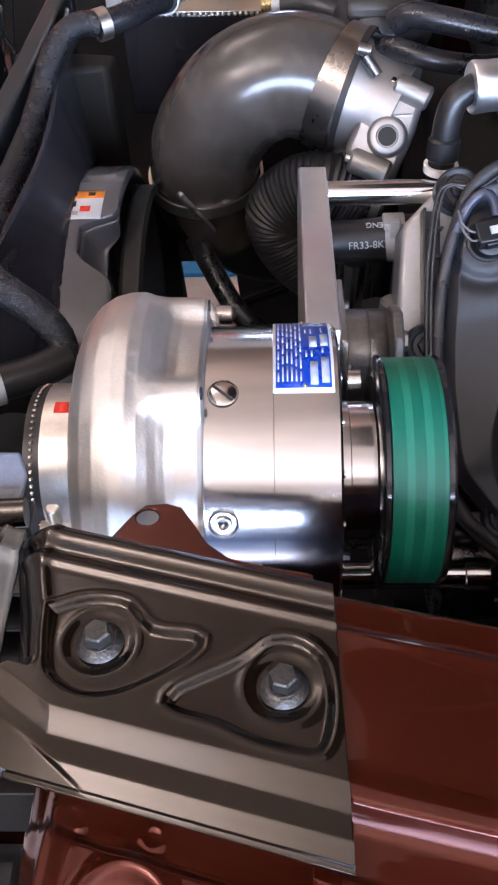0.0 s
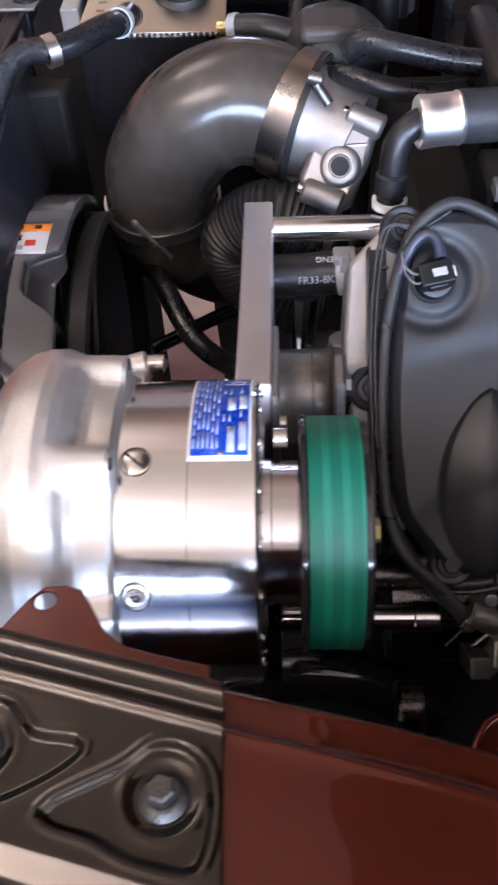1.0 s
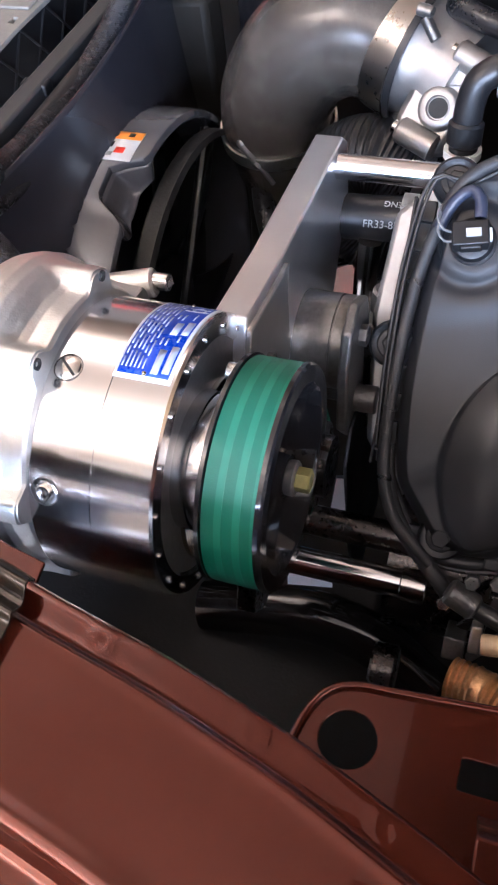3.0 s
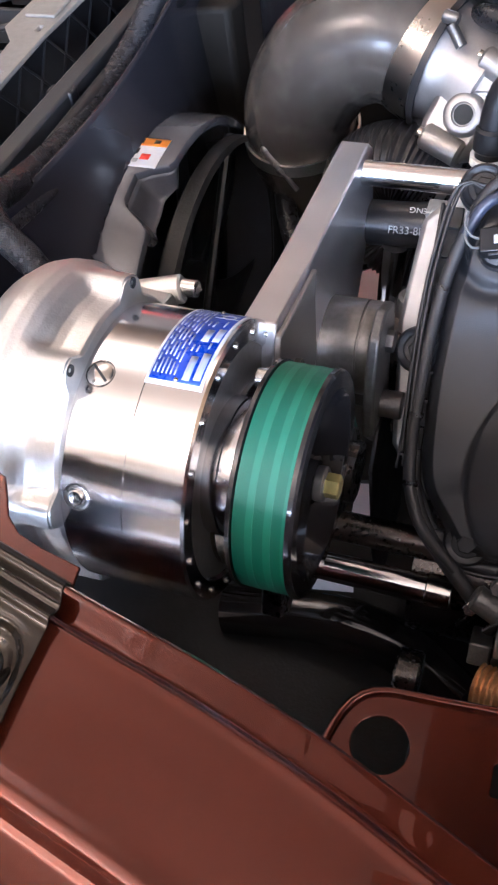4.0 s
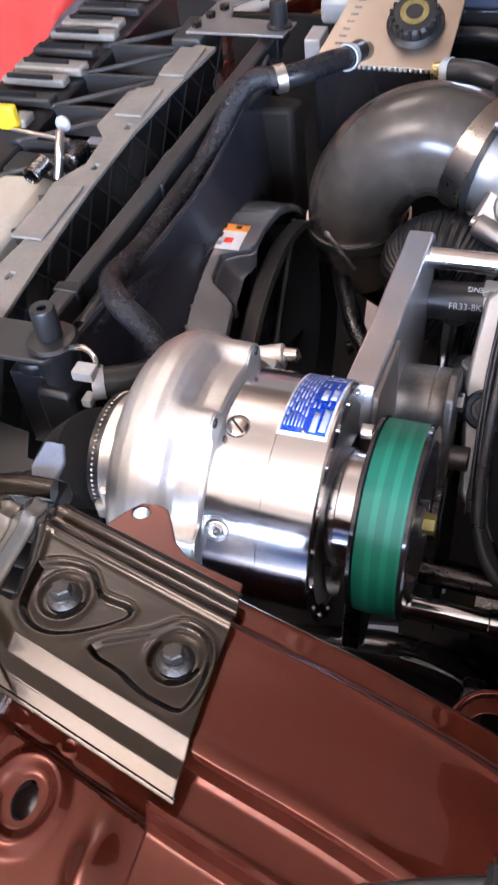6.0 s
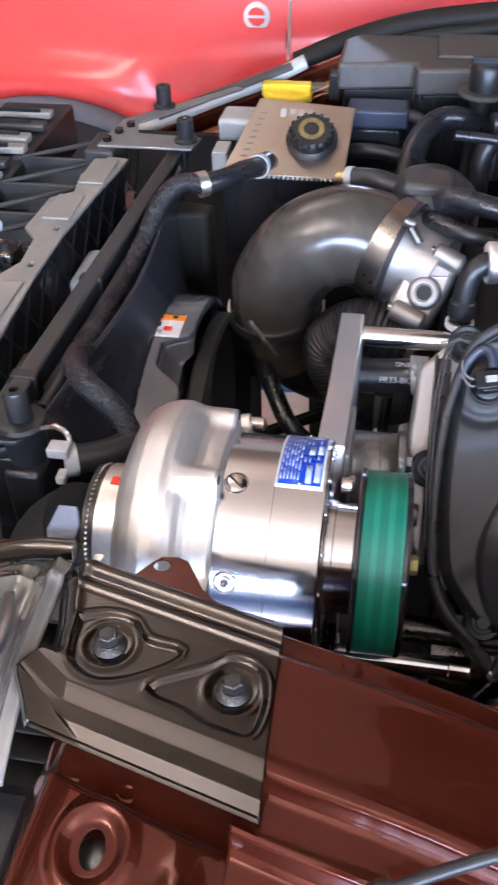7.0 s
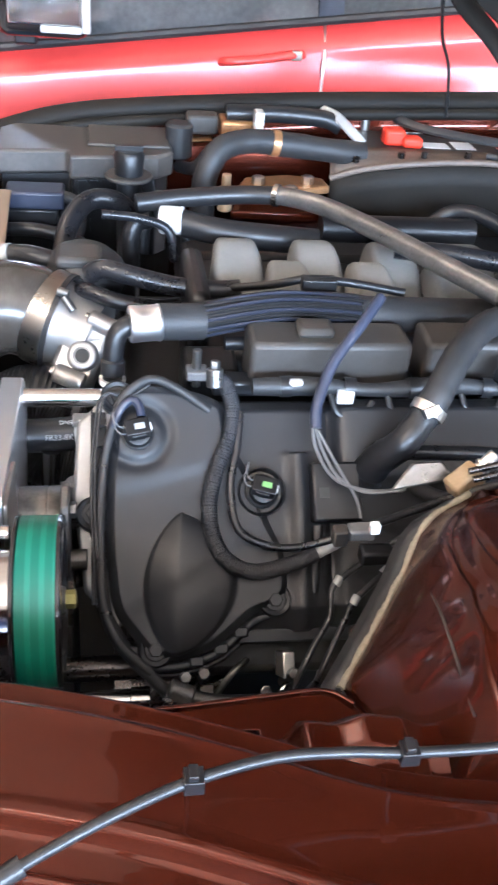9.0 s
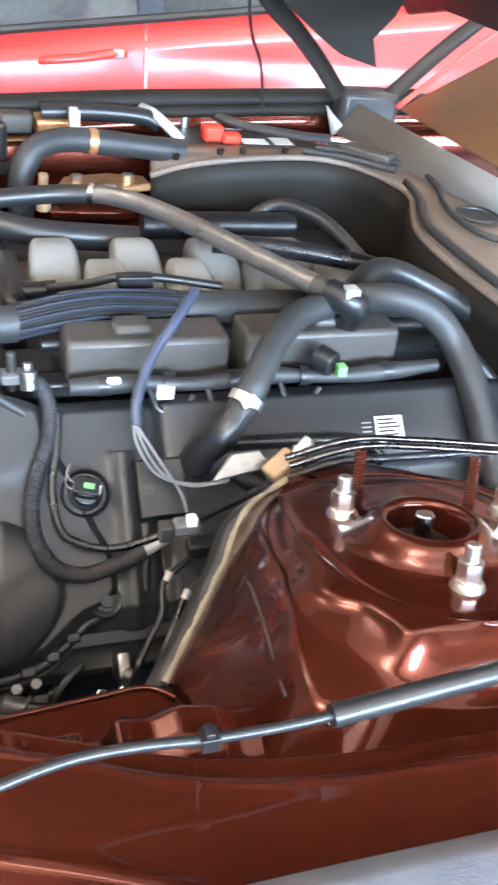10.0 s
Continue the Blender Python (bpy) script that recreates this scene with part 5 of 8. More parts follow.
for x in (0.305, 0.407, 0.509, 0.611):
    runner(x, 0.880, 0.917, 0.0365)
for x in (0.359, 0.461, 0.563, 0.665):
    runner(x, 0.800, 0.922, 0.031)
part("rail_cover", Form().box((0.290, 0.605, 0.862), (0.462, 0.66, 0.922)).box((0.34, 0.618, 0.92), (0.38, 0.65, 0.932)), rail_brown, intake, "dusty fuel rail cover", bevel=0.006)
part("rail_cover", Form().box((0.478, 0.605, 0.862), (0.66, 0.66, 0.924)).box((0.56, 0.618, 0.92), (0.60, 0.65, 0.934)), rail_brown, intake, "dusty fuel rail cover", bevel=0.006)
part("front_lug", Form().box((0.225, 0.63, 0.82), (0.285, 0.69, 0.875)), black_plastic, intake, bevel=0.006)
part("end_cap", Form().box((0.235, 0.72, 0.80), (0.262, 0.86, 0.92)), black_plastic, intake, bevel=0.01)

# ---------------------------------------------------------------- throttle body and silicone elbow
TB0, TBA = Vector((0.080, 0.797, 0.848)), Vector((0.83, -0.38, -0.24)).normalized()
throttle = thing("throttle_body", (0.12, 0.78, 0.78), "bare cast aluminium throttle body clamped to a silicone elbow", "throttle body")
part("barrel", Form().turned([(-0.01, 0.048), (-0.01, 0.0515), (0.016, 0.0515), (0.020, 0.0495), (0.036, 0.0490), (0.060, 0.0490), (0.060, 0.040)], TB0, TBA, 56), alu_dull, throttle)
hub = Vector((0.116, 0.727, 0.836))
part("shaft_boss", Form().turned([(0, 0.020), (0.016, 0.0175), (0.019, 0.0160), (0.020, 0.0140), (0.020, 0.0100), (0.017, 0.0090), (0.017, 0.0)], hub + Vector((0.0033, 0.009, -0.0053)), Vector((-0.12, -0.80, 0.58)), 32), alu_dull, throttle, "round shaft boss")
face = [(0.103, 0.763, 0.879), (0.125, 0.758, 0.876), (0.151, 0.746, 0.865), (0.143, 0.729, 0.843), (0.126, 0.707, 0.812), (0.116, 0.704, 0.807), (0.094, 0.709, 0.811), (0.080, 0.724, 0.828), (0.088, 0.736, 0.843)]
fm = frame_of((0.116, 0.727, 0.836), (1, 0, 0), (-0.1, -0.78, 0.62))
part("near_plate", Form().prism([tuple((fm.inverted() @ Vector(p)).xy) for p in face], (-0.036, 0.001), fm), alu_dull, throttle, "flat cast side plate", bevel=0.006)
# the bore is no opening, a black disc carries its shade
part("boss_hole_shade", Form().turned([(0, 0.0), (0, 0.0080), (0.0012, 0.0082), (0.0012, 0.0)], hub + Vector((-0.12, -0.80, 0.58)).normalized() * 0.0168 + Vector((0.0033, 0.009, -0.0053)), Vector((-0.12, -0.80, 0.58)), 24), dark_void, throttle, "dark bore of the boss")
# two bolt bosses that run along the casting
for pa, pb in (((0.1248, 0.7547, 0.8723), (0.1546, 0.7432, 0.8626)), ((0.0854, 0.7192, 0.8213), (0.1196, 0.7074, 0.8120))):
    a, b = Vector(pa), Vector(pb)
    lug = part("bolt_boss", Form().rod(a, b, 0.0112, edge=0.0025), alu_dull, throttle, "long cast bolt boss")
    part("screw", Form().rod(a - (b - a).normalized() * 0.005, a + (b - a).normalized() * 0.001, 0.0062, edge=0.001), steel, lug)
part("ledge", Form().rod((0.112, 0.738, 0.850), (0.140, 0.7375, 0.852), 0.0022, n=8), alu_dull, throttle)
part("motor", Form().turned([(0, 0.012), (0.002, 0.015), (0.045, 0.016), (0.050, 0.012)], (0.070, 0.757, 0.797), (0.86, -0.2, -0.2), 28).ball((0.077, 0.757, 0.795), 0.0165), alu_dull, throttle, "cast actuator housing")
elbow = thing("silicone_elbow", (-0.04, 0.82, 0.68), "glossy dark grey silicone elbow hose with steel clamps at both ends", "hose")
EL = [(-0.040, 0.828, 0.690), (-0.054, 0.816, 0.735), (-0.050, 0.806, 0.790), (-0.020, 0.803, 0.838), (0.020, 0.805, 0.858), (0.054, 0.803, 0.856), (0.080, 0.797, 0.848)]
part("hose", Form().tube(EL, 0.0555, 56, 0.004), silicone, elbow)
part("throttle_clamp", band(TB0 - TBA * 0.012, TB0 + TBA, 0.0580, 0.024, 0.0010), clamp_steel, elbow, "wide bright steel clamp")
part("strap", band(TB0 + TBA * 0.009, TB0 + TBA * 0.109 + Vector((0.0, 0.010, 0.006)), 0.0588, 0.006, 0.0022), rubber, elbow, "black strap round the clamp")
part("clamp_bolt", Form().rod((0.097, 0.756, 0.898), (0.108, 0.748, 0.884), 0.0048, edge=0.0006).rod((0.090, 0.760, 0.903), (0.103, 0.757, 0.901), 0.0052, edge=0.001), dull_zinc, elbow)
part("lower_clamp", band(Vector((-0.0540, 0.8140, 0.7450)), Vector((-0.0545, 0.8105, 0.770)), 0.0570, 0.013, 0.0024), zinc, elbow, "steel T-bolt clamp")
part("t_bolt", Form().rod((-0.074, 0.759, 0.761), (-0.0615, 0.757, 0.7455), 0.0042, edge=0.0006).rod((-0.064, 0.757, 0.749), (-0.044, 0.755, 0.7235), 0.0024, n=12).hexa((-0.0615, 0.757, 0.7455), (0.026, -0.002, -0.033), 0.0050, 0.006).ball((-0.075, 0.760, 0.763), 0.0052, 12, 8), dull_zinc, elbow, "T-bolt and sleeve")
part("lower_pipe", Form().tube([(-0.042, 0.835, 0.70), (-0.034, 0.842, 0.672), (0.0, 0.85, 0.645), (0.05, 0.85, 0.64), (0.11, 0.84, 0.64)], 0.046, 32), rubber, elbow)

bellows = thing("intake_bellows", (0.0, 0.72, 0.62), "black ribbed rubber intake hose below the elbow", "hose")
part("bellows", Form().tube([(0.095, 0.735, 0.765), (0.065, 0.738, 0.778), (0.040, 0.742, 0.770), (0.024, 0.744, 0.748), (0.036, 0.738, 0.718), (0.064, 0.732, 0.694), (0.11, 0.726, 0.684)], 0.036, 32, 0.0007, ridge=0.0011, pitch=0.0036), rubber, bellows)
part("cuff", Form().rod((0.092, 0.735, 0.766), (0.112, 0.733, 0.758), 0.0385, edge=0.002), rubber_gloss, bellows, "smooth rubber cuff")
part("cuff_clamp", band((0.100, 0.7345, 0.763), (0.12, 0.733, 0.755), 0.0392, 0.008, 0.001), dull_zinc, bellows, "steel band clamp")

# water hose with printed lettering
water = thing("water_hose", (0.1, 0.63, 0.77), "thick black water hose with white lettering and a grey spring clip", "hose")
part("hose", Form().tube([(0.060, 0.640, 0.787), (0.09, 0.638, 0.790), (0.125, 0.636, 0.795), (0.16, 0.632, 0.80)], 0.0185, 28), rubber, water)
wm = frame_of((0.096, 0.6221, 0.8028), (1, -0.03, 0.07), (0, -0.80, 0.60))
text("FR33-8K2", wm @ pose(0.0, -0.005, 0.0003), 0.0085, grey_clip, water)
text("ENG", frame_of((0.101, 0.6317, 0.8100), (-1, 0, -0.05), (0, -0.3, 0.954)) @ pose(0, 0, 0.0006), 0.0075, print_white, water)
part("spring_clip", band((0.113, 0.6368, 0.7932), (0.16, 0.632, 0.80), 0.0187, 0.009, 0.0012), grey_clip, water, "grey spring clip")
part("clip_ear", Form().box((0.108, 0.622, 0.811), (0.126, 0.640, 0.817)).box((0.113, 0.618, 0.806), (0.121, 0.624, 0.822)), grey_clip, water, bevel=0.001)
pump = thing("water_pump", (0.10, 0.62, 0.66), "dark water pump housing with pipes below the water hose", "pump")
part("housing", Form().turned([(0, 0.03), (0, 0.042), (0.02, 0.045), (0.05, 0.038), (0.055, 0.02)], (0.090, 0.60, 0.70), (1, 0.1, 0), 36), engine_grey, pump)
part("neck", Form().rod((0.115, 0.545, 0.715), (0.118, 0.562, 0.775), 0.013, edge=0.001).rod((0.118, 0.555, 0.768), (0.120, 0.560, 0.786), 0.018, edge=0.002), alu_dull, pump)
part("steel_pipe", Form().tube([(0.085, 0.62, 0.78), (0.083, 0.61, 0.74), (0.085, 0.60, 0.69), (0.1, 0.6, 0.64)], 0.010, 16), steel, pump)
part("black_hose", Form().tube([(-0.075, 0.80, 0.70), (-0.050, 0.74, 0.69), (-0.02, 0.70, 0.66), (0.02, 0.69, 0.63), (0.07, 0.66, 0.62)], 0.011, 14), rubber_gloss, pump)
part("bracket", Form().box((0.06, 0.55, 0.655), (0.15, 0.60, 0.675)).box((0.12, 0.50, 0.68), (0.145, 0.53, 0.74)), engine_grey, pump, bevel=0.003)

# PCV elbow, white collar and the ribbed hose bundle over the engine
vent = thing("vent_hose", (0.3, 0.68, 0.86), "black vent hose in a ribbed sleeve with a bright collar", "hose")
part("elbow", Form().tube([(0.1495, 0.628, 0.818), (0.1505, 0.634, 0.86), (0.152, 0.640, 0.897), (0.158, 0.645, 0.914), (0.172, 0.651, 0.920)], 0.0105, 20), black_plastic, vent, "black quick-connect elbow")
part("elbow_ring", Form().rod((0.1505, 0.634, 0.868), (0.1512, 0.637, 0.886), 0.0128, edge=0.002), black_plastic, vent)
part("white_ring", band((0.1503, 0.6335, 0.859), (0.1505, 0.634, 0.868), 0.0108, 0.006, 0.0030), white_plastic, vent, "white locking ring")
part("collar", Form().turned([(0, 0.0185), (0.002, 0.0198), (0.012, 0.0190), (0.028, 0.0190), (0.030, 0.0200), (0.033, 0.0185)], (0.168, 0.6505, 0.919), (0.97, 0.12, 0.02), 32), alu_milled, vent, "crimped bright collar")
part("hose_start", Form().tube([(0.198, 0.655, 0.920), (0.225, 0.660, 0.918), (0.245, 0.664, 0.917)], 0.0195, 24), loom_tape, vent)
core = [(0.240, 0.664, 0.917), (0.29, 0.672, 0.924), (0.34, 0.68, 0.926), (0.40, 0.686, 0.921), (0.43, 0.688, 0.917)]
for i in range(30):
    a = radians(i * 12 - 60)
    off = Vector((0, 0.0172 * math.cos(a), 0.0162 * math.sin(a)))
    part("sleeve_strand", Form().tube([Vector(p) + off * (1.0 + 0.10 * math.sin(i * 2.1 + k)) for k, p in enumerate(core)], 0.0021, 6), strand_blue if i % 3 == 0 else rubber, vent)
part("sleeve_core", Form().tube(core, 0.0155, 16), rubber, vent)
part("foam_sleeve", Form().tube([(0.42, 0.687, 0.917), (0.50, 0.692, 0.914), (0.58, 0.695, 0.912), (0.70, 0.70, 0.91), (0.80, 0.71, 0.90)], 0.0200, 24), loom_tape, vent, "grey foam sleeve")
part("under_pipe", Form().tube([(0.27, 0.66, 0.893), (0.42, 0.668, 0.893), (0.60, 0.675, 0.892), (0.75, 0.68, 0.89)], 0.008, 12), black_plastic, vent)

fuel = thing("fuel_line", (0.2, 0.80, 0.86), "glossy black fuel line bent over the throttle body", "pipe")
part("upper_line", Form().tube([(0.125, 0.80, 0.905), (0.140, 0.795, 0.915), (0.17, 0.785, 0.913), (0.22, 0.775, 0.905), (0.27, 0.770, 0.903), (0.30, 0.770, 0.905)], 0.0115, 18), rubber_gloss, fuel)
part("lower_line", Form().tube([(0.112, 0.795, 0.885), (0.125, 0.780, 0.893), (0.16, 0.765, 0.888), (0.20, 0.765, 0.882), (0.23, 0.775, 0.88)], 0.0095, 16), rubber_gloss, fuel)
part("thin_line", Form().tube([(0.28, 0.77, 0.905), (0.33, 0.74, 0.925), (0.37, 0.725, 0.94), (0.42, 0.72, 0.938), (0.48, 0.715, 0.93)], 0.005, 10), black_plastic, fuel)
part("holder", Form().box((0.36, 0.712, 0.93), (0.40, 0.73, 0.944)), black_plastic, fuel, bevel=0.002)

thermo = thing("thermostat_housing", (0.12, 0.88, 0.84), "dusty black thermostat housing with ribbed sides", "housing")
part("body", Form().turned([(0, 0.030), (0.0, 0.046), (0.02, 0.050), (0.035, 0.044), (0.045, 0.030)], (0.118, 0.870, 0.862), (0.2, -0.1, 1), 28).box((0.09, 0.845, 0.83), (0.16, 0.905, 0.878)), grey_plastic, thermo, bevel=0.003)
part("cap", Form().box((0.085, 0.83, 0.895), (0.14, 0.88, 0.912)), rail_brown, thermo, bevel=0.006)
part("outlet", Form().tube([(0.09, 0.87, 0.885), (0.06, 0.88, 0.89), (0.04, 0.89, 0.888), (0.02, 0.895, 0.885)], 0.014, 16), rubber, thermo, "black outlet hose")
part("outlet_clip", band((0.028, 0.893, 0.886), (0.0, 0.90, 0.88), 0.0145, 0.008, 0.0015), grey_clip, thermo, "grey spring clip")
part("brass_end", Form().rod((0.022, 0.895, 0.886), (0.008, 0.90, 0.884), 0.010, edge=0.001), brass, thermo)

hard = thing("coolant_pipe", (0.4, 0.95, 0.86), "long dull metal pipe bent across the engine between black hoses", "pipe")
part("front_hose", Form().tube([(0.185, 0.985, 0.925), (0.24, 0.995, 0.930), (0.32, 1.0, 0.936), (0.375, 0.989, 0.941)], 0.0125, 24), rubber, hard, "black rubber front hose")
part("pipe", Form().tube([(0.372, 0.990, 0.9412), (0.385, 0.985, 0.942), (0.43, 0.94, 0.946), (0.48, 0.845, 0.951), (0.53, 0.73, 0.956), (0.572, 0.632, 0.961)], 0.0125, 24), pipe_grey, hard)
part("joint", band((0.372, 0.990, 0.9415), (0.40, 0.975, 0.943), 0.0135, 0.007, 0.0015), steel, hard)
part("pipe_end", Form().rod((0.566, 0.646, 0.9605), (0.577, 0.620, 0.961), 0.0134, edge=0.002), rail_brown, hard, "dull tan connector")
part("end_elbow", Form().tube([(0.574, 0.626, 0.961), (0.590, 0.605, 0.960), (0.602, 0.612, 0.945), (0.598, 0.63, 0.92)], 0.017, 16), black_plastic, hard, "black plastic elbow")
part("end_clip", Form().box((0.580, 0.594, 0.966), (0.596, 0.612, 0.978)), grey_clip, hard, bevel=0.002)
part("return_hose", Form().tube([(0.245, 0.973, 0.905), (0.30, 0.955, 0.90), (0.38, 0.95, 0.895), (0.43, 0.95, 0.892)], 0.018, 20), rubber, hard, "black return hose")
part("white_collar", Form().rod((0.218, 0.979, 0.906), (0.248, 0.971, 0.908), 0.0192, edge=0.0015), white_plastic, hard, "white printed collar")
part("collar_elbow", Form().tube([(0.205, 0.982, 0.905), (0.188, 0.985, 0.90), (0.178, 0.98, 0.88), (0.178, 0.975, 0.84)], 0.0125, 14), black_plastic, hard)
part("far_rail", Form().tube([(0.45, 1.02, 0.885), (0.55, 1.02, 0.885), (0.68, 1.02, 0.885)], 0.020, 16), black_plastic, hard)

# rear hoses by the firewall
heater = thing("heater_hose", (0.68, 0.62, 0.75), "thick dusty black heater hose dropping behind the engine", "hose")
part("hose", Form().tube([(0.60, 0.66, 0.935), (0.645, 0.62, 0.957), (0.690, 0.605, 0.945), (0.720, 0.590, 0.915), (0.731, 0.553, 0.885), (0.737, 0.505, 0.838), (0.741, 0.455, 0.789), (0.743, 0.41, 0.745)], 0.0165, 20), loom_tape, heater)
part("upper_hose", Form().tube([(0.615, 0.665, 0.935), (0.66, 0.70, 0.95), (0.70, 0.71, 0.945), (0.76, 0.70, 0.92), (0.84, 0.68, 0.88)], 0.0155, 20), rubber, heater)
part("loom", Form().tube([(0.50, 0.83, 0.935), (0.58, 0.80, 0.94), (0.68, 0.76, 0.935), (0.76, 0.73, 0.92)], 0.012, 14), rubber_gloss, heater)
part("small_hose", Form().tube([(0.72, 0.62, 0.90), (0.76, 0.60, 0.885), (0.80, 0.56, 0.84), (0.83, 0.52, 0.78)], 0.008, 12), rubber, heater)
part("arch_hose", Form().tube([(0.60, 1.05, 0.86), (0.66, 1.05, 0.905), (0.72, 1.0, 0.90), (0.77, 0.92, 0.86)], 0.011, 12), rubber, heater)

# ---------------------------------------------------------------- wiring
def wire(name, pts, r, mat, label, category="cable", **kw):
    return single(name, Form().tube(pts, r, kw.get("n", 10)), mat, label, category)


wire("wiring_loom", [on_cover(*p) for p in ((0.184, -0.020, -0.002), (0.168, -0.006, 0.002), (0.153, 0.010, 0.005), (0.1420, 0.036, 0.006), (0.1378, 0.066, 0.006), (0.1370, 0.100, 0.006), (0.1374, 0.130, 0.007), (0.1390, 0.160, 0.007), (0.1425, 0.187, 0.009), (0.1505, 0.219, 0.012), (0.162, 0.246, 0.014), (0.186, 0.262, 0.015), (0.211, 0.254, 0.014), (0.245, 0.232, 0.008))], 0.0046, loom_tape, "black taped wiring loom along the engine cover")
wire("wiring_loom", [on_cover(*p) for p in ((0.1385, 0.060, -0.008), (0.144, 0.030, -0.006), (0.156, 0.006, -0.004), (0.172, -0.012, -0.004), (0.190, -0.030, -0.006), (0.204, -0.045, -0.012))], 0.0062, loom_tape, "thick black taped loom below the engine cover")
for p in ((0.1420, 0.036, 0.006), (0.1372, 0.085, 0.006), (0.1376, 0.138, 0.007), (0.1405, 0.175, 0.008), (0.1560, 0.233, 0.013)):
    pt, nxt = on_cover(*p), on_cover(p[0] + 0.001, p[1] + 0.012, p[2])
    single("cable_tie", band(pt, nxt, 0.0048, 0.0035, 0.0008), rubber_gloss, "narrow black cable tie round the wiring loom", "cable tie")
for k in range(2):
    o = 0.0032 * k - 0.003
    wire("cable", [(0.132 - o, 0.44, 0.748), (0.129 - o, 0.49, 0.803), (0.131 - o, 0.535, 0.85), (0.140 - o, 0.568, 0.884), on_cover(0.163, 0.247 + o, 0.013), on_cover(0.186, 0.260 + o, 0.013)], 0.0014, rubber, "thin black cable along the cover edge")
wire("wiring_loom", [on_cover(*p) for p in ((0.1500, 0.214, 0.014), (0.158, 0.232, 0.018), (0.168, 0.240, 0.021), (0.175, 0.234, 0.024), (0.177, 0.222, 0.026))], 0.0042, blue_loom, "blue-grey taped loom to the actuator")
sock = thing("braided_cable", (0.28, 0.47, 0.76), "grey braided cable looping over the valve cover", "cable")
part("sleeve", Form().tube([(0.255, 0.574, 0.900), (0.262, 0.570, 0.893), (0.267, 0.558, 0.878), (0.264, 0.538, 0.858), (0.251, 0.516, 0.834), (0.242, 0.492, 0.811), (0.244, 0.469, 0.788), (0.257, 0.451, 0.771), (0.283, 0.442, 0.763), (0.317, 0.445, 0.768), (0.345, 0.451, 0.776)], 0.0080, 18, 0.0013, ridge=0.0003, pitch=0.0032), braid, sock)
part("white_end", Form().rod((0.345, 0.451, 0.776), (0.372, 0.456, 0.789), 0.0055, edge=0.001), grey_clip, sock, "pale connector")
part("top_end", Form().rod((0.250, 0.568, 0.894), (0.2495, 0.574, 0.912), 0.0085, edge=0.001).hexa((0.2495, 0.574, 0.912), (0, 0.2, 1), 0.005, 0.008), dull_zinc, sock)
wire("cable", [(0.275, 0.553, 0.874), (0.270, 0.527, 0.848), (0.263, 0.503, 0.824), (0.266, 0.476, 0.797), (0.280, 0.464, 0.786), (0.312, 0.456, 0.780), (0.352, 0.455, 0.788), (0.396, 0.447, 0.815), (0.430, 0.430, 0.848), (0.465, 0.415, 0.878), (0.51, 0.405, 0.90), (0.56, 0.395, 0.906), (0.7, 0.40, 0.90)], 0.0040, rubber_gloss, "black cable running along the strut tower")
part("cable_tie", Form().box((0.351, 0.340, 0.896), (0.359, 0.347, 0.905)), white_plastic, sock, bevel=0.001)
drop = thing("sensor_lead", (0.4, 0.5, 0.87), "grey sheathed sensor lead hanging across the valve cover", "cable")
part("sheath", Form().tube([(0.425, 0.632, 0.964), (0.400, 0.604, 0.946), (0.369, 0.576, 0.918), (0.350, 0.546, 0.887), (0.348, 0.530, 0.870)], 0.0058, 12), blue_loom, drop, "blue-grey sheath")
for k in range(3):
    o = Vector((0.003 * k - 0.003, 0.002 * k, 0))
    part("strand", Form().tube([Vector((0.348, 0.532, 0.872)) + o, Vector((0.352, 0.516, 0.857)) + o * 1.8, Vector((0.367, 0.494, 0.836)) + o * 1.5, Vector((0.392, 0.483, 0.828)) - o, Vector((0.428, 0.474, 0.836)) - o]
                                      if k < 2 else [Vector((0.350, 0.528, 0.868)), Vector((0.366, 0.503, 0.846)), Vector((0.384, 0.480, 0.822)), Vector((0.388, 0.465, 0.808))], 0.0017, 8), wire_grey, drop, "thin grey wire")
plugs = thing("lead_connector", (0.385, 0.43, 0.80), "cluster of grey and orange lead connectors", "connector")
part("grey_plug", Form().box((0.368, 0.432, 0.806), (0.394, 0.448, 0.819)), wire_grey, plugs, bevel=0.003)
part("orange_plug", Form().box((0.354, 0.432, 0.800), (0.368, 0.446, 0.818)), rail_brown, plugs, bevel=0.002)
part("black_plug", Form().box((0.378, 0.415, 0.790), (0.410, 0.432, 0.806)), black_plastic, plugs, bevel=0.003)
for x, s in ((0.40, -0.01), (0.42, 0.0)):
    wire("brake_pipe", [(x + 0.012, 0.405, 0.815), (x - 0.002, 0.375, 0.79), (x - 0.03, 0.345, 0.765), (x - 0.035, 0.32, 0.72), (x - 0.06, 0.30, 0.64)], 0.0028, dark_steel, "thin dark brake pipe going down beside the tower", "pipe")
for k in range(2):
    wire("brake_pipe", [(0.46, 0.405 + 0.012 * k, 0.90), (0.52, 0.40 + 0.012 * k, 0.918), (0.58, 0.395 + 0.012 * k, 0.916), (0.66, 0.385 + 0.012 * k, 0.91), (0.78, 0.37 + 0.012 * k, 0.90)], 0.0030, dark_steel, "thin dark brake pipe behind the tower", "pipe")
reg = thing("pressure_fitting", (0.45, 0.42, 0.87), "tan pressure fitting with a steel tip beside the tower", "fitting")
part("body", Form().box((-0.016, -0.010, -0.010), (0.016, 0.010, 0.010), pose(0.462, 0.424, 0.884, 0, -30, 20)), tan_plastic, reg, bevel=0.003)
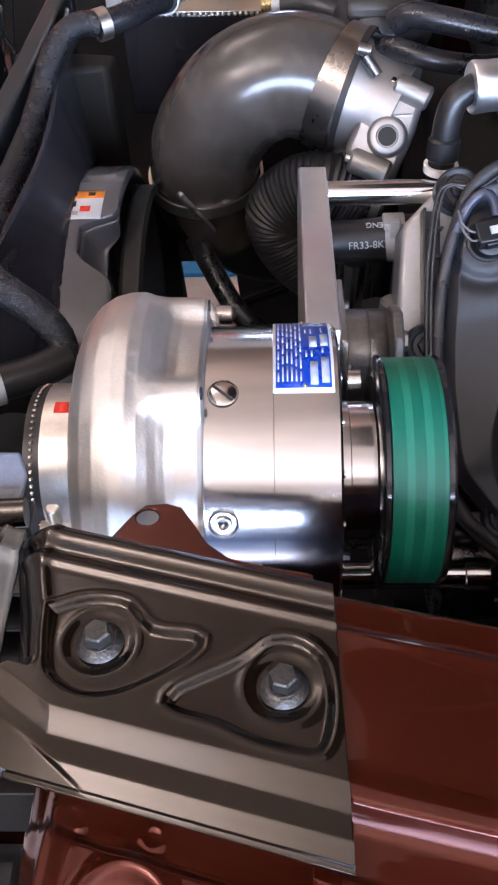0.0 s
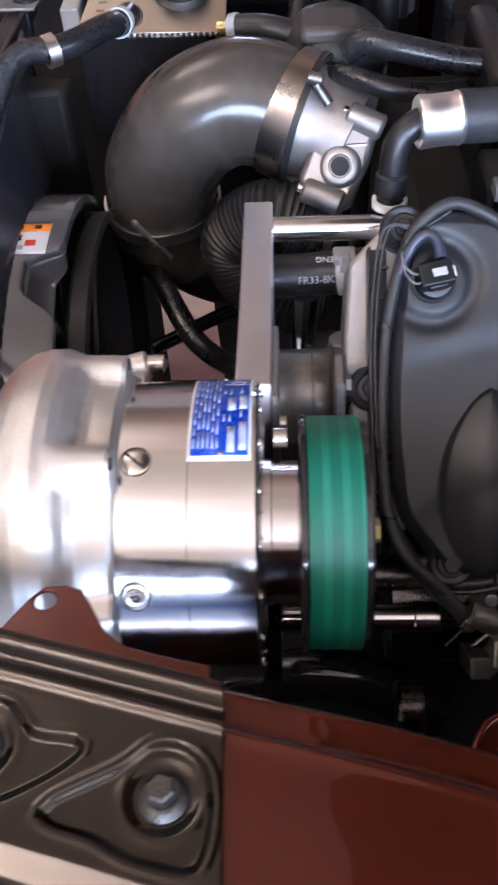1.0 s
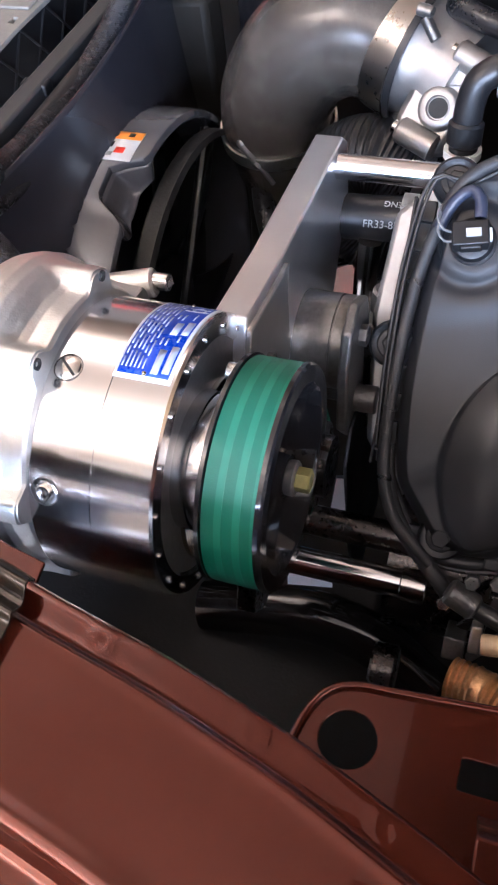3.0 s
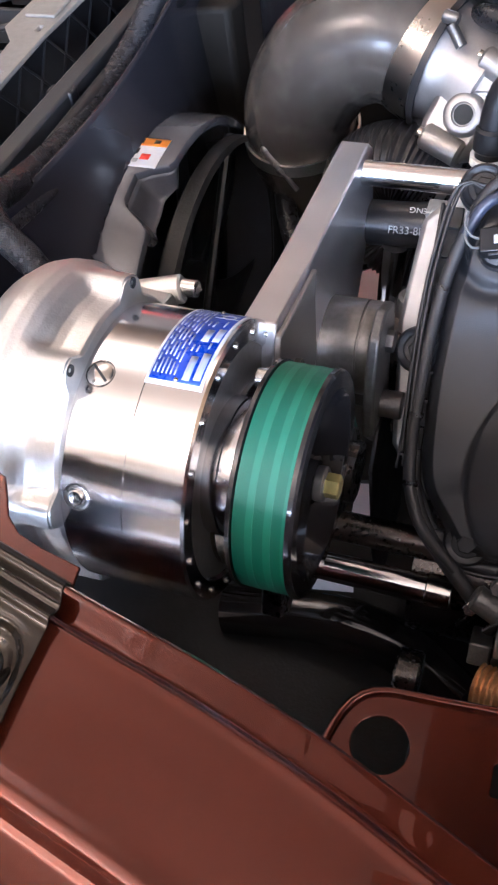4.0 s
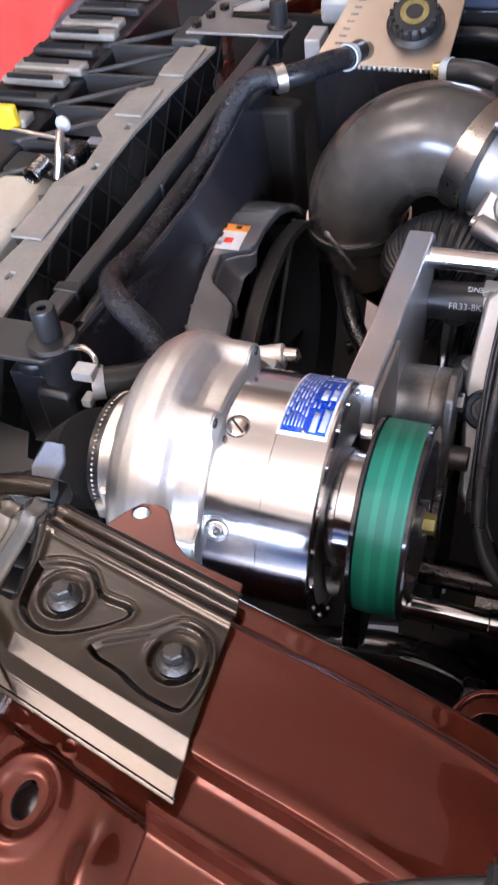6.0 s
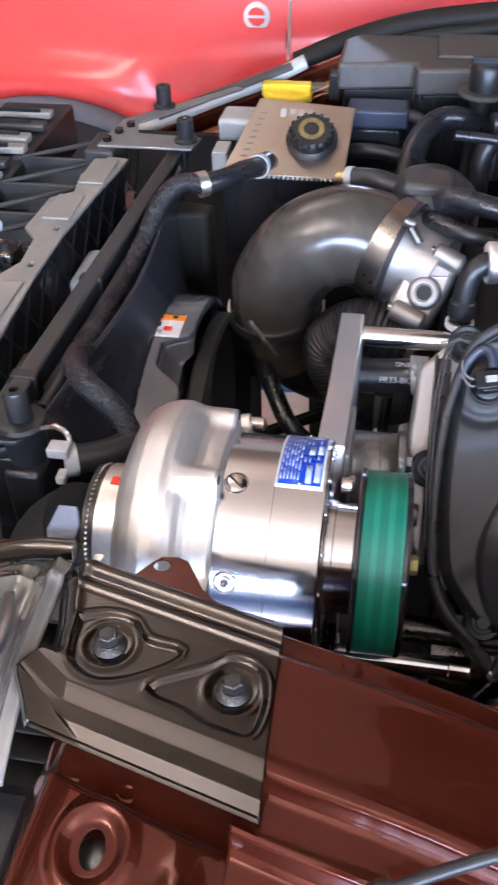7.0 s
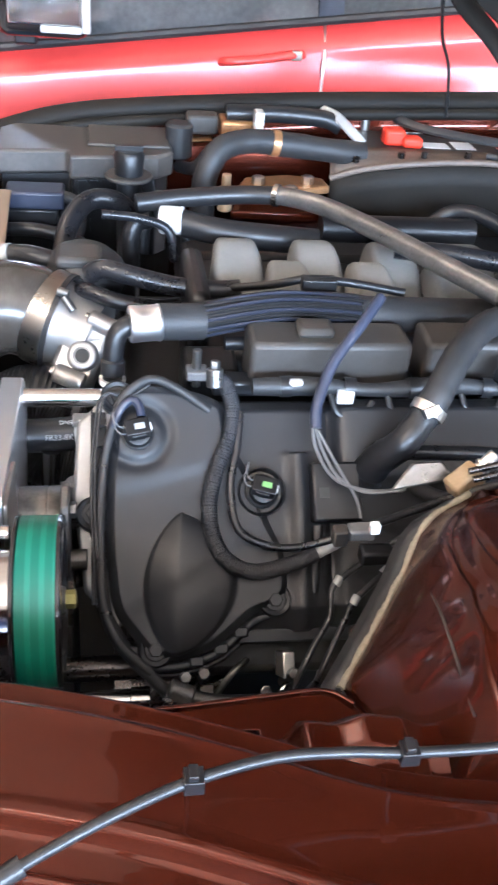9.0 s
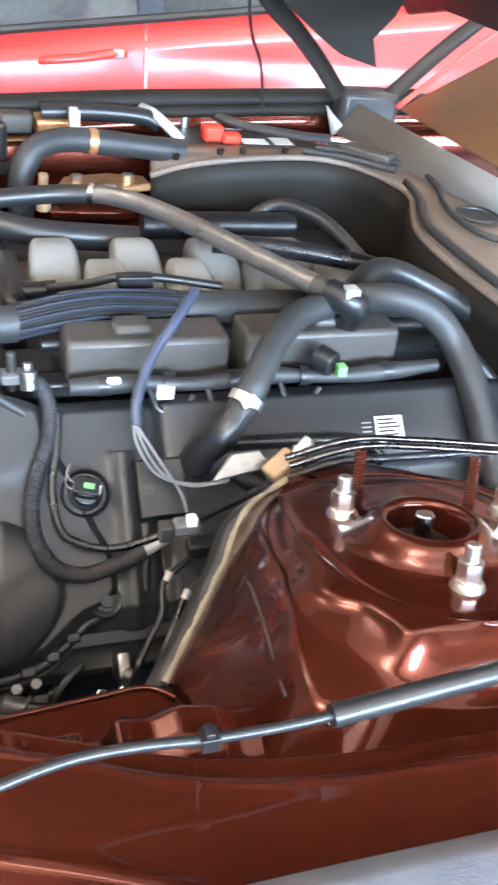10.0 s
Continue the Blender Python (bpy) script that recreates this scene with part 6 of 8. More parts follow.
part("tip", Form().rod((0.472, 0.428, 0.890), (0.490, 0.434, 0.906), 0.0062, edge=0.001).turned([(0, 0.008), (0.003, 0.008)], (0.478, 0.430, 0.895), (0.7, 0.25, 0.6), 16), zinc, reg)
part("shiny_bracket", Form().prism([(-0.03, -0.008), (-0.005, 0.014), (0.022, 0.012), (0.034, -0.008)], (0, 0.006), frame_of((0.428, 0.446, 0.872), (1, 0.1, 0.1), (0, -0.75, 0.66))), dull_zinc, reg, "bright bracket", bevel=0.002)
eloom = thing("engine_loom", (0.45, 0.58, 0.87), "black taped wiring loom under the rail covers", "cable")
LOOM = [(0.29, 0.582, 0.886), (0.36, 0.580, 0.888), (0.42, 0.576, 0.886), (0.50, 0.580, 0.889), (0.58, 0.576, 0.886), (0.70, 0.582, 0.89)]
part("sleeve", Form().tube(LOOM, lambda u: 0.0088 + 0.0016 * math.sin(17 * u), 14), loom_tape, eloom)
for p, q in zip(LOOM, LOOM[1:]):
    part("tape", band(Vector(p).lerp(Vector(q), 0.4), Vector(q), 0.0102, 0.012, 0.0008), rubber, eloom, "wound black tape")
for k in range(3):
    part("branch", Form().tube([Vector(LOOM[k + 1]) + Vector((0.01, -0.004, -0.004)), Vector(LOOM[k + 1]) + Vector((0.018, -0.018, -0.022)), Vector(LOOM[k + 1]) + Vector((0.040, -0.020, -0.026)), Vector(LOOM[k + 1]) + Vector((0.055, -0.010, -0.012))], 0.0035, 8), rubber, eloom, "thin branch wire")
wt = thing("loom_tag", (0.38, 0.57, 0.86), "white tape tag on the engine loom", "tag")
part("tag", Form().box((0.376, 0.566, 0.874), (0.394, 0.574, 0.890)), white_plastic, wt, bevel=0.002)
wt2 = thing("loom_tag", (0.335, 0.58, 0.87), "white tape tag on the engine loom", "tag")
part("tag", Form().box((0.326, 0.572, 0.888), (0.340, 0.580, 0.898)), white_plastic, wt2, bevel=0.002)
valve = thing("purge_valve", (0.245, 0.62, 0.86), "small grey valve with a white clip on the engine front", "valve")
part("stem", Form().rod((0.237, 0.622, 0.862), (0.237, 0.624, 0.905), 0.0048, edge=0.001), dull_zinc, valve)
part("collar", Form().box((0.226, 0.612, 0.873), (0.248, 0.632, 0.884)), wire_grey, valve, bevel=0.002)
part("body", Form().box((0.252, 0.60, 0.862), (0.30, 0.625, 0.880)), black_plastic, valve, bevel=0.004)
low = thing("heat_wrapped_pipe", (0.24, 0.30, 0.62), "copper coloured heat-wrapped pipe low beside the inner fender", "pipe")
part("wrap", Form().tube([(0.215, 0.315, 0.668), (0.235, 0.31, 0.672), (0.262, 0.30, 0.672), (0.31, 0.29, 0.66)], 0.0155, 18, 0.002, ridge=0.0009, pitch=0.004), copper_wrap, low)
part("tan_end", Form().tube([(0.23, 0.335, 0.69), (0.25, 0.335, 0.694), (0.28, 0.33, 0.69)], 0.0075, 12), tan_plastic, low)
conn = thing("loom_connector", (0.21, 0.37, 0.67), "small grey metal connector under the engine cover", "connector")
part("body", Form().rod((0.200, 0.376, 0.680), (0.222, 0.370, 0.672), 0.010, edge=0.002), engine_grey, conn)
part("tail", Form().tube([(0.222, 0.370, 0.672), (0.25, 0.36, 0.675), (0.30, 0.355, 0.68)], 0.007, 12), rubber, conn)
drop = thing("sensor_wires", (0.38, 0.43, 0.75), "two thin black wires with tape bands beside the valve cover", "wire")
for run, tags in (([(0.4300, 0.455, 0.790), (0.4088, 0.4513, 0.7773), (0.3646, 0.4309, 0.7569), (0.3573, 0.4219, 0.7479), (0.3544, 0.4067, 0.7327), (0.3368, 0.3871, 0.7131), (0.3221, 0.371, 0.690), (0.31, 0.37, 0.64)], (1, 2)), ([(0.4531, 0.4689, 0.7949), (0.413, 0.4374, 0.7634), (0.3806, 0.4175, 0.7435), (0.3696, 0.4044, 0.7304), (0.3407, 0.3685, 0.690), (0.33, 0.37, 0.64)], (1, 2))):
    wire = part("wire", Form().tube(run, 0.0032, 10, 0.003), rubber_gloss, drop)
    for k in tags:
        a, b = Vector(run[k]), Vector(run[k + 1])
        part("tape_band", Form().rod(a - (b - a).normalized() * 0.006, a + (b - a).normalized() * 0.004, 0.0042, n=12, edge=0.0008), grey_clip, wire, "pale tape band")
under = thing("lower_engine", (0.2, 0.55, 0.3), "dark lower engine parts and pipes deep in the bay", "engine")
# black sheets added to shut out the pale floor, open only at the holes
part("shade_sheet", Form().box((-0.20, 0.10, 0.47), (0.17, 0.43, 0.50)), dark_void, under)
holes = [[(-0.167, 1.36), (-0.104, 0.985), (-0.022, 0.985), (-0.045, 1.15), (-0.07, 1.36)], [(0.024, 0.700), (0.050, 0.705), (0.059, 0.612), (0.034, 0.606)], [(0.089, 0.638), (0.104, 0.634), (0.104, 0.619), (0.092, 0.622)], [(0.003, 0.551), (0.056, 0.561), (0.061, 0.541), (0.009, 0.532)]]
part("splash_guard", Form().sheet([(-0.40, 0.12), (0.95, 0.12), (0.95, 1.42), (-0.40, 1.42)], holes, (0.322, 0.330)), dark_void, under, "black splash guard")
part("sheet_foot", Form().box((-0.38, 0.13, 0.0), (-0.34, 0.17, 0.325)).box((0.90, 0.13, 0.0), (0.94, 0.17, 0.325)).box((-0.38, 1.36, 0.0), (-0.34, 1.40, 0.325)).box((0.90, 1.36, 0.0), (0.94, 1.40, 0.325)), dark_void, under)
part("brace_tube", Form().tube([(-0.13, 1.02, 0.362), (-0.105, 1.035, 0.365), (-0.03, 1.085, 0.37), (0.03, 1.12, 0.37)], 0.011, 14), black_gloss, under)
# another added black sheet, towards the rear
part("rear_shade_sheet", Form().box((0.13, 0.10, 0.45), (0.85, 0.47, 0.48)), dark_void, under)
part("compressor", Form().turned([(0, 0.03), (0, 0.055), (0.08, 0.055), (0.085, 0.03)], (0.15, 0.44, 0.60), (1, 0, 0), 32), dark_steel, under)
part("cross_tube", Form().tube([(-0.02, 0.40, 0.505), (0.05, 0.405, 0.520), (0.10, 0.405, 0.525), (0.15, 0.40, 0.51), (0.20, 0.38, 0.49)], 0.024, 20), black_gloss, under)
part("steel_cap", Form().rod((0.152, 0.345, 0.585), (0.172, 0.345, 0.585), 0.022, edge=0.002), dark_steel, under)
# ---------------------------------------------------------------- radiator and front end
bolster = thing("radiator_support", (-0.31, 0.7, 0.60), "dusty black moulded radiator support beam with a ribbed rear face", "radiator support")
top = [(-0.270, 0.36), (-0.286, 0.539), (-0.294, 0.664), (-0.295, 0.771), (-0.288, 0.88), (-0.277, 0.985), (-0.305, 0.99), (-0.325, 0.93), (-0.318, 0.88), (-0.342, 0.86), (-0.345, 0.78), (-0.325, 0.755), (-0.320, 0.70), (-0.338, 0.66), (-0.332, 0.60), (-0.318, 0.56), (-0.325, 0.50), (-0.31, 0.36)]
part("top_flange", Form().sheet(top, [circle(-0.315, 0.60, 0.008, 16, 0.012), circle(-0.318, 0.845, 0.007, 16, 0.011), circle(-0.303, 0.93, 0.006, 12, 0.008), rounded(-0.309, 0.690, -0.303, 0.702, 0.001, 2), rounded(-0.309, 0.775, -0.303, 0.787, 0.001, 2), rounded(-0.305, 0.50, -0.299, 0.512, 0.001, 2)], (0.855, 0.860)), bolster_top, bolster, "dusty pale top flange", bevel=0.001)
for ya, yb in ((0.56, 0.655), (0.80, 0.865), (0.90, 0.975)):
    part("top_pad", Form().box((-0.332 + (0.012 if yb > 0.9 else 0), ya, 0.8602), (-0.298 + (0.012 if yb > 0.95 else 0), yb, 0.8635)), bolster_top, bolster, bevel=0.0015)
part("rear_face", Form().prism([(-0.290, 0.36), (-0.302, 0.56), (-0.306, 0.70), (-0.300, 0.88), (-0.288, 0.985), (-0.296, 0.985), (-0.312, 0.70), (-0.30, 0.36)], (0.70, 0.8545)), black_plastic, bolster)
for i in range(13):
    y0 = 0.38 + i * 0.05
    xf = lambda y: -0.287 - 0.02 * math.sin(max(0.0, min(1.0, (y - 0.36) / 0.66)) * math.pi) * 0.8
    part("rib", Form().rod((xf(y0), y0, 0.852), (xf(y0 + 0.10), y0 + 0.10, 0.73), 0.0016, n=6), black_plastic, bolster)
    part("rib", Form().rod((xf(y0 + 0.10), y0 + 0.10, 0.852), (xf(y0), y0, 0.73), 0.0016, n=6), black_plastic, bolster)
    part("rib_boss", Form().ball((xf(y0 + 0.05), y0 + 0.05, 0.791), 0.004, 10, 6), black_plastic, bolster)
# open frame towards the bumper
for i in range(6):
    y0 = 0.60 + i * 0.085
    part("cross_web", Form().box((-0.46, y0, 0.80), (-0.325, y0 + 0.006, 0.838)), grey_plastic, bolster, bevel=0.001)
    part("brace", Form().rod((-0.45, y0, 0.836), (-0.34, y0 + 0.08, 0.836), 0.0035, n=8), grey_plastic, bolster)
for i in range(9):
    y0 = 0.80 + i * 0.045
    part("slat", Form().box((-0.545, y0 + 0.006 * (i % 3), 0.835), (-0.455 + 0.008 * (i % 2), y0 + 0.026 + 0.003 * (i % 3), 0.846)), grey_plastic if i % 3 == 1 else bolster_top, bolster, "dusty slat", bevel=0.003)
    part("slat_rib", Form().box((-0.535, y0 + 0.012, 0.846), (-0.47, y0 + 0.016, 0.851)), black_plastic, bolster)
part("front_beam", Form().box((-0.56, 0.30, 0.76), (-0.445, 1.25, 0.833)), black_plastic, bolster, bevel=0.004)
part("cream_duct", Form().box((-0.43, 0.52, 0.80), (-0.36, 0.70, 0.842)), cream_plastic, bolster, "cream coloured moulded duct", bevel=0.010)
part("web_plate", Form().box((-0.44, 0.715, 0.79), (-0.335, 0.755, 0.835)), grey_plastic, bolster, bevel=0.003)
latch = thing("hood_latch", (-0.36, 0.70, 0.84), "greasy hood latch with a coil spring and a yellow lever", "latch")
part("spring", Form().tube([(-0.372 + 0.0085 * math.cos(i * 0.9), 0.672 + i * 0.00045, 0.856 + 0.0085 * math.sin(i * 0.9)) for i in range(70)], 0.0016, 6, 0.004), dark_steel, latch, "coil spring")
part("hook", Form().tube([(-0.352, 0.690, 0.845), (-0.350, 0.705, 0.872), (-0.356, 0.722, 0.880), (-0.364, 0.732, 0.868)], 0.005, 10), zinc, latch)
part("knob", Form().ball((-0.360, 0.738, 0.882), (0.009, 0.006, 0.009), 14, 10), grey_clip, latch)
part("rod", Form().rod((-0.43, 0.742, 0.868), (-0.35, 0.728, 0.868), 0.0025, n=8), zinc, latch)
part("body", Form().box((-0.352, 0.700, 0.842), (-0.330, 0.735, 0.868)), dark_steel, latch, bevel=0.004)
part("lever", Form().box((-0.452, 0.748, 0.862), (-0.428, 0.760, 0.890)), yellow_plastic, latch, "yellow plastic lever", bevel=0.003)

seal = thing("foam_seal", (-0.23, 0.75, 0.80), "dark grey foam sealing bar along the radiator", "seal")
part("bar", Form().prism([(-0.010, -0.012), (0.010, -0.012), (0.010, 0.012), (-0.010, 0.012)], (0, 0.62), frame_of((-0.246, 0.452, 0.843), (1, -0.04, 0), (0.045, 1, 0.01))), grey_plastic, seal, bevel=0.003)
for y in (0.50, 0.68, 0.86, 1.02):
    part("seal_clip", Form().box((-0.259 + 0.045 * (y - 0.452), y, 0.829), (-0.233 + 0.045 * (y - 0.452), y + 0.014, 0.8565)), black_plastic, seal, "black clip over the foam", bevel=0.002)
radiator = thing("radiator", (-0.24, 0.7, 0.45), "dark radiator core behind the foam seal", "radiator")
part("core", Form().box((-0.262, 0.42, 0.329), (-0.222, 1.05, 0.812)), dark_void, radiator)
part("end_tank", Form().box((-0.262, 0.415, 0.45), (-0.215, 0.455, 0.832)).rod((-0.24, 0.43, 0.83), (-0.24, 0.43, 0.845), 0.018, edge=0.003), black_plastic, radiator, "black plastic end tank", bevel=0.008)
part("rail_tube", Form().tube([(-0.214, 0.47, 0.842), (-0.208, 0.62, 0.848), (-0.20, 0.80, 0.852), (-0.195, 0.93, 0.85)], 0.009, 16), black_plastic, radiator, "black top tube")
bottle = thing("white_bottle", (-0.285, 0.80, 0.70), "white plastic bottle with a tan label behind the radiator support", "bottle")
part("bottle", Form().box((-0.298, 0.762, 0.60), (-0.270, 0.850, 0.800)), white_plastic, bottle, bevel=0.008)
part("label", Form().box((-0.2705, 0.757, 0.62), (-0.2685, 0.840, 0.780)).box((-0.296, 0.7605, 0.62), (-0.2685, 0.7625, 0.785)), tan_label, bottle, "tan label")
single("air_guide", Form().box((-0.300, 0.530, 0.66), (-0.272, 0.625, 0.800)), cream_plastic, "pale moulded air guide behind the radiator support", "air guide", bevel=0.010)

shroud = thing("fan_shroud", (-0.18, 0.68, 0.42), "black moulded radiator fan shroud with a round barrel", "fan shroud")
FY, FZ, FR = 0.668, 0.618, 0.200


def shroud_place(u, v):
    y, z = 0.42 + 0.54 * u, 0.45 + 0.415 * v
    r = math.hypot(y - FY, z - FZ)
    x = -0.205 + 0.036 * math.exp(-max(0.0, r - FR) / 0.055) + 0.010 * math.sin(3.0 * u)
    if r < FR - 0.004:
        x = -0.178
    return (x, y, z)


part("panel", Form().grid(90, 80, shroud_place), shroud_plastic, shroud, thick=0.003)
part("outer_ring", Form().turned([(0, FR - 0.018), (0.004, FR - 0.013), (0.018, FR - 0.013), (0.021, FR - 0.018)], (-0.120, FY + 0.02, FZ - 0.018), (1, 0, 0), 90, closed=True), dark_void, shroud)


def barrel_at(x, a, lift):
    return Vector((x, FY - (FR + lift) * math.sin(radians(a)), FZ + (FR + lift) * math.cos(radians(a))))


def barrel_edge(a):
    """Where the barrel's rim ends, with the scooped notch near its top."""
    return -0.118 - 0.030 * smooth((a - 5) / 5) * smooth((27 - a) / 9)


def barrel_place(u, v):
    a = 360 * u
    a = a - 360 if a > 180 else a
    e = barrel_edge(a)
    x, lift = ((-0.176, -0.004), (-0.176, 0.0), (e - 0.004, 0.0), (e - 0.0012, -0.001), (e, -0.003), (e, -0.008), (e - 0.003, -0.010), (-0.176, -0.010), (-0.176, -0.004))[round(v * 8)]
    return barrel_at(x, a, lift)


barrel = part("barrel", Form().grid(180, 9, barrel_place, True), barrel_plastic, shroud, "smooth dark fan barrel with a scooped notch")
part("notch_web", Form().grid(10, 30, lambda u, v: barrel_at(barrel_edge(3 + 26 * v) + 0.62 * (-0.119 - barrel_edge(3 + 26 * v)) * u, 3 + 26 * v, -0.008 - 0.030 * math.sin(0.5 * math.pi * u) * math.sin(math.pi * v) ** 0.5)), barrel_plastic, barrel, thick=0.002)
sticker = part("sticker", Form().grid(2, 14, lambda u, v: barrel_at(-0.170 + 0.038 * u, -3.5 + 11.5 * v, 0.0006)), print_white, barrel, "white and orange warning sticker", thick=0.0002)
part("orange_band", Form().grid(2, 6, lambda u, v: barrel_at(-0.170 + 0.038 * u, -3.5 + 3.4 * v, 0.0009)), orange_print, sticker, thick=0.0001)
for xa, xb, aa, ab, m in ((-0.162, -0.156, -2.8, -1.0, black_plastic), (-0.146, -0.140, -2.8, -1.2, black_plastic), (-0.165, -0.155, 1.2, 3.4, black_plastic), (-0.151, -0.142, 3.2, 5.4, red_plastic), (-0.165, -0.152, 5.2, 6.6, grey_clip)):
    part("symbol", Form().grid(2, 4, lambda u, v: barrel_at(xa + (xb - xa) * u, aa + (ab - aa) * v, 0.0012)), m, sticker, thick=0.0001)
for i in range(7):
    a = radians(i * 360 / 7 + 10)
    d, t = Vector((0, math.cos(a), math.sin(a))), Vector((0, -math.sin(a), math.cos(a)))
    c = Vector((-0.150, FY, FZ))
    part("fan_blade", Form().grid(10, 6, lambda u, v: c + d * (0.05 + 0.132 * u) + t * (0.07 * (v - 0.5) + 0.03 * u * u) + Vector((0.018 * (v - 0.5), 0, 0))), black_plastic, shroud, "black fan blade", thick=0.0025)
part("fan_hub", Form().turned([(0, 0.055), (0.02, 0.055), (0.028, 0.045), (0.03, 0.0)], (-0.160, FY, FZ), (1, 0, 0), 40), black_plastic, shroud)
part("fan_stay", Form().rod((-0.126, FY, FZ), (-0.124, FY + 0.12, FZ + 0.14), 0.005, n=8).rod((-0.126, FY, FZ), (-0.124, FY - 0.14, FZ + 0.12), 0.005, n=8), black_plastic, shroud)
part("side_strip", Form().prism([(-0.205, 0.900), (-0.158, 0.906), (-0.150, 0.935), (-0.205, 0.945)], (0.45, 0.826)), dusty_dark, shroud, "dusty brown side strip", bevel=0.006)

braided = thing("coolant_hose", (-0.17, 0.62, 0.82), "braided black coolant hose looping along the radiator to a rubber end", "hose")
part("braided_sleeve", Form().tube([(-0.142, 0.828, 0.901), (-0.160, 0.826, 0.903), (-0.176, 0.818, 0.897), (-0.188, 0.800, 0.882), (-0.196, 0.765, 0.862), (-0.202, 0.71, 0.848), (-0.204, 0.64, 0.846), (-0.200, 0.575, 0.856), (-0.195, 0.525, 0.870), (-0.187, 0.492, 0.882), (-0.174, 0.471, 0.884), (-0.160, 0.460, 0.880), (-0.143, 0.455, 0.867), (-0.130, 0.448, 0.852), (-0.126, 0.436, 0.842)], 0.0110, 22), braid_fine, braided)
part("second_sleeve", Form().tube([(-0.194, 0.790, 0.874), (-0.190, 0.76, 0.852), (-0.186, 0.72, 0.838), (-0.186, 0.64, 0.832), (-0.186, 0.57, 0.842), (-0.192, 0.50, 0.850), (-0.205, 0.45, 0.85), (-0.225, 0.42, 0.84)], 0.0065, 14), braid_fine, braided)
part("rubber_end", Form().tube([(-0.125, 0.438, 0.842), (-0.142, 0.422, 0.843), (-0.168, 0.406, 0.846)], 0.0125, 18), rubber, braided)
part("end_clip", band((-0.163, 0.409, 0.8455), (-0.19, 0.395, 0.848), 0.0128, 0.010, 0.0015), grey_clip, braided, "grey spring clip")
part("clip_tab", Form().box((-0.182, 0.394, 0.857), (-0.164, 0.408, 0.866)).box((-0.176, 0.388, 0.834), (-0.168, 0.400, 0.842)), grey_clip, braided, bevel=0.001)
part("upper_pipe", Form().tube([(-0.140, 0.829, 0.901), (-0.118, 0.845, 0.902), (-0.100, 0.872, 0.901), (-0.088, 0.905, 0.892), (-0.084, 0.94, 0.885)], 0.0118, 20), rubber_gloss, braided, "glossy black rubber pipe")
part("upper_clamp", band((-0.146, 0.8265, 0.9005), (-0.118, 0.845, 0.902), 0.0125, 0.011, 0.002), zinc, braided, "bright crimp clamp")
part("tank_clamp", band((-0.089, 0.90, 0.8935), (-0.084, 0.94, 0.885), 0.0125, 0.010, 0.0018), grey_clip, braided)

isolator = thing("rubber_mount", (-0.21, 0.42, 0.80), "black rubber radiator mount with a flanged top pin", "mount")
part("pin", Form().turned([(0, 0.0105), (0.026, 0.0105), (0.028, 0.0095), (0.028, 0.0042), (0.014, 0.0040), (0.014, 0.0)], (-0.213, 0.424, 0.874), (0, 0, 1), 28), rubber, isolator)
part("flange", Form().turned([(0, 0.020), (0.003, 0.0225), (0.006, 0.0200), (0.007, 0.014)], (-0.213, 0.424, 0.866), (0, 0, 1), 36), rubber, isolator)
part("body", Form().turned([(0, 0.016), (0.012, 0.018), (0.036, 0.019), (0.040, 0.014)], (-0.213, 0.424, 0.828), (0, 0, 1), 32), rubber, isolator)
part("bracket", Form().prism(rounded(-0.34, 0.400, -0.205, 0.445, 0.01), (0.861, 0.8655)), grey_plastic, isolator, "flat grey bracket", bevel=0.001)
part("wire_loop", Form().tube([(-0.194, 0.418, 0.868), (-0.178, 0.415, 0.874), (-0.168, 0.412, 0.868), (-0.167, 0.408, 0.852)], 0.0028, 8), steel, isolator)
part("foot", Form().box((-0.230, 0.40, 0.72), (-0.195, 0.44, 0.83)), black_plastic, isolator, bevel=0.005)
for i in range(6):
    part("fin", Form().box((-0.28 + 0.004 * i, 0.28, 0.76 - 0.016 * i), (-0.10, 0.40, 0.764 - 0.016 * i), pose(0, 0, 0)), black_plastic, isolator)
duct = thing("intake_duct", (-0.17, 0.34, 0.60), "black moulded duct in front of the supercharger inlet", "duct")
part("duct", Form().tube([(-0.135, 0.344, 0.832), (-0.165, 0.350, 0.800), (-0.19, 0.36, 0.74), (-0.20, 0.37, 0.66)], 0.040, 28), dark_void, duct)
for i in range(7):
    z = 0.806 - 0.019 * i
    w = 0.006 * math.sin(2.1 * i)
    fin = [(-0.315, 0.405 + w), (-0.275, 0.400 + w), (-0.262, 0.378 + w), (-0.225, 0.372 - w), (-0.212, 0.346 + w), (-0.172, 0.340), (-0.158, 0.318 + w), (-0.125, 0.312), (-0.120, 0.270), (-0.315, 0.270)]
    part("fin", Form().prism([(a, b - 0.012 * i) for a, b in fin], (z, z + 0.0035)), black_plastic, duct, "thin black moulded fin", bevel=0.0008)
part("ledge", Form().box((-0.30, 0.235, 0.835), (-0.19, 0.275, 0.855)), black_plastic, duct, bevel=0.006)
part("ribbed_tube", Form().tube([(-0.150, 0.262, 0.886), (-0.133, 0.262, 0.892), (-0.112, 0.258, 0.89)], 0.010, 14, 0.0015, ridge=0.0012, pitch=0.004), rubber, duct)

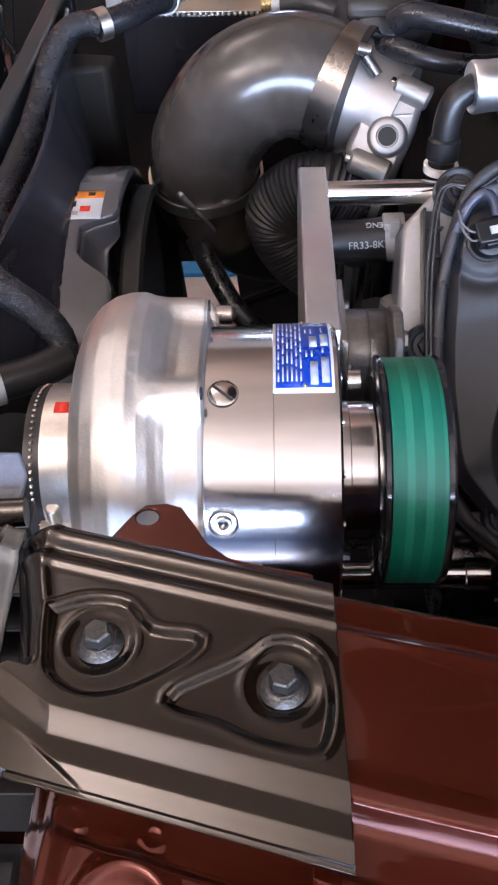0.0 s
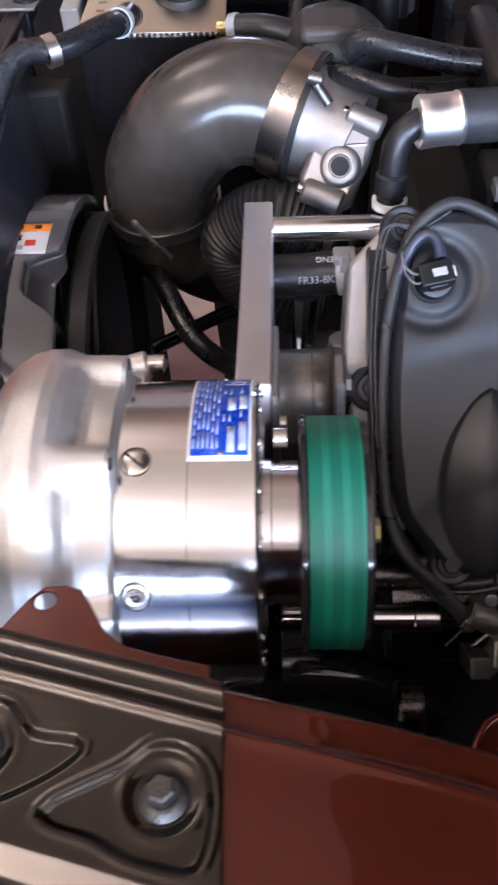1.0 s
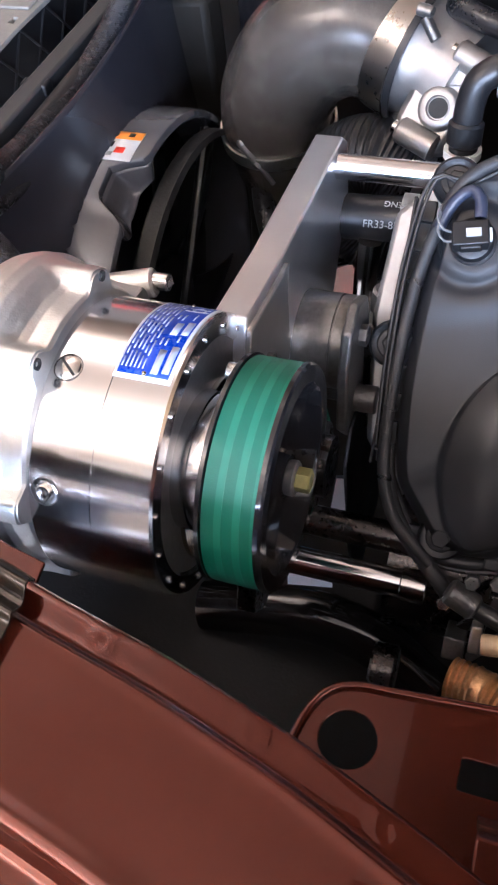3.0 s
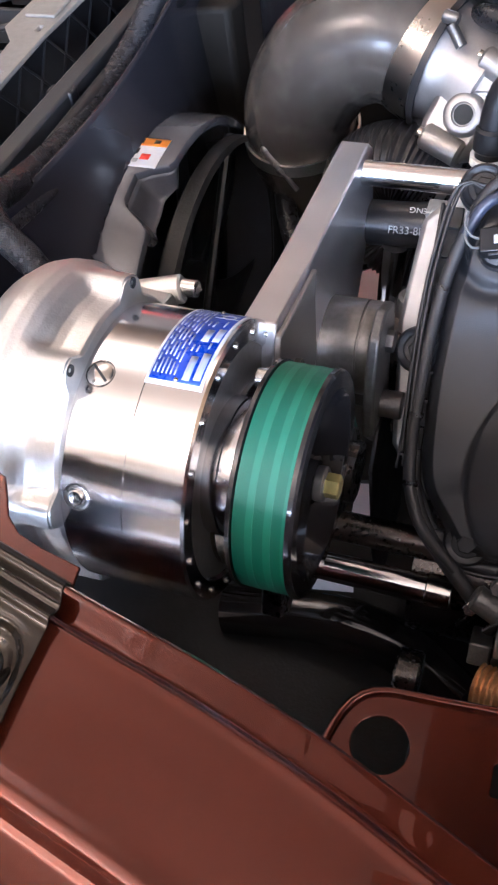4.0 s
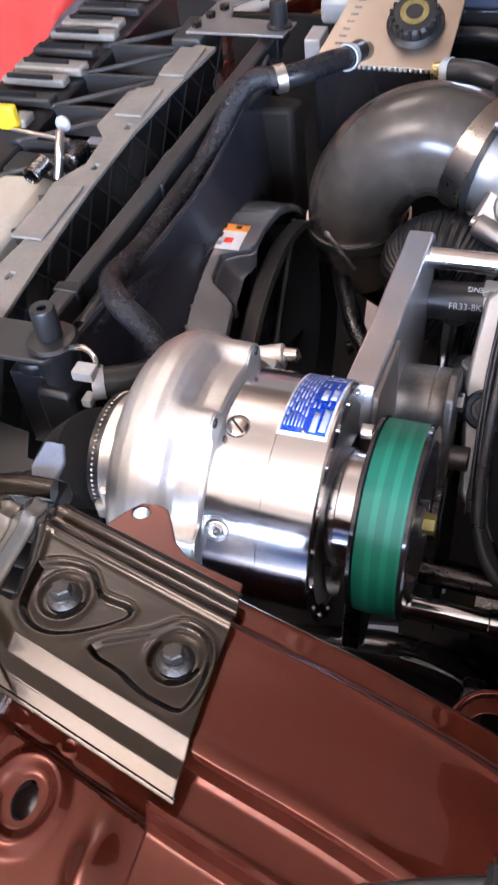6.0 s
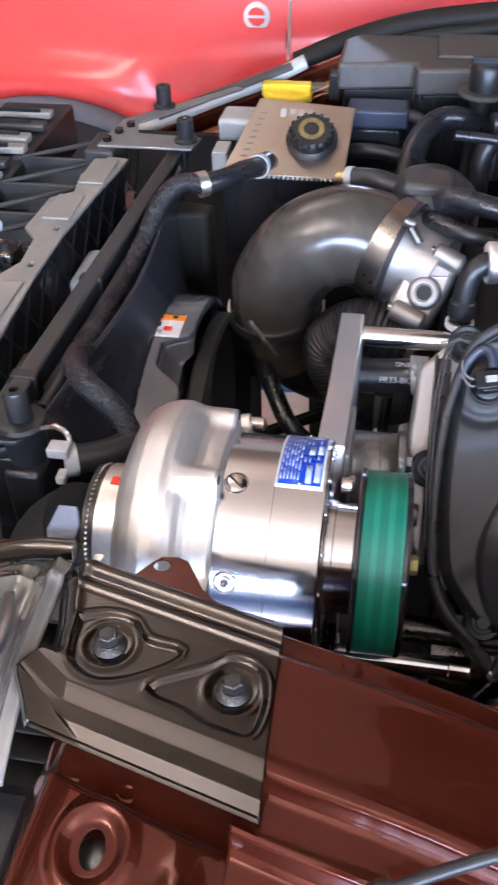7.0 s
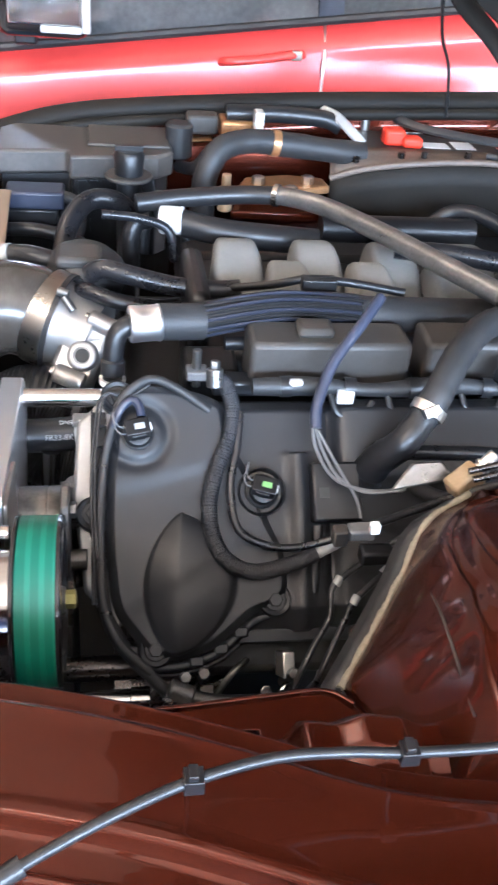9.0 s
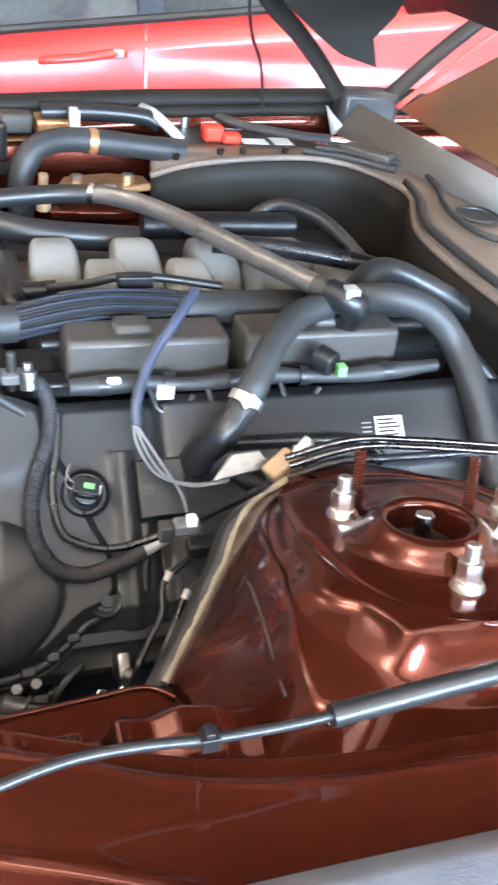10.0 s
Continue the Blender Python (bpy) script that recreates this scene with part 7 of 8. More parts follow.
# cross plate and stops at the far front corner
plate = thing("corner_plate", (-0.26, 1.04, 0.84), "grey steel corner plate with two rubber stops", "bracket")
part("plate", Form().prism([(-0.325, 1.005), (-0.195, 1.003), (-0.190, 1.045), (-0.28, 1.052), (-0.29, 1.09), (-0.165, 1.243), (-0.178, 1.25), (-0.315, 1.10)], (0.8655, 0.869)), plate_grey, plate, bevel=0.001)
for x, y, z in ((-0.268, 1.154, 0.868), (-0.208, 1.030, 0.868)):
    part("rubber_stop", Form().turned([(0, 0.016), (0.004, 0.016), (0.006, 0.011), (0.030, 0.011), (0.032, 0.009), (0.032, 0.004), (0.024, 0.0)], (x, y, z), (0, 0, 1), 24), rubber, plate, "black rubber stop")
for x, y in ((-0.315, 1.02), (-0.307, 1.05), (-0.297, 1.075)):
    part("bolt", Form().hexa((x, y, 0.869), (0, 0, 1), 0.007, 0.006), dark_steel, plate)
part("bracket", Form().box((-0.34, 0.99, 0.80), (-0.30, 1.06, 0.866)), grey_plastic, plate, bevel=0.003)
sill = thing("far_latch_rail", (-0.2, 1.22, 0.80), "grey rail and clips at the far front corner", "rail")
part("rail", Form().tube([(-0.29, 1.19, 0.84), (-0.22, 1.235, 0.856), (-0.16, 1.27, 0.870), (-0.10, 1.30, 0.885)], 0.007, 12, flat=0.5), rail_brown, sill)
part("grey_box", Form().box((-0.185, 1.13, 0.83), (-0.12, 1.19, 0.862)), grey_clip, sill, bevel=0.006)
part("clip_plate", Form().box((-0.165, 0.99, 0.83), (-0.145, 1.03, 0.872)), grey_clip, sill, bevel=0.002)

# ---------------------------------------------------------------- expansion tank
tank = thing("expansion_tank", (-0.07, 1.05, 0.76), "brushed aluminium and black coolant tank with a black screw cap", "coolant tank")
tm = frame_of((-0.068, 0.967, 0.852), (1, -0.02, 0), (0, -0.40, 0.92))
part("tank_top", Form().prism([(-0.080, 0.0), (0.078, 0.0), (0.080, 0.125), (-0.050, 0.135)], (0.0, 0.003), tm), tank_alu, tank, "brushed aluminium top", bevel=0.001)
part("body", Form().add([(-0.147, 0.968, 0.74), (0.009, 0.965, 0.74), (0.012, 1.085, 0.74), (-0.118, 1.095, 0.74), (-0.147, 0.968, 0.8515), (0.009, 0.965, 0.8515), (0.011, 1.080, 0.9005), (-0.117, 1.090, 0.9045)], [(0, 1, 2, 3), (4, 5, 6, 7), (0, 1, 5, 4), (1, 2, 6, 5), (2, 3, 7, 6), (3, 0, 4, 7)]), black_gloss, tank, "black tank body", bevel=0.002)
for i in range(26):
    part("weld_bead", Form().ball(tuple(tm @ Vector((-0.078 + i * 0.0061, -0.001, 0.0005))), 0.0022, 8, 6), zinc, tank)
for i in range(9):
    part("stamped_bar", Form().box((-0.062 + 0.0022 * i, 0.018 + i * 0.011, 0.0031), (-0.053 + 0.0022 * i, 0.0205 + i * 0.011, 0.0035), tm), wire_grey, tank)
cap = part("screw_cap", Form().turned([(0, 0.033), (0.005, 0.034), (0.007, 0.030), (0.009, 0.0275), (0.020, 0.027), (0.024, 0.0235), (0.0245, 0.0)], tm @ Vector((0.030, 0.062, 0.003)), (0.03, -0.52, 0.85), 40), black_plastic, tank, "ribbed black screw cap")
for i in range(16):
    a = radians(i * 22.5)
    part("grip", Form().rod(tm @ Vector((0.030 + 0.0275 * math.cos(a), 0.062 + 0.0275 * math.sin(a), 0.011)), tm @ Vector((0.030 + 0.0265 * math.cos(a), 0.060 + 0.0265 * math.sin(a), 0.026)), 0.0028, n=6), black_plastic, cap)
part("cap_print", Form().turned([(0, 0.010), (0.0006, 0.010), (0.0006, 0.0165), (0, 0.0165)], tm @ Vector((0.0307, 0.0588, 0.0275)), (0.03, -0.52, 0.85), 30, closed=True), yellow_print, cap, "yellowed warning print")
for k in range(4):
    part("white_mark", Form().box((-0.018 + 0.012 * k, 0.102 + 0.005 * (k % 2), 0.0031), (-0.011 + 0.012 * k, 0.117, 0.0035), tm), grey_clip, tank)
part("spout", Form().rod((-0.084, 0.968, 0.872), (-0.084, 0.935, 0.884), 0.0105, edge=0.001), zinc, tank)
filler = thing("washer_filler", (-0.10, 1.235, 0.80), "yellow washer bottle cap on a black neck", "filler cap")
part("cap", Form().turned([(0, 0.036), (0.004, 0.038), (0.014, 0.036), (0.017, 0.030), (0.018, 0.0)], (-0.098, 1.235, 0.858), (0.1, 0, 1), 36).box((-0.135, 1.225, 0.866), (-0.062, 1.245, 0.882)), yellow_plastic, filler, "yellow cap", bevel=0.002)
part("neck", Form().rod((-0.098, 1.235, 0.76), (-0.098, 1.235, 0.858), 0.028).box((-0.16, 1.20, 0.70), (0.0, 1.30, 0.765)).box((-0.03, 1.25, 0.329), (-0.005, 1.30, 0.71)), black_plastic, filler)

# ---------------------------------------------------------------- fuse box, hoses, battery on the far side
fuse = thing("fuse_box", (0.12, 1.27, 0.80), "dusty black fuse box with a stepped two-level lid", "fuse box")
part("lid", Form().prism([(-0.020, 1.19), (0.088, 1.205), (0.092, 1.175), (0.225, 1.19), (0.250, 1.215), (0.250, 1.335), (0.0, 1.335), (-0.020, 1.31)], (0.888, 0.925)), lid_grey, fuse, bevel=0.005)
part("base", Form().prism([(-0.012, 1.20), (0.092, 1.213), (0.096, 1.183), (0.222, 1.198), (0.242, 1.22), (0.242, 1.33), (-0.012, 1.33)], (0.76, 0.8875)), black_plastic, fuse, bevel=0.003)
part("lid_step", Form().box((0.118, 1.225, 0.9245), (0.245, 1.33, 0.930)), lid_grey, fuse, bevel=0.006)
for i in range(7):
    part("base_rib", Form().box((0.10 + i * 0.017, 1.176 + 0.0022 * i, 0.80), (0.104 + i * 0.017, 1.19 + 0.0022 * i, 0.885)), black_plastic, fuse)
part("latch", Form().box((-0.034, 1.21, 0.865), (-0.016, 1.235, 0.905)), black_plastic, fuse, bevel=0.004)
plugb = thing("blue_connector", (0.04, 1.14, 0.85), "blue-grey multi-pin connector with a taped loom", "connector")
part("body", Form().box((0.0, 1.115, 0.862), (0.085, 1.165, 0.888)), blue_loom, plugb, bevel=0.004)
part("housing", Form().box((0.0, 1.12, 0.835), (0.075, 1.16, 0.861)), black_plastic, plugb, bevel=0.004)
part("tail", Form().tube([(0.08, 1.14, 0.876), (0.104, 1.13, 0.868), (0.106, 1.10, 0.84), (0.085, 1.07, 0.815), (0.05, 1.05, 0.81)], 0.009, 12), loom_tape, plugb)
part("side_hose", Form().tube([(0.0, 1.08, 0.845), (0.04, 1.07, 0.85), (0.08, 1.065, 0.845), (0.11, 1.07, 0.83)], 0.010, 12), rubber, plugb)
neck = thing("oil_filler", (0.18, 1.10, 0.80), "black oil filler tube with a flanged cap", "filler neck")
part("tube", Form().rod((0.178, 1.085, 0.329), (0.178, 1.085, 0.928), 0.0175), black_plastic, neck)
part("flange", Form().rod((0.178, 1.085, 0.925), (0.178, 1.085, 0.931), 0.034, edge=0.002), rail_brown, neck)
part("cap", Form().turned([(0, 0.020), (0.028, 0.022), (0.034, 0.018), (0.034, 0.0)], (0.178, 1.085, 0.931), (0, 0, 1), 28).box((0.158, 1.080, 0.964), (0.198, 1.090, 0.972)), black_plastic, neck, bevel=0.001)
single("arch_hose", Form().tube([(0.085, 0.95, 0.845), (0.095, 1.0, 0.885), (0.12, 1.04, 0.905), (0.155, 1.05, 0.905), (0.185, 1.06, 0.88)], 0.014, 16), rubber_gloss, "black hose arching beside the oil filler", "hose")
single("arch_hose", Form().tube([(0.195, 1.02, 0.84), (0.200, 1.03, 0.895), (0.22, 1.04, 0.915), (0.245, 1.04, 0.90), (0.26, 1.02, 0.86)], 0.010, 14), rubber, "black hose arching behind the oil filler", "hose")
single("arch_hose", Form().tube([(0.14, 0.93, 0.93), (0.19, 0.93, 0.925), (0.225, 0.93, 0.91), (0.235, 0.925, 0.87)], 0.006, 10), rubber_gloss, "thin glossy black hose over the thermostat", "hose")
cooler = thing("purge_hose", (0.42, 1.18, 0.85), "thick ribbed black hose with a tan tape ring", "hose")
part("hose", Form().tube([(0.292, 1.15, 0.85), (0.294, 1.15, 0.905), (0.315, 1.165, 0.945), (0.36, 1.185, 0.955), (0.42, 1.195, 0.950), (0.50, 1.20, 0.942), (0.55, 1.21, 0.935)], 0.0185, 22, ridge=0.0006, pitch=0.006), loom_tape, cooler)
part("tape_ring", band((0.398, 1.193, 0.9525), (0.42, 1.195, 0.950), 0.0192, 0.012, 0.001), copper_wrap, cooler, "tan tape ring")
part("brass_union", Form().rod((0.323, 1.12, 0.87), (0.323, 1.12, 0.905), 0.011, edge=0.001).rod((0.323, 1.12, 0.905), (0.323, 1.12, 0.925), 0.007, edge=0.001), tan_plastic, cooler, "tan union")
bank = thing("far_valve_cover", (0.4, 1.13, 0.78), "black far valve cover with rust-brown brackets", "engine cover")
part("face", Form().box((0.25, 1.02, 0.76), (0.82, 1.13, 0.84), pose(0, 0, 0)), cover_plastic, bank, bevel=0.012)
part("rusty_bracket", Form().prism([(0.345, 1.14), (0.41, 1.12), (0.49, 1.15), (0.485, 1.19), (0.43, 1.20), (0.36, 1.18)], (0.890, 0.902)), copper_wrap, bank, "rust-brown bracket", bevel=0.003)
part("lower_bracket", Form().prism([(0.33, 1.10), (0.47, 1.10), (0.49, 1.14), (0.34, 1.15)], (0.862, 0.876)), paint_maroon, bank, bevel=0.003)
for x, y in ((0.376, 1.150), (0.455, 1.160), (0.42, 1.11)):
    part("bolt", Form().hexa((x, y, 0.902), (0, 0, 1), 0.010, 0.012), zinc, bank)
clut = thing("canister_valve", (0.29, 1.30, 0.88), "dark solenoid valves with pipes by the far fender", "valve")
part("solenoid", Form().rod((0.262, 1.27, 0.90), (0.262, 1.27, 0.955), 0.022, edge=0.004), grey_plastic, clut)
part("head", Form().box((0.275, 1.275, 0.935), (0.325, 1.315, 0.965)), rail_brown, clut, bevel=0.005)
part("pipe", Form().tube([(0.262, 1.255, 0.89), (0.285, 1.22, 0.90), (0.31, 1.22, 0.93), (0.33, 1.24, 0.94)], 0.010, 12), rubber, clut)
part("tan_plate", Form().box((0.33, 1.275, 0.93), (0.40, 1.33, 0.958)), copper_wrap, clut, bevel=0.004)
part("long_hose", Form().tube([(0.34, 1.30, 0.965), (0.42, 1.30, 0.968), (0.50, 1.295, 0.965), (0.53, 1.29, 0.955)], 0.014, 14), rubber, clut)
part("grey_strap", Form().tube([(0.505, 1.33, 0.972), (0.52, 1.29, 0.972), (0.54, 1.25, 0.958), (0.555, 1.235, 0.945)], 0.008, 8, flat=0.5), grey_clip, clut)
part("white_clip", Form().box((0.378, 1.235, 0.955), (0.392, 1.262, 0.985)), white_plastic, clut, bevel=0.002)
battery = thing("battery", (0.67, 1.29, 0.78), "black car battery with white labels and a red terminal cap", "battery")
part("case", Form().box((0.555, 1.215, 0.76), (0.80, 1.375, 0.940)), grey_plastic, battery, bevel=0.005)
for xa, xb, ya, yb in ((0.655, 0.695, 1.33, 1.362), (0.712, 0.745, 1.315, 1.355), (0.752, 0.785, 1.30, 1.325), (0.665, 0.71, 1.245, 1.275), (0.72, 0.755, 1.245, 1.285), (0.59, 0.64, 1.345, 1.37)):
    part("label", Form().box((xa, ya, 0.940), (xb, yb, 0.9408)), print_white, battery)
part("terminal_cap", Form().box((0.596, 1.245, 0.940), (0.630, 1.275, 0.966)).box((0.625, 1.235, 0.940), (0.658, 1.262, 0.957)), red_plastic, battery, "bright red terminal cap", bevel=0.005)
part("post", Form().rod((0.585, 1.34, 0.94), (0.585, 1.34, 0.958), 0.009), zinc, battery)
part("clamp_rail", Form().tube([(0.80, 1.20, 0.965), (0.74, 1.22, 0.965), (0.66, 1.29, 0.962), (0.62, 1.38, 0.965)], 0.008, 8, flat=0.6), grey_plastic, battery)

# dusty shelf and curved well in front of the cowl
cowl = thing("cowl_panel", (0.9, 0.9, 0.75), "dusty black plastic cowl with ribs below the windscreen", "cowl panel")
EDGE = [(0.495, 1.178, 0.905), (0.54, 1.165, 0.924), (0.60, 1.152, 0.938), (0.68, 1.145, 0.947), (0.75, 1.140, 0.949), (0.805, 1.118, 0.946), (0.842, 1.055, 0.944), (0.850, 0.985, 0.943), (0.818, 0.910, 0.942), (0.794, 0.840, 0.941), (0.790, 0.74, 0.940), (0.80, 0.62, 0.938), (0.82, 0.40, 0.93)]
edge_line = glide(EDGE, 0.015)
part("well_wall", Form().grid(len(edge_line), 8, lambda u, v: edge_line[round(u * (len(edge_line) - 1))] + Vector((0.01 * v, 0.02 * v, -0.004 - 0.24 * v))), dusty_dark, cowl, thick=0.003)
part("edge_lip", Form().tube([Vector(p) + Vector((0, 0, 0.001)) for p in EDGE], 0.005, 10), dusty_brown, cowl)
part("shelf", Form().grid(len(edge_line), 6, lambda u, v: edge_line[round(u * (len(edge_line) - 1))].lerp(Vector((0.93 + 0.12 * u, 1.30 - 0.95 * u, 0.952)) if u > 0.35 else Vector((0.50 + 1.25 * u, 1.225, 0.944)), v) + Vector((0, 0, 0.003 * math.sin(6 * v)))), dusty_brown, cowl, thick=0.003)
for i in range(3):
    part("cowl_rib", Form().tube([(0.74 + 0.03 * i, 1.165 + 0.02 * i, 0.955), (0.80 + 0.035 * i, 1.125 + 0.02 * i, 0.957), (0.862 + 0.035 * i, 1.07 + 0.02 * i, 0.956)], 0.0055, 10), grey_plastic, cowl)
part("cowl_rib", Form().tube([(0.862, 1.03, 0.952), (0.845, 0.945, 0.952), (0.812, 0.86, 0.951), (0.808, 0.78, 0.950), (0.815, 0.66, 0.948)], 0.006, 10), grey_plastic, cowl)
part("cowl_rib", Form().tube([(0.905, 1.06, 0.956), (0.895, 0.99, 0.957), (0.870, 0.92, 0.957), (0.862, 0.86, 0.955), (0.875, 0.80, 0.955), (0.93, 0.76, 0.955)], 0.005, 10), grey_plastic, cowl)
for x, y, z in ((0.535, 1.185, 0.934), (0.605, 1.178, 0.946), (0.64, 1.172, 0.950), (0.71, 1.168, 0.953)):
    part("stud", Form().rod((x, y, z - 0.004), (x, y, z + 0.006), 0.0055, edge=0.001), dark_steel, cowl)
part("oval_well", Form().turned([(0, 0.034), (0.003, 0.032), (0.002, 0.026), (-0.004, 0.024)], (0.905, 0.885, 0.953), (0, 0, 1), 28), black_plastic, cowl)
part("wedge_block", Form().prism([(0.80, 1.165), (0.86, 1.10), (0.885, 1.12), (0.83, 1.185)], (0.953, 0.968)), rail_brown, cowl, bevel=0.004)
strip = Form().add([(0.878, 1.285, 1.003), (0.840, 1.262, 0.955), (0.950, 0.92, 0.994), (0.938, 0.90, 0.948), (0.985, 0.50, 0.985), (0.975, 0.49, 0.94)], [(0, 1, 3, 2), (2, 3, 5, 4)])
part("trim_strip", strip, trim_grey, cowl, "plain grey windscreen trim", thick=0.006)
part("corner_fin", Form().add([(0.835, 1.275, 0.95), (0.822, 1.29, 0.998), (0.852, 1.262, 0.965)], [(0, 1, 2)]), grey_clip, cowl, thick=0.004)
part("hinge_cover", Form().box((0.845, 1.275, 0.95), (0.955, 1.33, 1.025)), grey_plastic, cowl, bevel=0.012)
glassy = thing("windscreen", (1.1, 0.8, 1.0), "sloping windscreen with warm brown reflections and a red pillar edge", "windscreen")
part("pane", Form().add([(0.952, 1.262, 1.0), (0.99, 0.2, 1.0), (1.62, 0.25, 1.42), (1.62, 1.18, 1.42)], [(0, 1, 2, 3)]), painted_reflection, glassy, thick=0.005)
part("pillar_edge", Form().tube([(0.945, 1.268, 1.004), (1.16, 1.345, 1.128), (1.62, 1.40, 1.43)], 0.0045, 8), red_paint, glassy, "red pillar edge")
part("pillar", Form().tube([(0.93, 1.285, 1.015), (1.14, 1.37, 1.145), (1.60, 1.43, 1.46)], 0.014, 10, flat=0.5), rubber, glassy)

# open bonnet above
hood = thing("hood", (0.9, 0.75, 1.1), "raised hood with a dark underside, held up on hinges", "hood")
hm = frame_of((0.93, 0.72, 1.175), (0, -1, 0), (-0.77, 0, -0.64))
part("skin", Form().prism([(-0.60, -0.045), (-0.42, 0.0), (0.52, 0.0), (0.58, 0.12), (0.55, 1.1), (0.38, 1.22), (-0.35, 1.22), (-0.56, 1.1), (-0.62, 0.12)], (-0.020, 0.0), hm), black_plastic, hood, "matt black underside", bevel=0.006)
for xa, xb in ((-0.50, -0.40), (-0.05, 0.05), (0.38, 0.48)):
    part("stiffener", Form().box((xa, 0.05, 0.0), (xb, 1.1, 0.022), hm), black_plastic, hood, bevel=0.008)
part("paint_edge", Form().tube([hm @ Vector((-0.60, -0.045, -0.022)), hm @ Vector((-0.62, 0.12, -0.022)), hm @ Vector((-0.56, 1.1, -0.022))], 0.008, 8), paint_maroon, hood, "maroon outer edge")
part("hinge_arm", Form().tube([(0.815, 1.232, 1.03), (0.775, 1.232, 1.075), (0.725, 1.228, 1.122), (0.665, 1.22, 1.17), (0.60, 1.20, 1.25)], 0.018, 10, flat=0.5), dusty_dark, hood, "dark hinge arm")
part("hinge_plate", Form().prism([(0.69, 1.165), (0.775, 1.108), (0.802, 1.093), (0.867, 1.077), (0.853, 1.12), (0.884, 1.155), (0.90, 1.19), (0.80, 1.25), (0.66, 1.25)], (1.214, 1.222), Matrix(((1, 0, 0, 0), (0, 0, 1, 0), (0, 1, 0, 0), (0, 0, 0, 1)))), dusty_dark, hood, bevel=0.001)
single("support_cable", Form().tube([(0.645, 1.24, 1.17), (0.66, 1.25, 1.11), (0.685, 1.26, 1.06), (0.70, 1.27, 0.985)], 0.0028, 8), rubber, "thin black cable hanging from the hood hinge", "cable")

# ---------------------------------------------------------------- far fender
FAR = ((-0.45, 0.72), (-0.30, 0.795), (-0.20, 0.838), (-0.14, 0.862), (-0.05, 0.905), (0.03, 0.934), (0.10, 0.950), (0.25, 0.966), (0.5, 0.985), (0.85, 1.003), (1.3, 1.02))


def far_z(x):
    return (along(x - 0.04, FAR) + along(x, FAR) + along(x + 0.04, FAR)) / 3


FSEC = ((1.300, -0.20), (1.302, -0.062), (1.306, -0.056), (1.330, -0.054), (1.334, -0.050), (1.338, -0.022), (1.345, -0.014), (1.40, -0.010), (1.44, -0.02), (1.50, -0.06), (1.52, -0.3), (1.53, -0.58))


def far_place(u, v):
    x = -0.42 + 1.7 * u
    k = v * (len(FSEC) - 1)
    i = min(int(k), len(FSEC) - 2)
    y = FSEC[i][0] + (FSEC[i + 1][0] - FSEC[i][0]) * (k - i)
    z = FSEC[i][1] + (FSEC[i + 1][1] - FSEC[i][1]) * (k - i)
    return (x, y, far_z(x) + z)


far = thing("fender", (0.4, 1.42, 0.35), "far maroon fender with a black rubber seal along its inner edge", "car fender")
part("rail", Form().grid(120, 34, far_place), paint_maroon, far, thick=0.0015)
part("rubber_seal", Form().tube([(-0.10 + 0.07 * i, 1.350, far_z(-0.10 + 0.07 * i) - 0.006) for i in range(17)], 0.016, 14, 0.02, flat=0.8), dusty_dark, far, "black rubber seal")
part("seal_lip", Form().tube([(0.03 + 0.07 * i, 1.336, far_z(0.03 + 0.07 * i) - 0.024) for i in range(15)], 0.010, 10, 0.02), dusty_dark, far)
part("edge_strip", Form().grid(40, 3, lambda u, v: (-0.30 + 0.62 * u, 1.300 + 0.028 * v, far_z(-0.30 + 0.62 * u) - 0.050)), copper_wrap, far, "brown dusty edge strip", thick=0.002)
for i in range(5):
    x = -0.16 + 0.09 * i
    part("clip", Form().box((x, 1.302, far_z(x) - 0.050), (x + 0.03, 1.326, far_z(x) - 0.040)), bolster_top if i % 2 else black_plastic, far, bevel=0.003)
# dark panel added so that the gap beside the tank reads as shade
part("inner_liner", Form().box((-0.36, 1.240, 0.33), (0.25, 1.252, 0.795)), dusty_dark, far, "dusty black inner liner", bevel=0.002)
part("side_sill", Form().box((0.9, 1.49, 0.0), (1.25, 1.53, 0.45)), paint_maroon, far)
part("front_edge", Form().tube([(-0.42, 1.31, 0.745), (-0.30, 1.30, 0.798), (-0.22, 1.295, 0.832), (-0.14, 1.30, 0.862), (-0.08, 1.315, 0.888)], 0.012, 12, flat=0.7), grey_clip, far, "pale grey front edge")

# ---------------------------------------------------------------- the red car beside it
RY = 2.0
car = thing("red_car", (0.5, RY + 0.8, 0.0), "bright red car parked alongside with a round badge", "car")


def belt_z(x):
    return 0.880 + 0.135 * (x + 0.141) if x > -0.141 else 0.880 - 0.02 * (x + 0.141)


def side_place(u, v):
    x = -2.2 + 4.2 * u
    top, lo = belt_z(x), 0.20
    z = lo + (top - lo) * v
    y = RY + 0.02 + 0.05 * (1 - v) ** 2 - 0.035 * math.sin(math.pi * min(1, max(0, (z - 0.42) / 0.5))) + 0.045 * max(0, v - 0.93) / 0.07
    y += 0.012 / (1 + math.exp(-(z - 0.709 - 0.10 * (x + 0.15)) / 0.008))
    # flared front arch
    q = math.hypot((x + 0.80) / 0.45, (z - 0.16) / 0.42)
    y -= 0.045 * math.exp(-((q - 1.08) / 0.16) ** 2)
    if x < -0.3:
        y += 0.12 * max(0.0, -0.3 - x) ** 2 * v
    return (x, y, z)


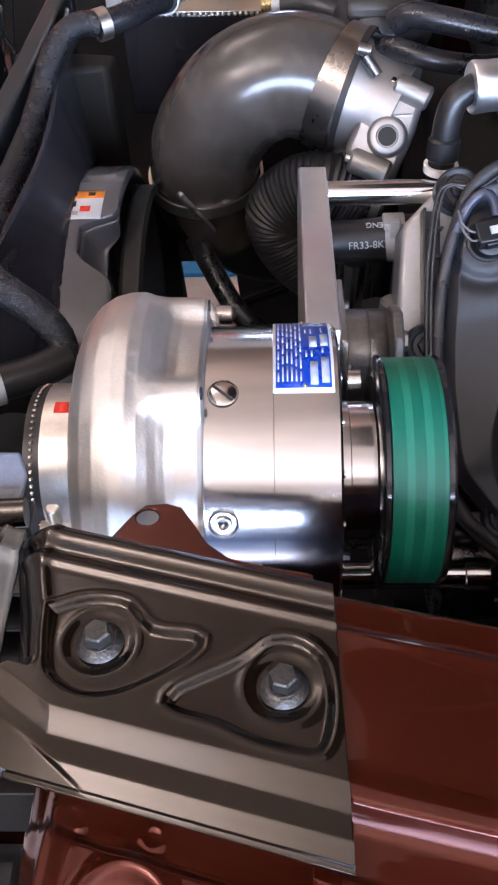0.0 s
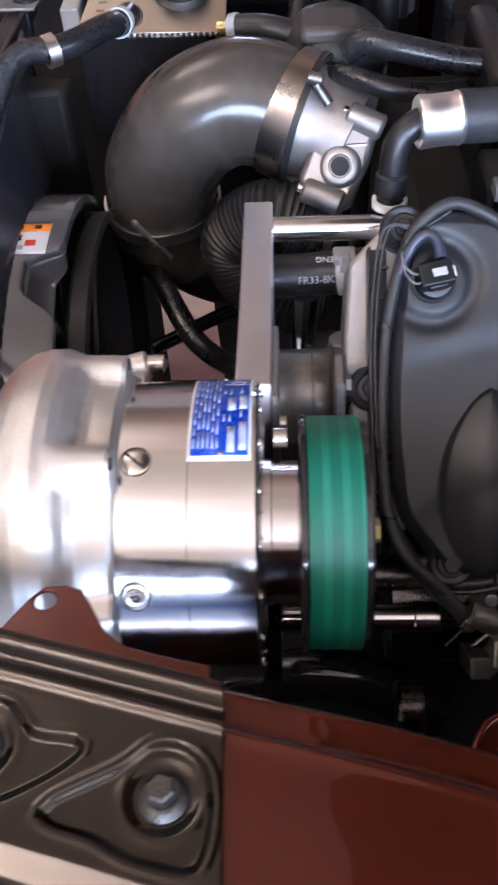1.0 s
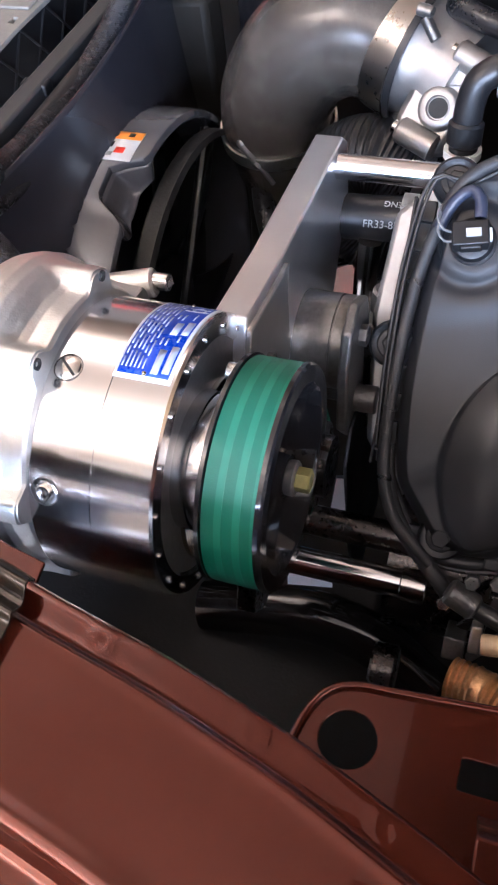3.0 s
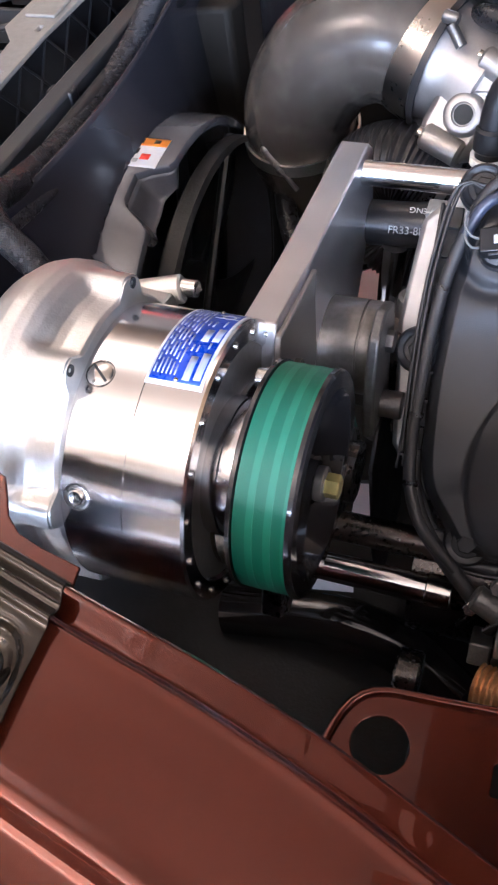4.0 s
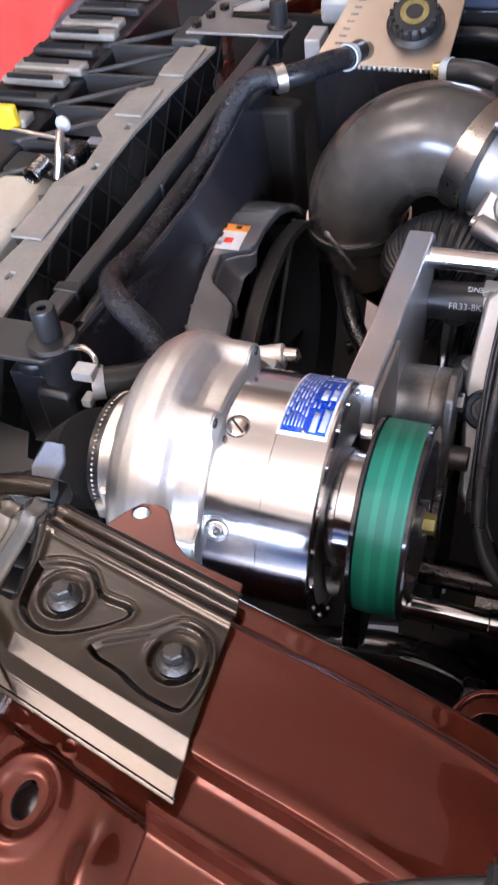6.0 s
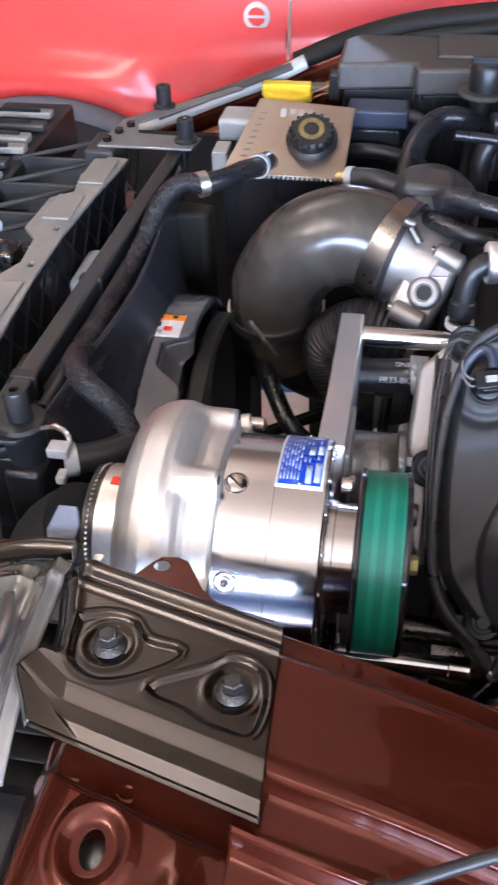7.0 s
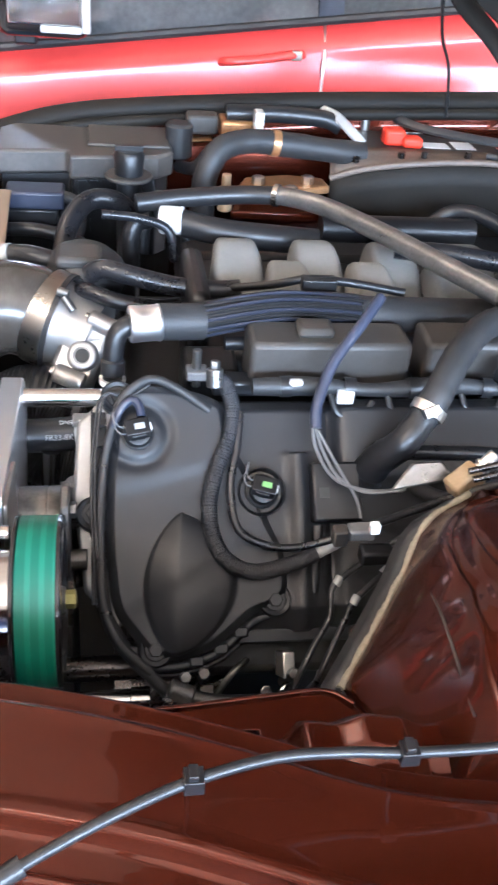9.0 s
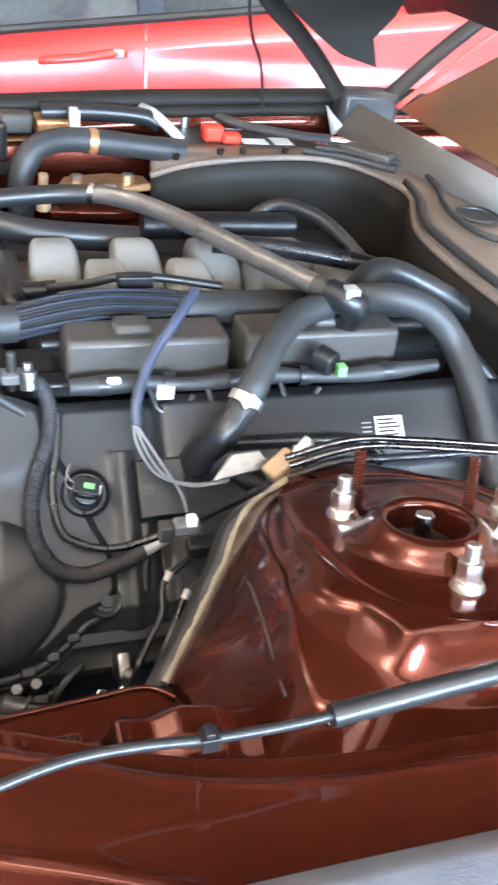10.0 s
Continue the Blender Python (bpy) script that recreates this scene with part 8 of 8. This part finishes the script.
part("side", Form().grid(220, 60, side_place), red_paint, car, "bright red body side", thick=0.002)
part("bonnet", Form().grid(50, 24, lambda u, v: (-2.2 + 2.05 * u, side_place(2.05 * u / 4.2, 1.0)[1] + 0.9 * v, belt_z(-2.2 + 2.05 * u) + 0.10 * math.sin(1.5 * v) + 0.03 * math.exp(-((v - 0.25) / 0.06) ** 2))), red_paint, car, "red bonnet", thick=0.002)
xz = Matrix(((1, 0, 0, 0), (0, 0, 1, 0), (0, 1, 0, 0), (0, 0, 0, 1)))
arch = [(-0.80 + 0.44 * math.cos(radians(-5 + 190 * i / 24)), RY - 0.040, 0.16 + 0.405 * math.sin(radians(-5 + 190 * i / 24))) for i in range(25)]
part("wheel_arch", Form().tube(arch, 0.026, 12, 0.03, flat=0.6), fender_cloth, car, "grey plastic wheel arch trim")
# flat black plate in place of the shade inside the wheel arch
part("arch_shade", Form().prism([(-0.80 + 0.425 * math.cos(radians(a)), 0.16 + 0.39 * math.sin(radians(a))) for a in range(0, 181, 10)], (RY - 0.034, RY - 0.028), xz), dark_void, car)
for wx in (-0.80, 1.55):
    wheel = part("wheel", Form().turned([(0, 0.17), (0, 0.29), (0.02, 0.305), (0.18, 0.305), (0.2, 0.29), (0.2, 0.17)], (wx, RY + 0.06, 0.305), (0, 1, 0), 48, closed=True), rubber, car)
    part("rim", Form().turned([(0, 0.05), (0.02, 0.17), (0.05, 0.175)], (wx, RY + 0.055, 0.305), (0, 1, 0), 40), alu_cast, wheel)


def on_side(x, z):
    return Vector(side_place((x + 2.2) / 4.2, (z - 0.20) / (belt_z(x) - 0.20)))


bp = on_side(-0.271, 0.768)
badge = part("badge", Form().rod(bp + Vector((0, 0.004, 0)), bp - Vector((0, 0.004, 0)), 0.030, n=36), white_plastic, car, "round white badge")
part("badge_field", Form().rod(bp - Vector((0, 0.004, 0)), bp - Vector((0, 0.0046, 0)), 0.020, n=28), red_paint, badge)
part("badge_bar", Form().box((bp.x - 0.020, bp.y - 0.0054, bp.z - 0.003), (bp.x + 0.020, bp.y - 0.0047, bp.z + 0.003)), white_plastic, badge)
for x, z0, z1 in ((-0.201, 0.42, 0.822), (0.656, 0.42, 0.978)):
    pts = [on_side(x - 0.02 * (z1 - (z0 + (z1 - z0) * k / 10)), z0 + (z1 - z0) * k / 10) - Vector((0, 0.0008, 0)) for k in range(11)]
    part("shut_line", Form().tube(pts, 0.0014, 6, 0.03), dark_void, car, "door gap")
    # zinc strip imitates the bright reflection that runs along the gap
    part("gap_edge", Form().tube([p + Vector((0.006, -0.0025, 0)) for p in pts], 0.0034, 6, 0.03), zinc, car, "bright gap edge")
h0, h1 = on_side(0.416, 0.891), on_side(0.608, 0.916)
handle = part("door_handle", Form().tube([h0, h0 + Vector((0.02, -0.026, 0.008)), h0.lerp(h1, 0.5) + Vector((0, -0.034, 0.006)), h1 + Vector((-0.03, -0.028, 0.004)), h1], 0.011, 12, flat=0.8), red_paint, car, "red door handle")
part("handle_cup", Form().ball(tuple(h0.lerp(h1, 0.45) + Vector((0, 0.012, -0.006))), (0.072, 0.014, 0.022), 24, 12), red_paint, handle)
part("keyhole_cap", Form().box((h1.x - 0.032, h1.y - 0.034, h1.z - 0.008), (h1.x - 0.005, h1.y - 0.024, h1.z + 0.014)), zinc, handle, bevel=0.004)
part("window", Form().add([(-0.13, RY + 0.050, belt_z(-0.13)), (0.642, RY + 0.050, belt_z(0.642)), (0.63, RY + 0.20, 1.40), (0.32, RY + 0.20, 1.38)], [(0, 1, 2, 3)]), car_window, car, "dark front side window", thick=0.004)
part("window", Form().add([(0.70, RY + 0.050, belt_z(0.70)), (1.55, RY + 0.050, belt_z(1.55)), (1.5, RY + 0.20, 1.42), (0.70, RY + 0.20, 1.41)], [(0, 1, 2, 3)]), car_window, car, "dark rear side window", thick=0.004)
part("belt_trim", Form().tube([(-0.14 + 0.2 * i, RY + 0.040, belt_z(-0.14 + 0.2 * i) + 0.004) for i in range(10)], 0.010, 8, 0.05), grey_plastic, car, "black belt moulding")
part("door_pillar", Form().add([(0.642, RY + 0.046, belt_z(0.642)), (0.70, RY + 0.046, belt_z(0.70)), (0.70, RY + 0.19, 1.41), (0.64, RY + 0.19, 1.40)], [(0, 1, 2, 3)]), fender_cloth, car, thick=0.004)
part("front_pillar", Form().tube([(-0.175, RY + 0.045, belt_z(-0.16) - 0.005), (-0.03, RY + 0.085, 1.02), (0.30, RY + 0.20, 1.39)], 0.026, 10, flat=0.5), red_paint, car)
part("roof", Form().grid(14, 6, lambda u, v: (0.28 + 1.6 * u, RY + 0.20 + 1.1 * v, 1.40 + 0.08 * math.sin(math.pi * (0.15 + 0.7 * v)))), red_paint, car, thick=0.003)
part("cabin", Form().box((-0.1, RY + 0.25, 0.3), (1.85, RY + 1.3, 1.32)), dark_void, car)
mirror = part("mirror", Form().box((-0.078, RY - 0.100, 0.940), (0.112, RY - 0.01, 1.066)), black_gloss, car, "dark door mirror housing", bevel=0.022)
part("mirror_face", Form().box((-0.054, RY - 0.106, 0.970), (0.098, RY - 0.099, 1.058)), alu_polished, mirror, "large reflecting face", bevel=0.006)
part("mirror_frame", Form().box((0.099, RY - 0.110, 0.957), (0.117, RY - 0.085, 1.058)).box((0.012, RY - 0.110, 0.955), (0.099, RY - 0.098, 0.969)), white_plastic, mirror, "pale frame", bevel=0.004)
part("mirror_foot", Form().box((-0.05, RY - 0.04, 0.915), (0.0, RY + 0.05, 0.95)), black_plastic, mirror, bevel=0.006)
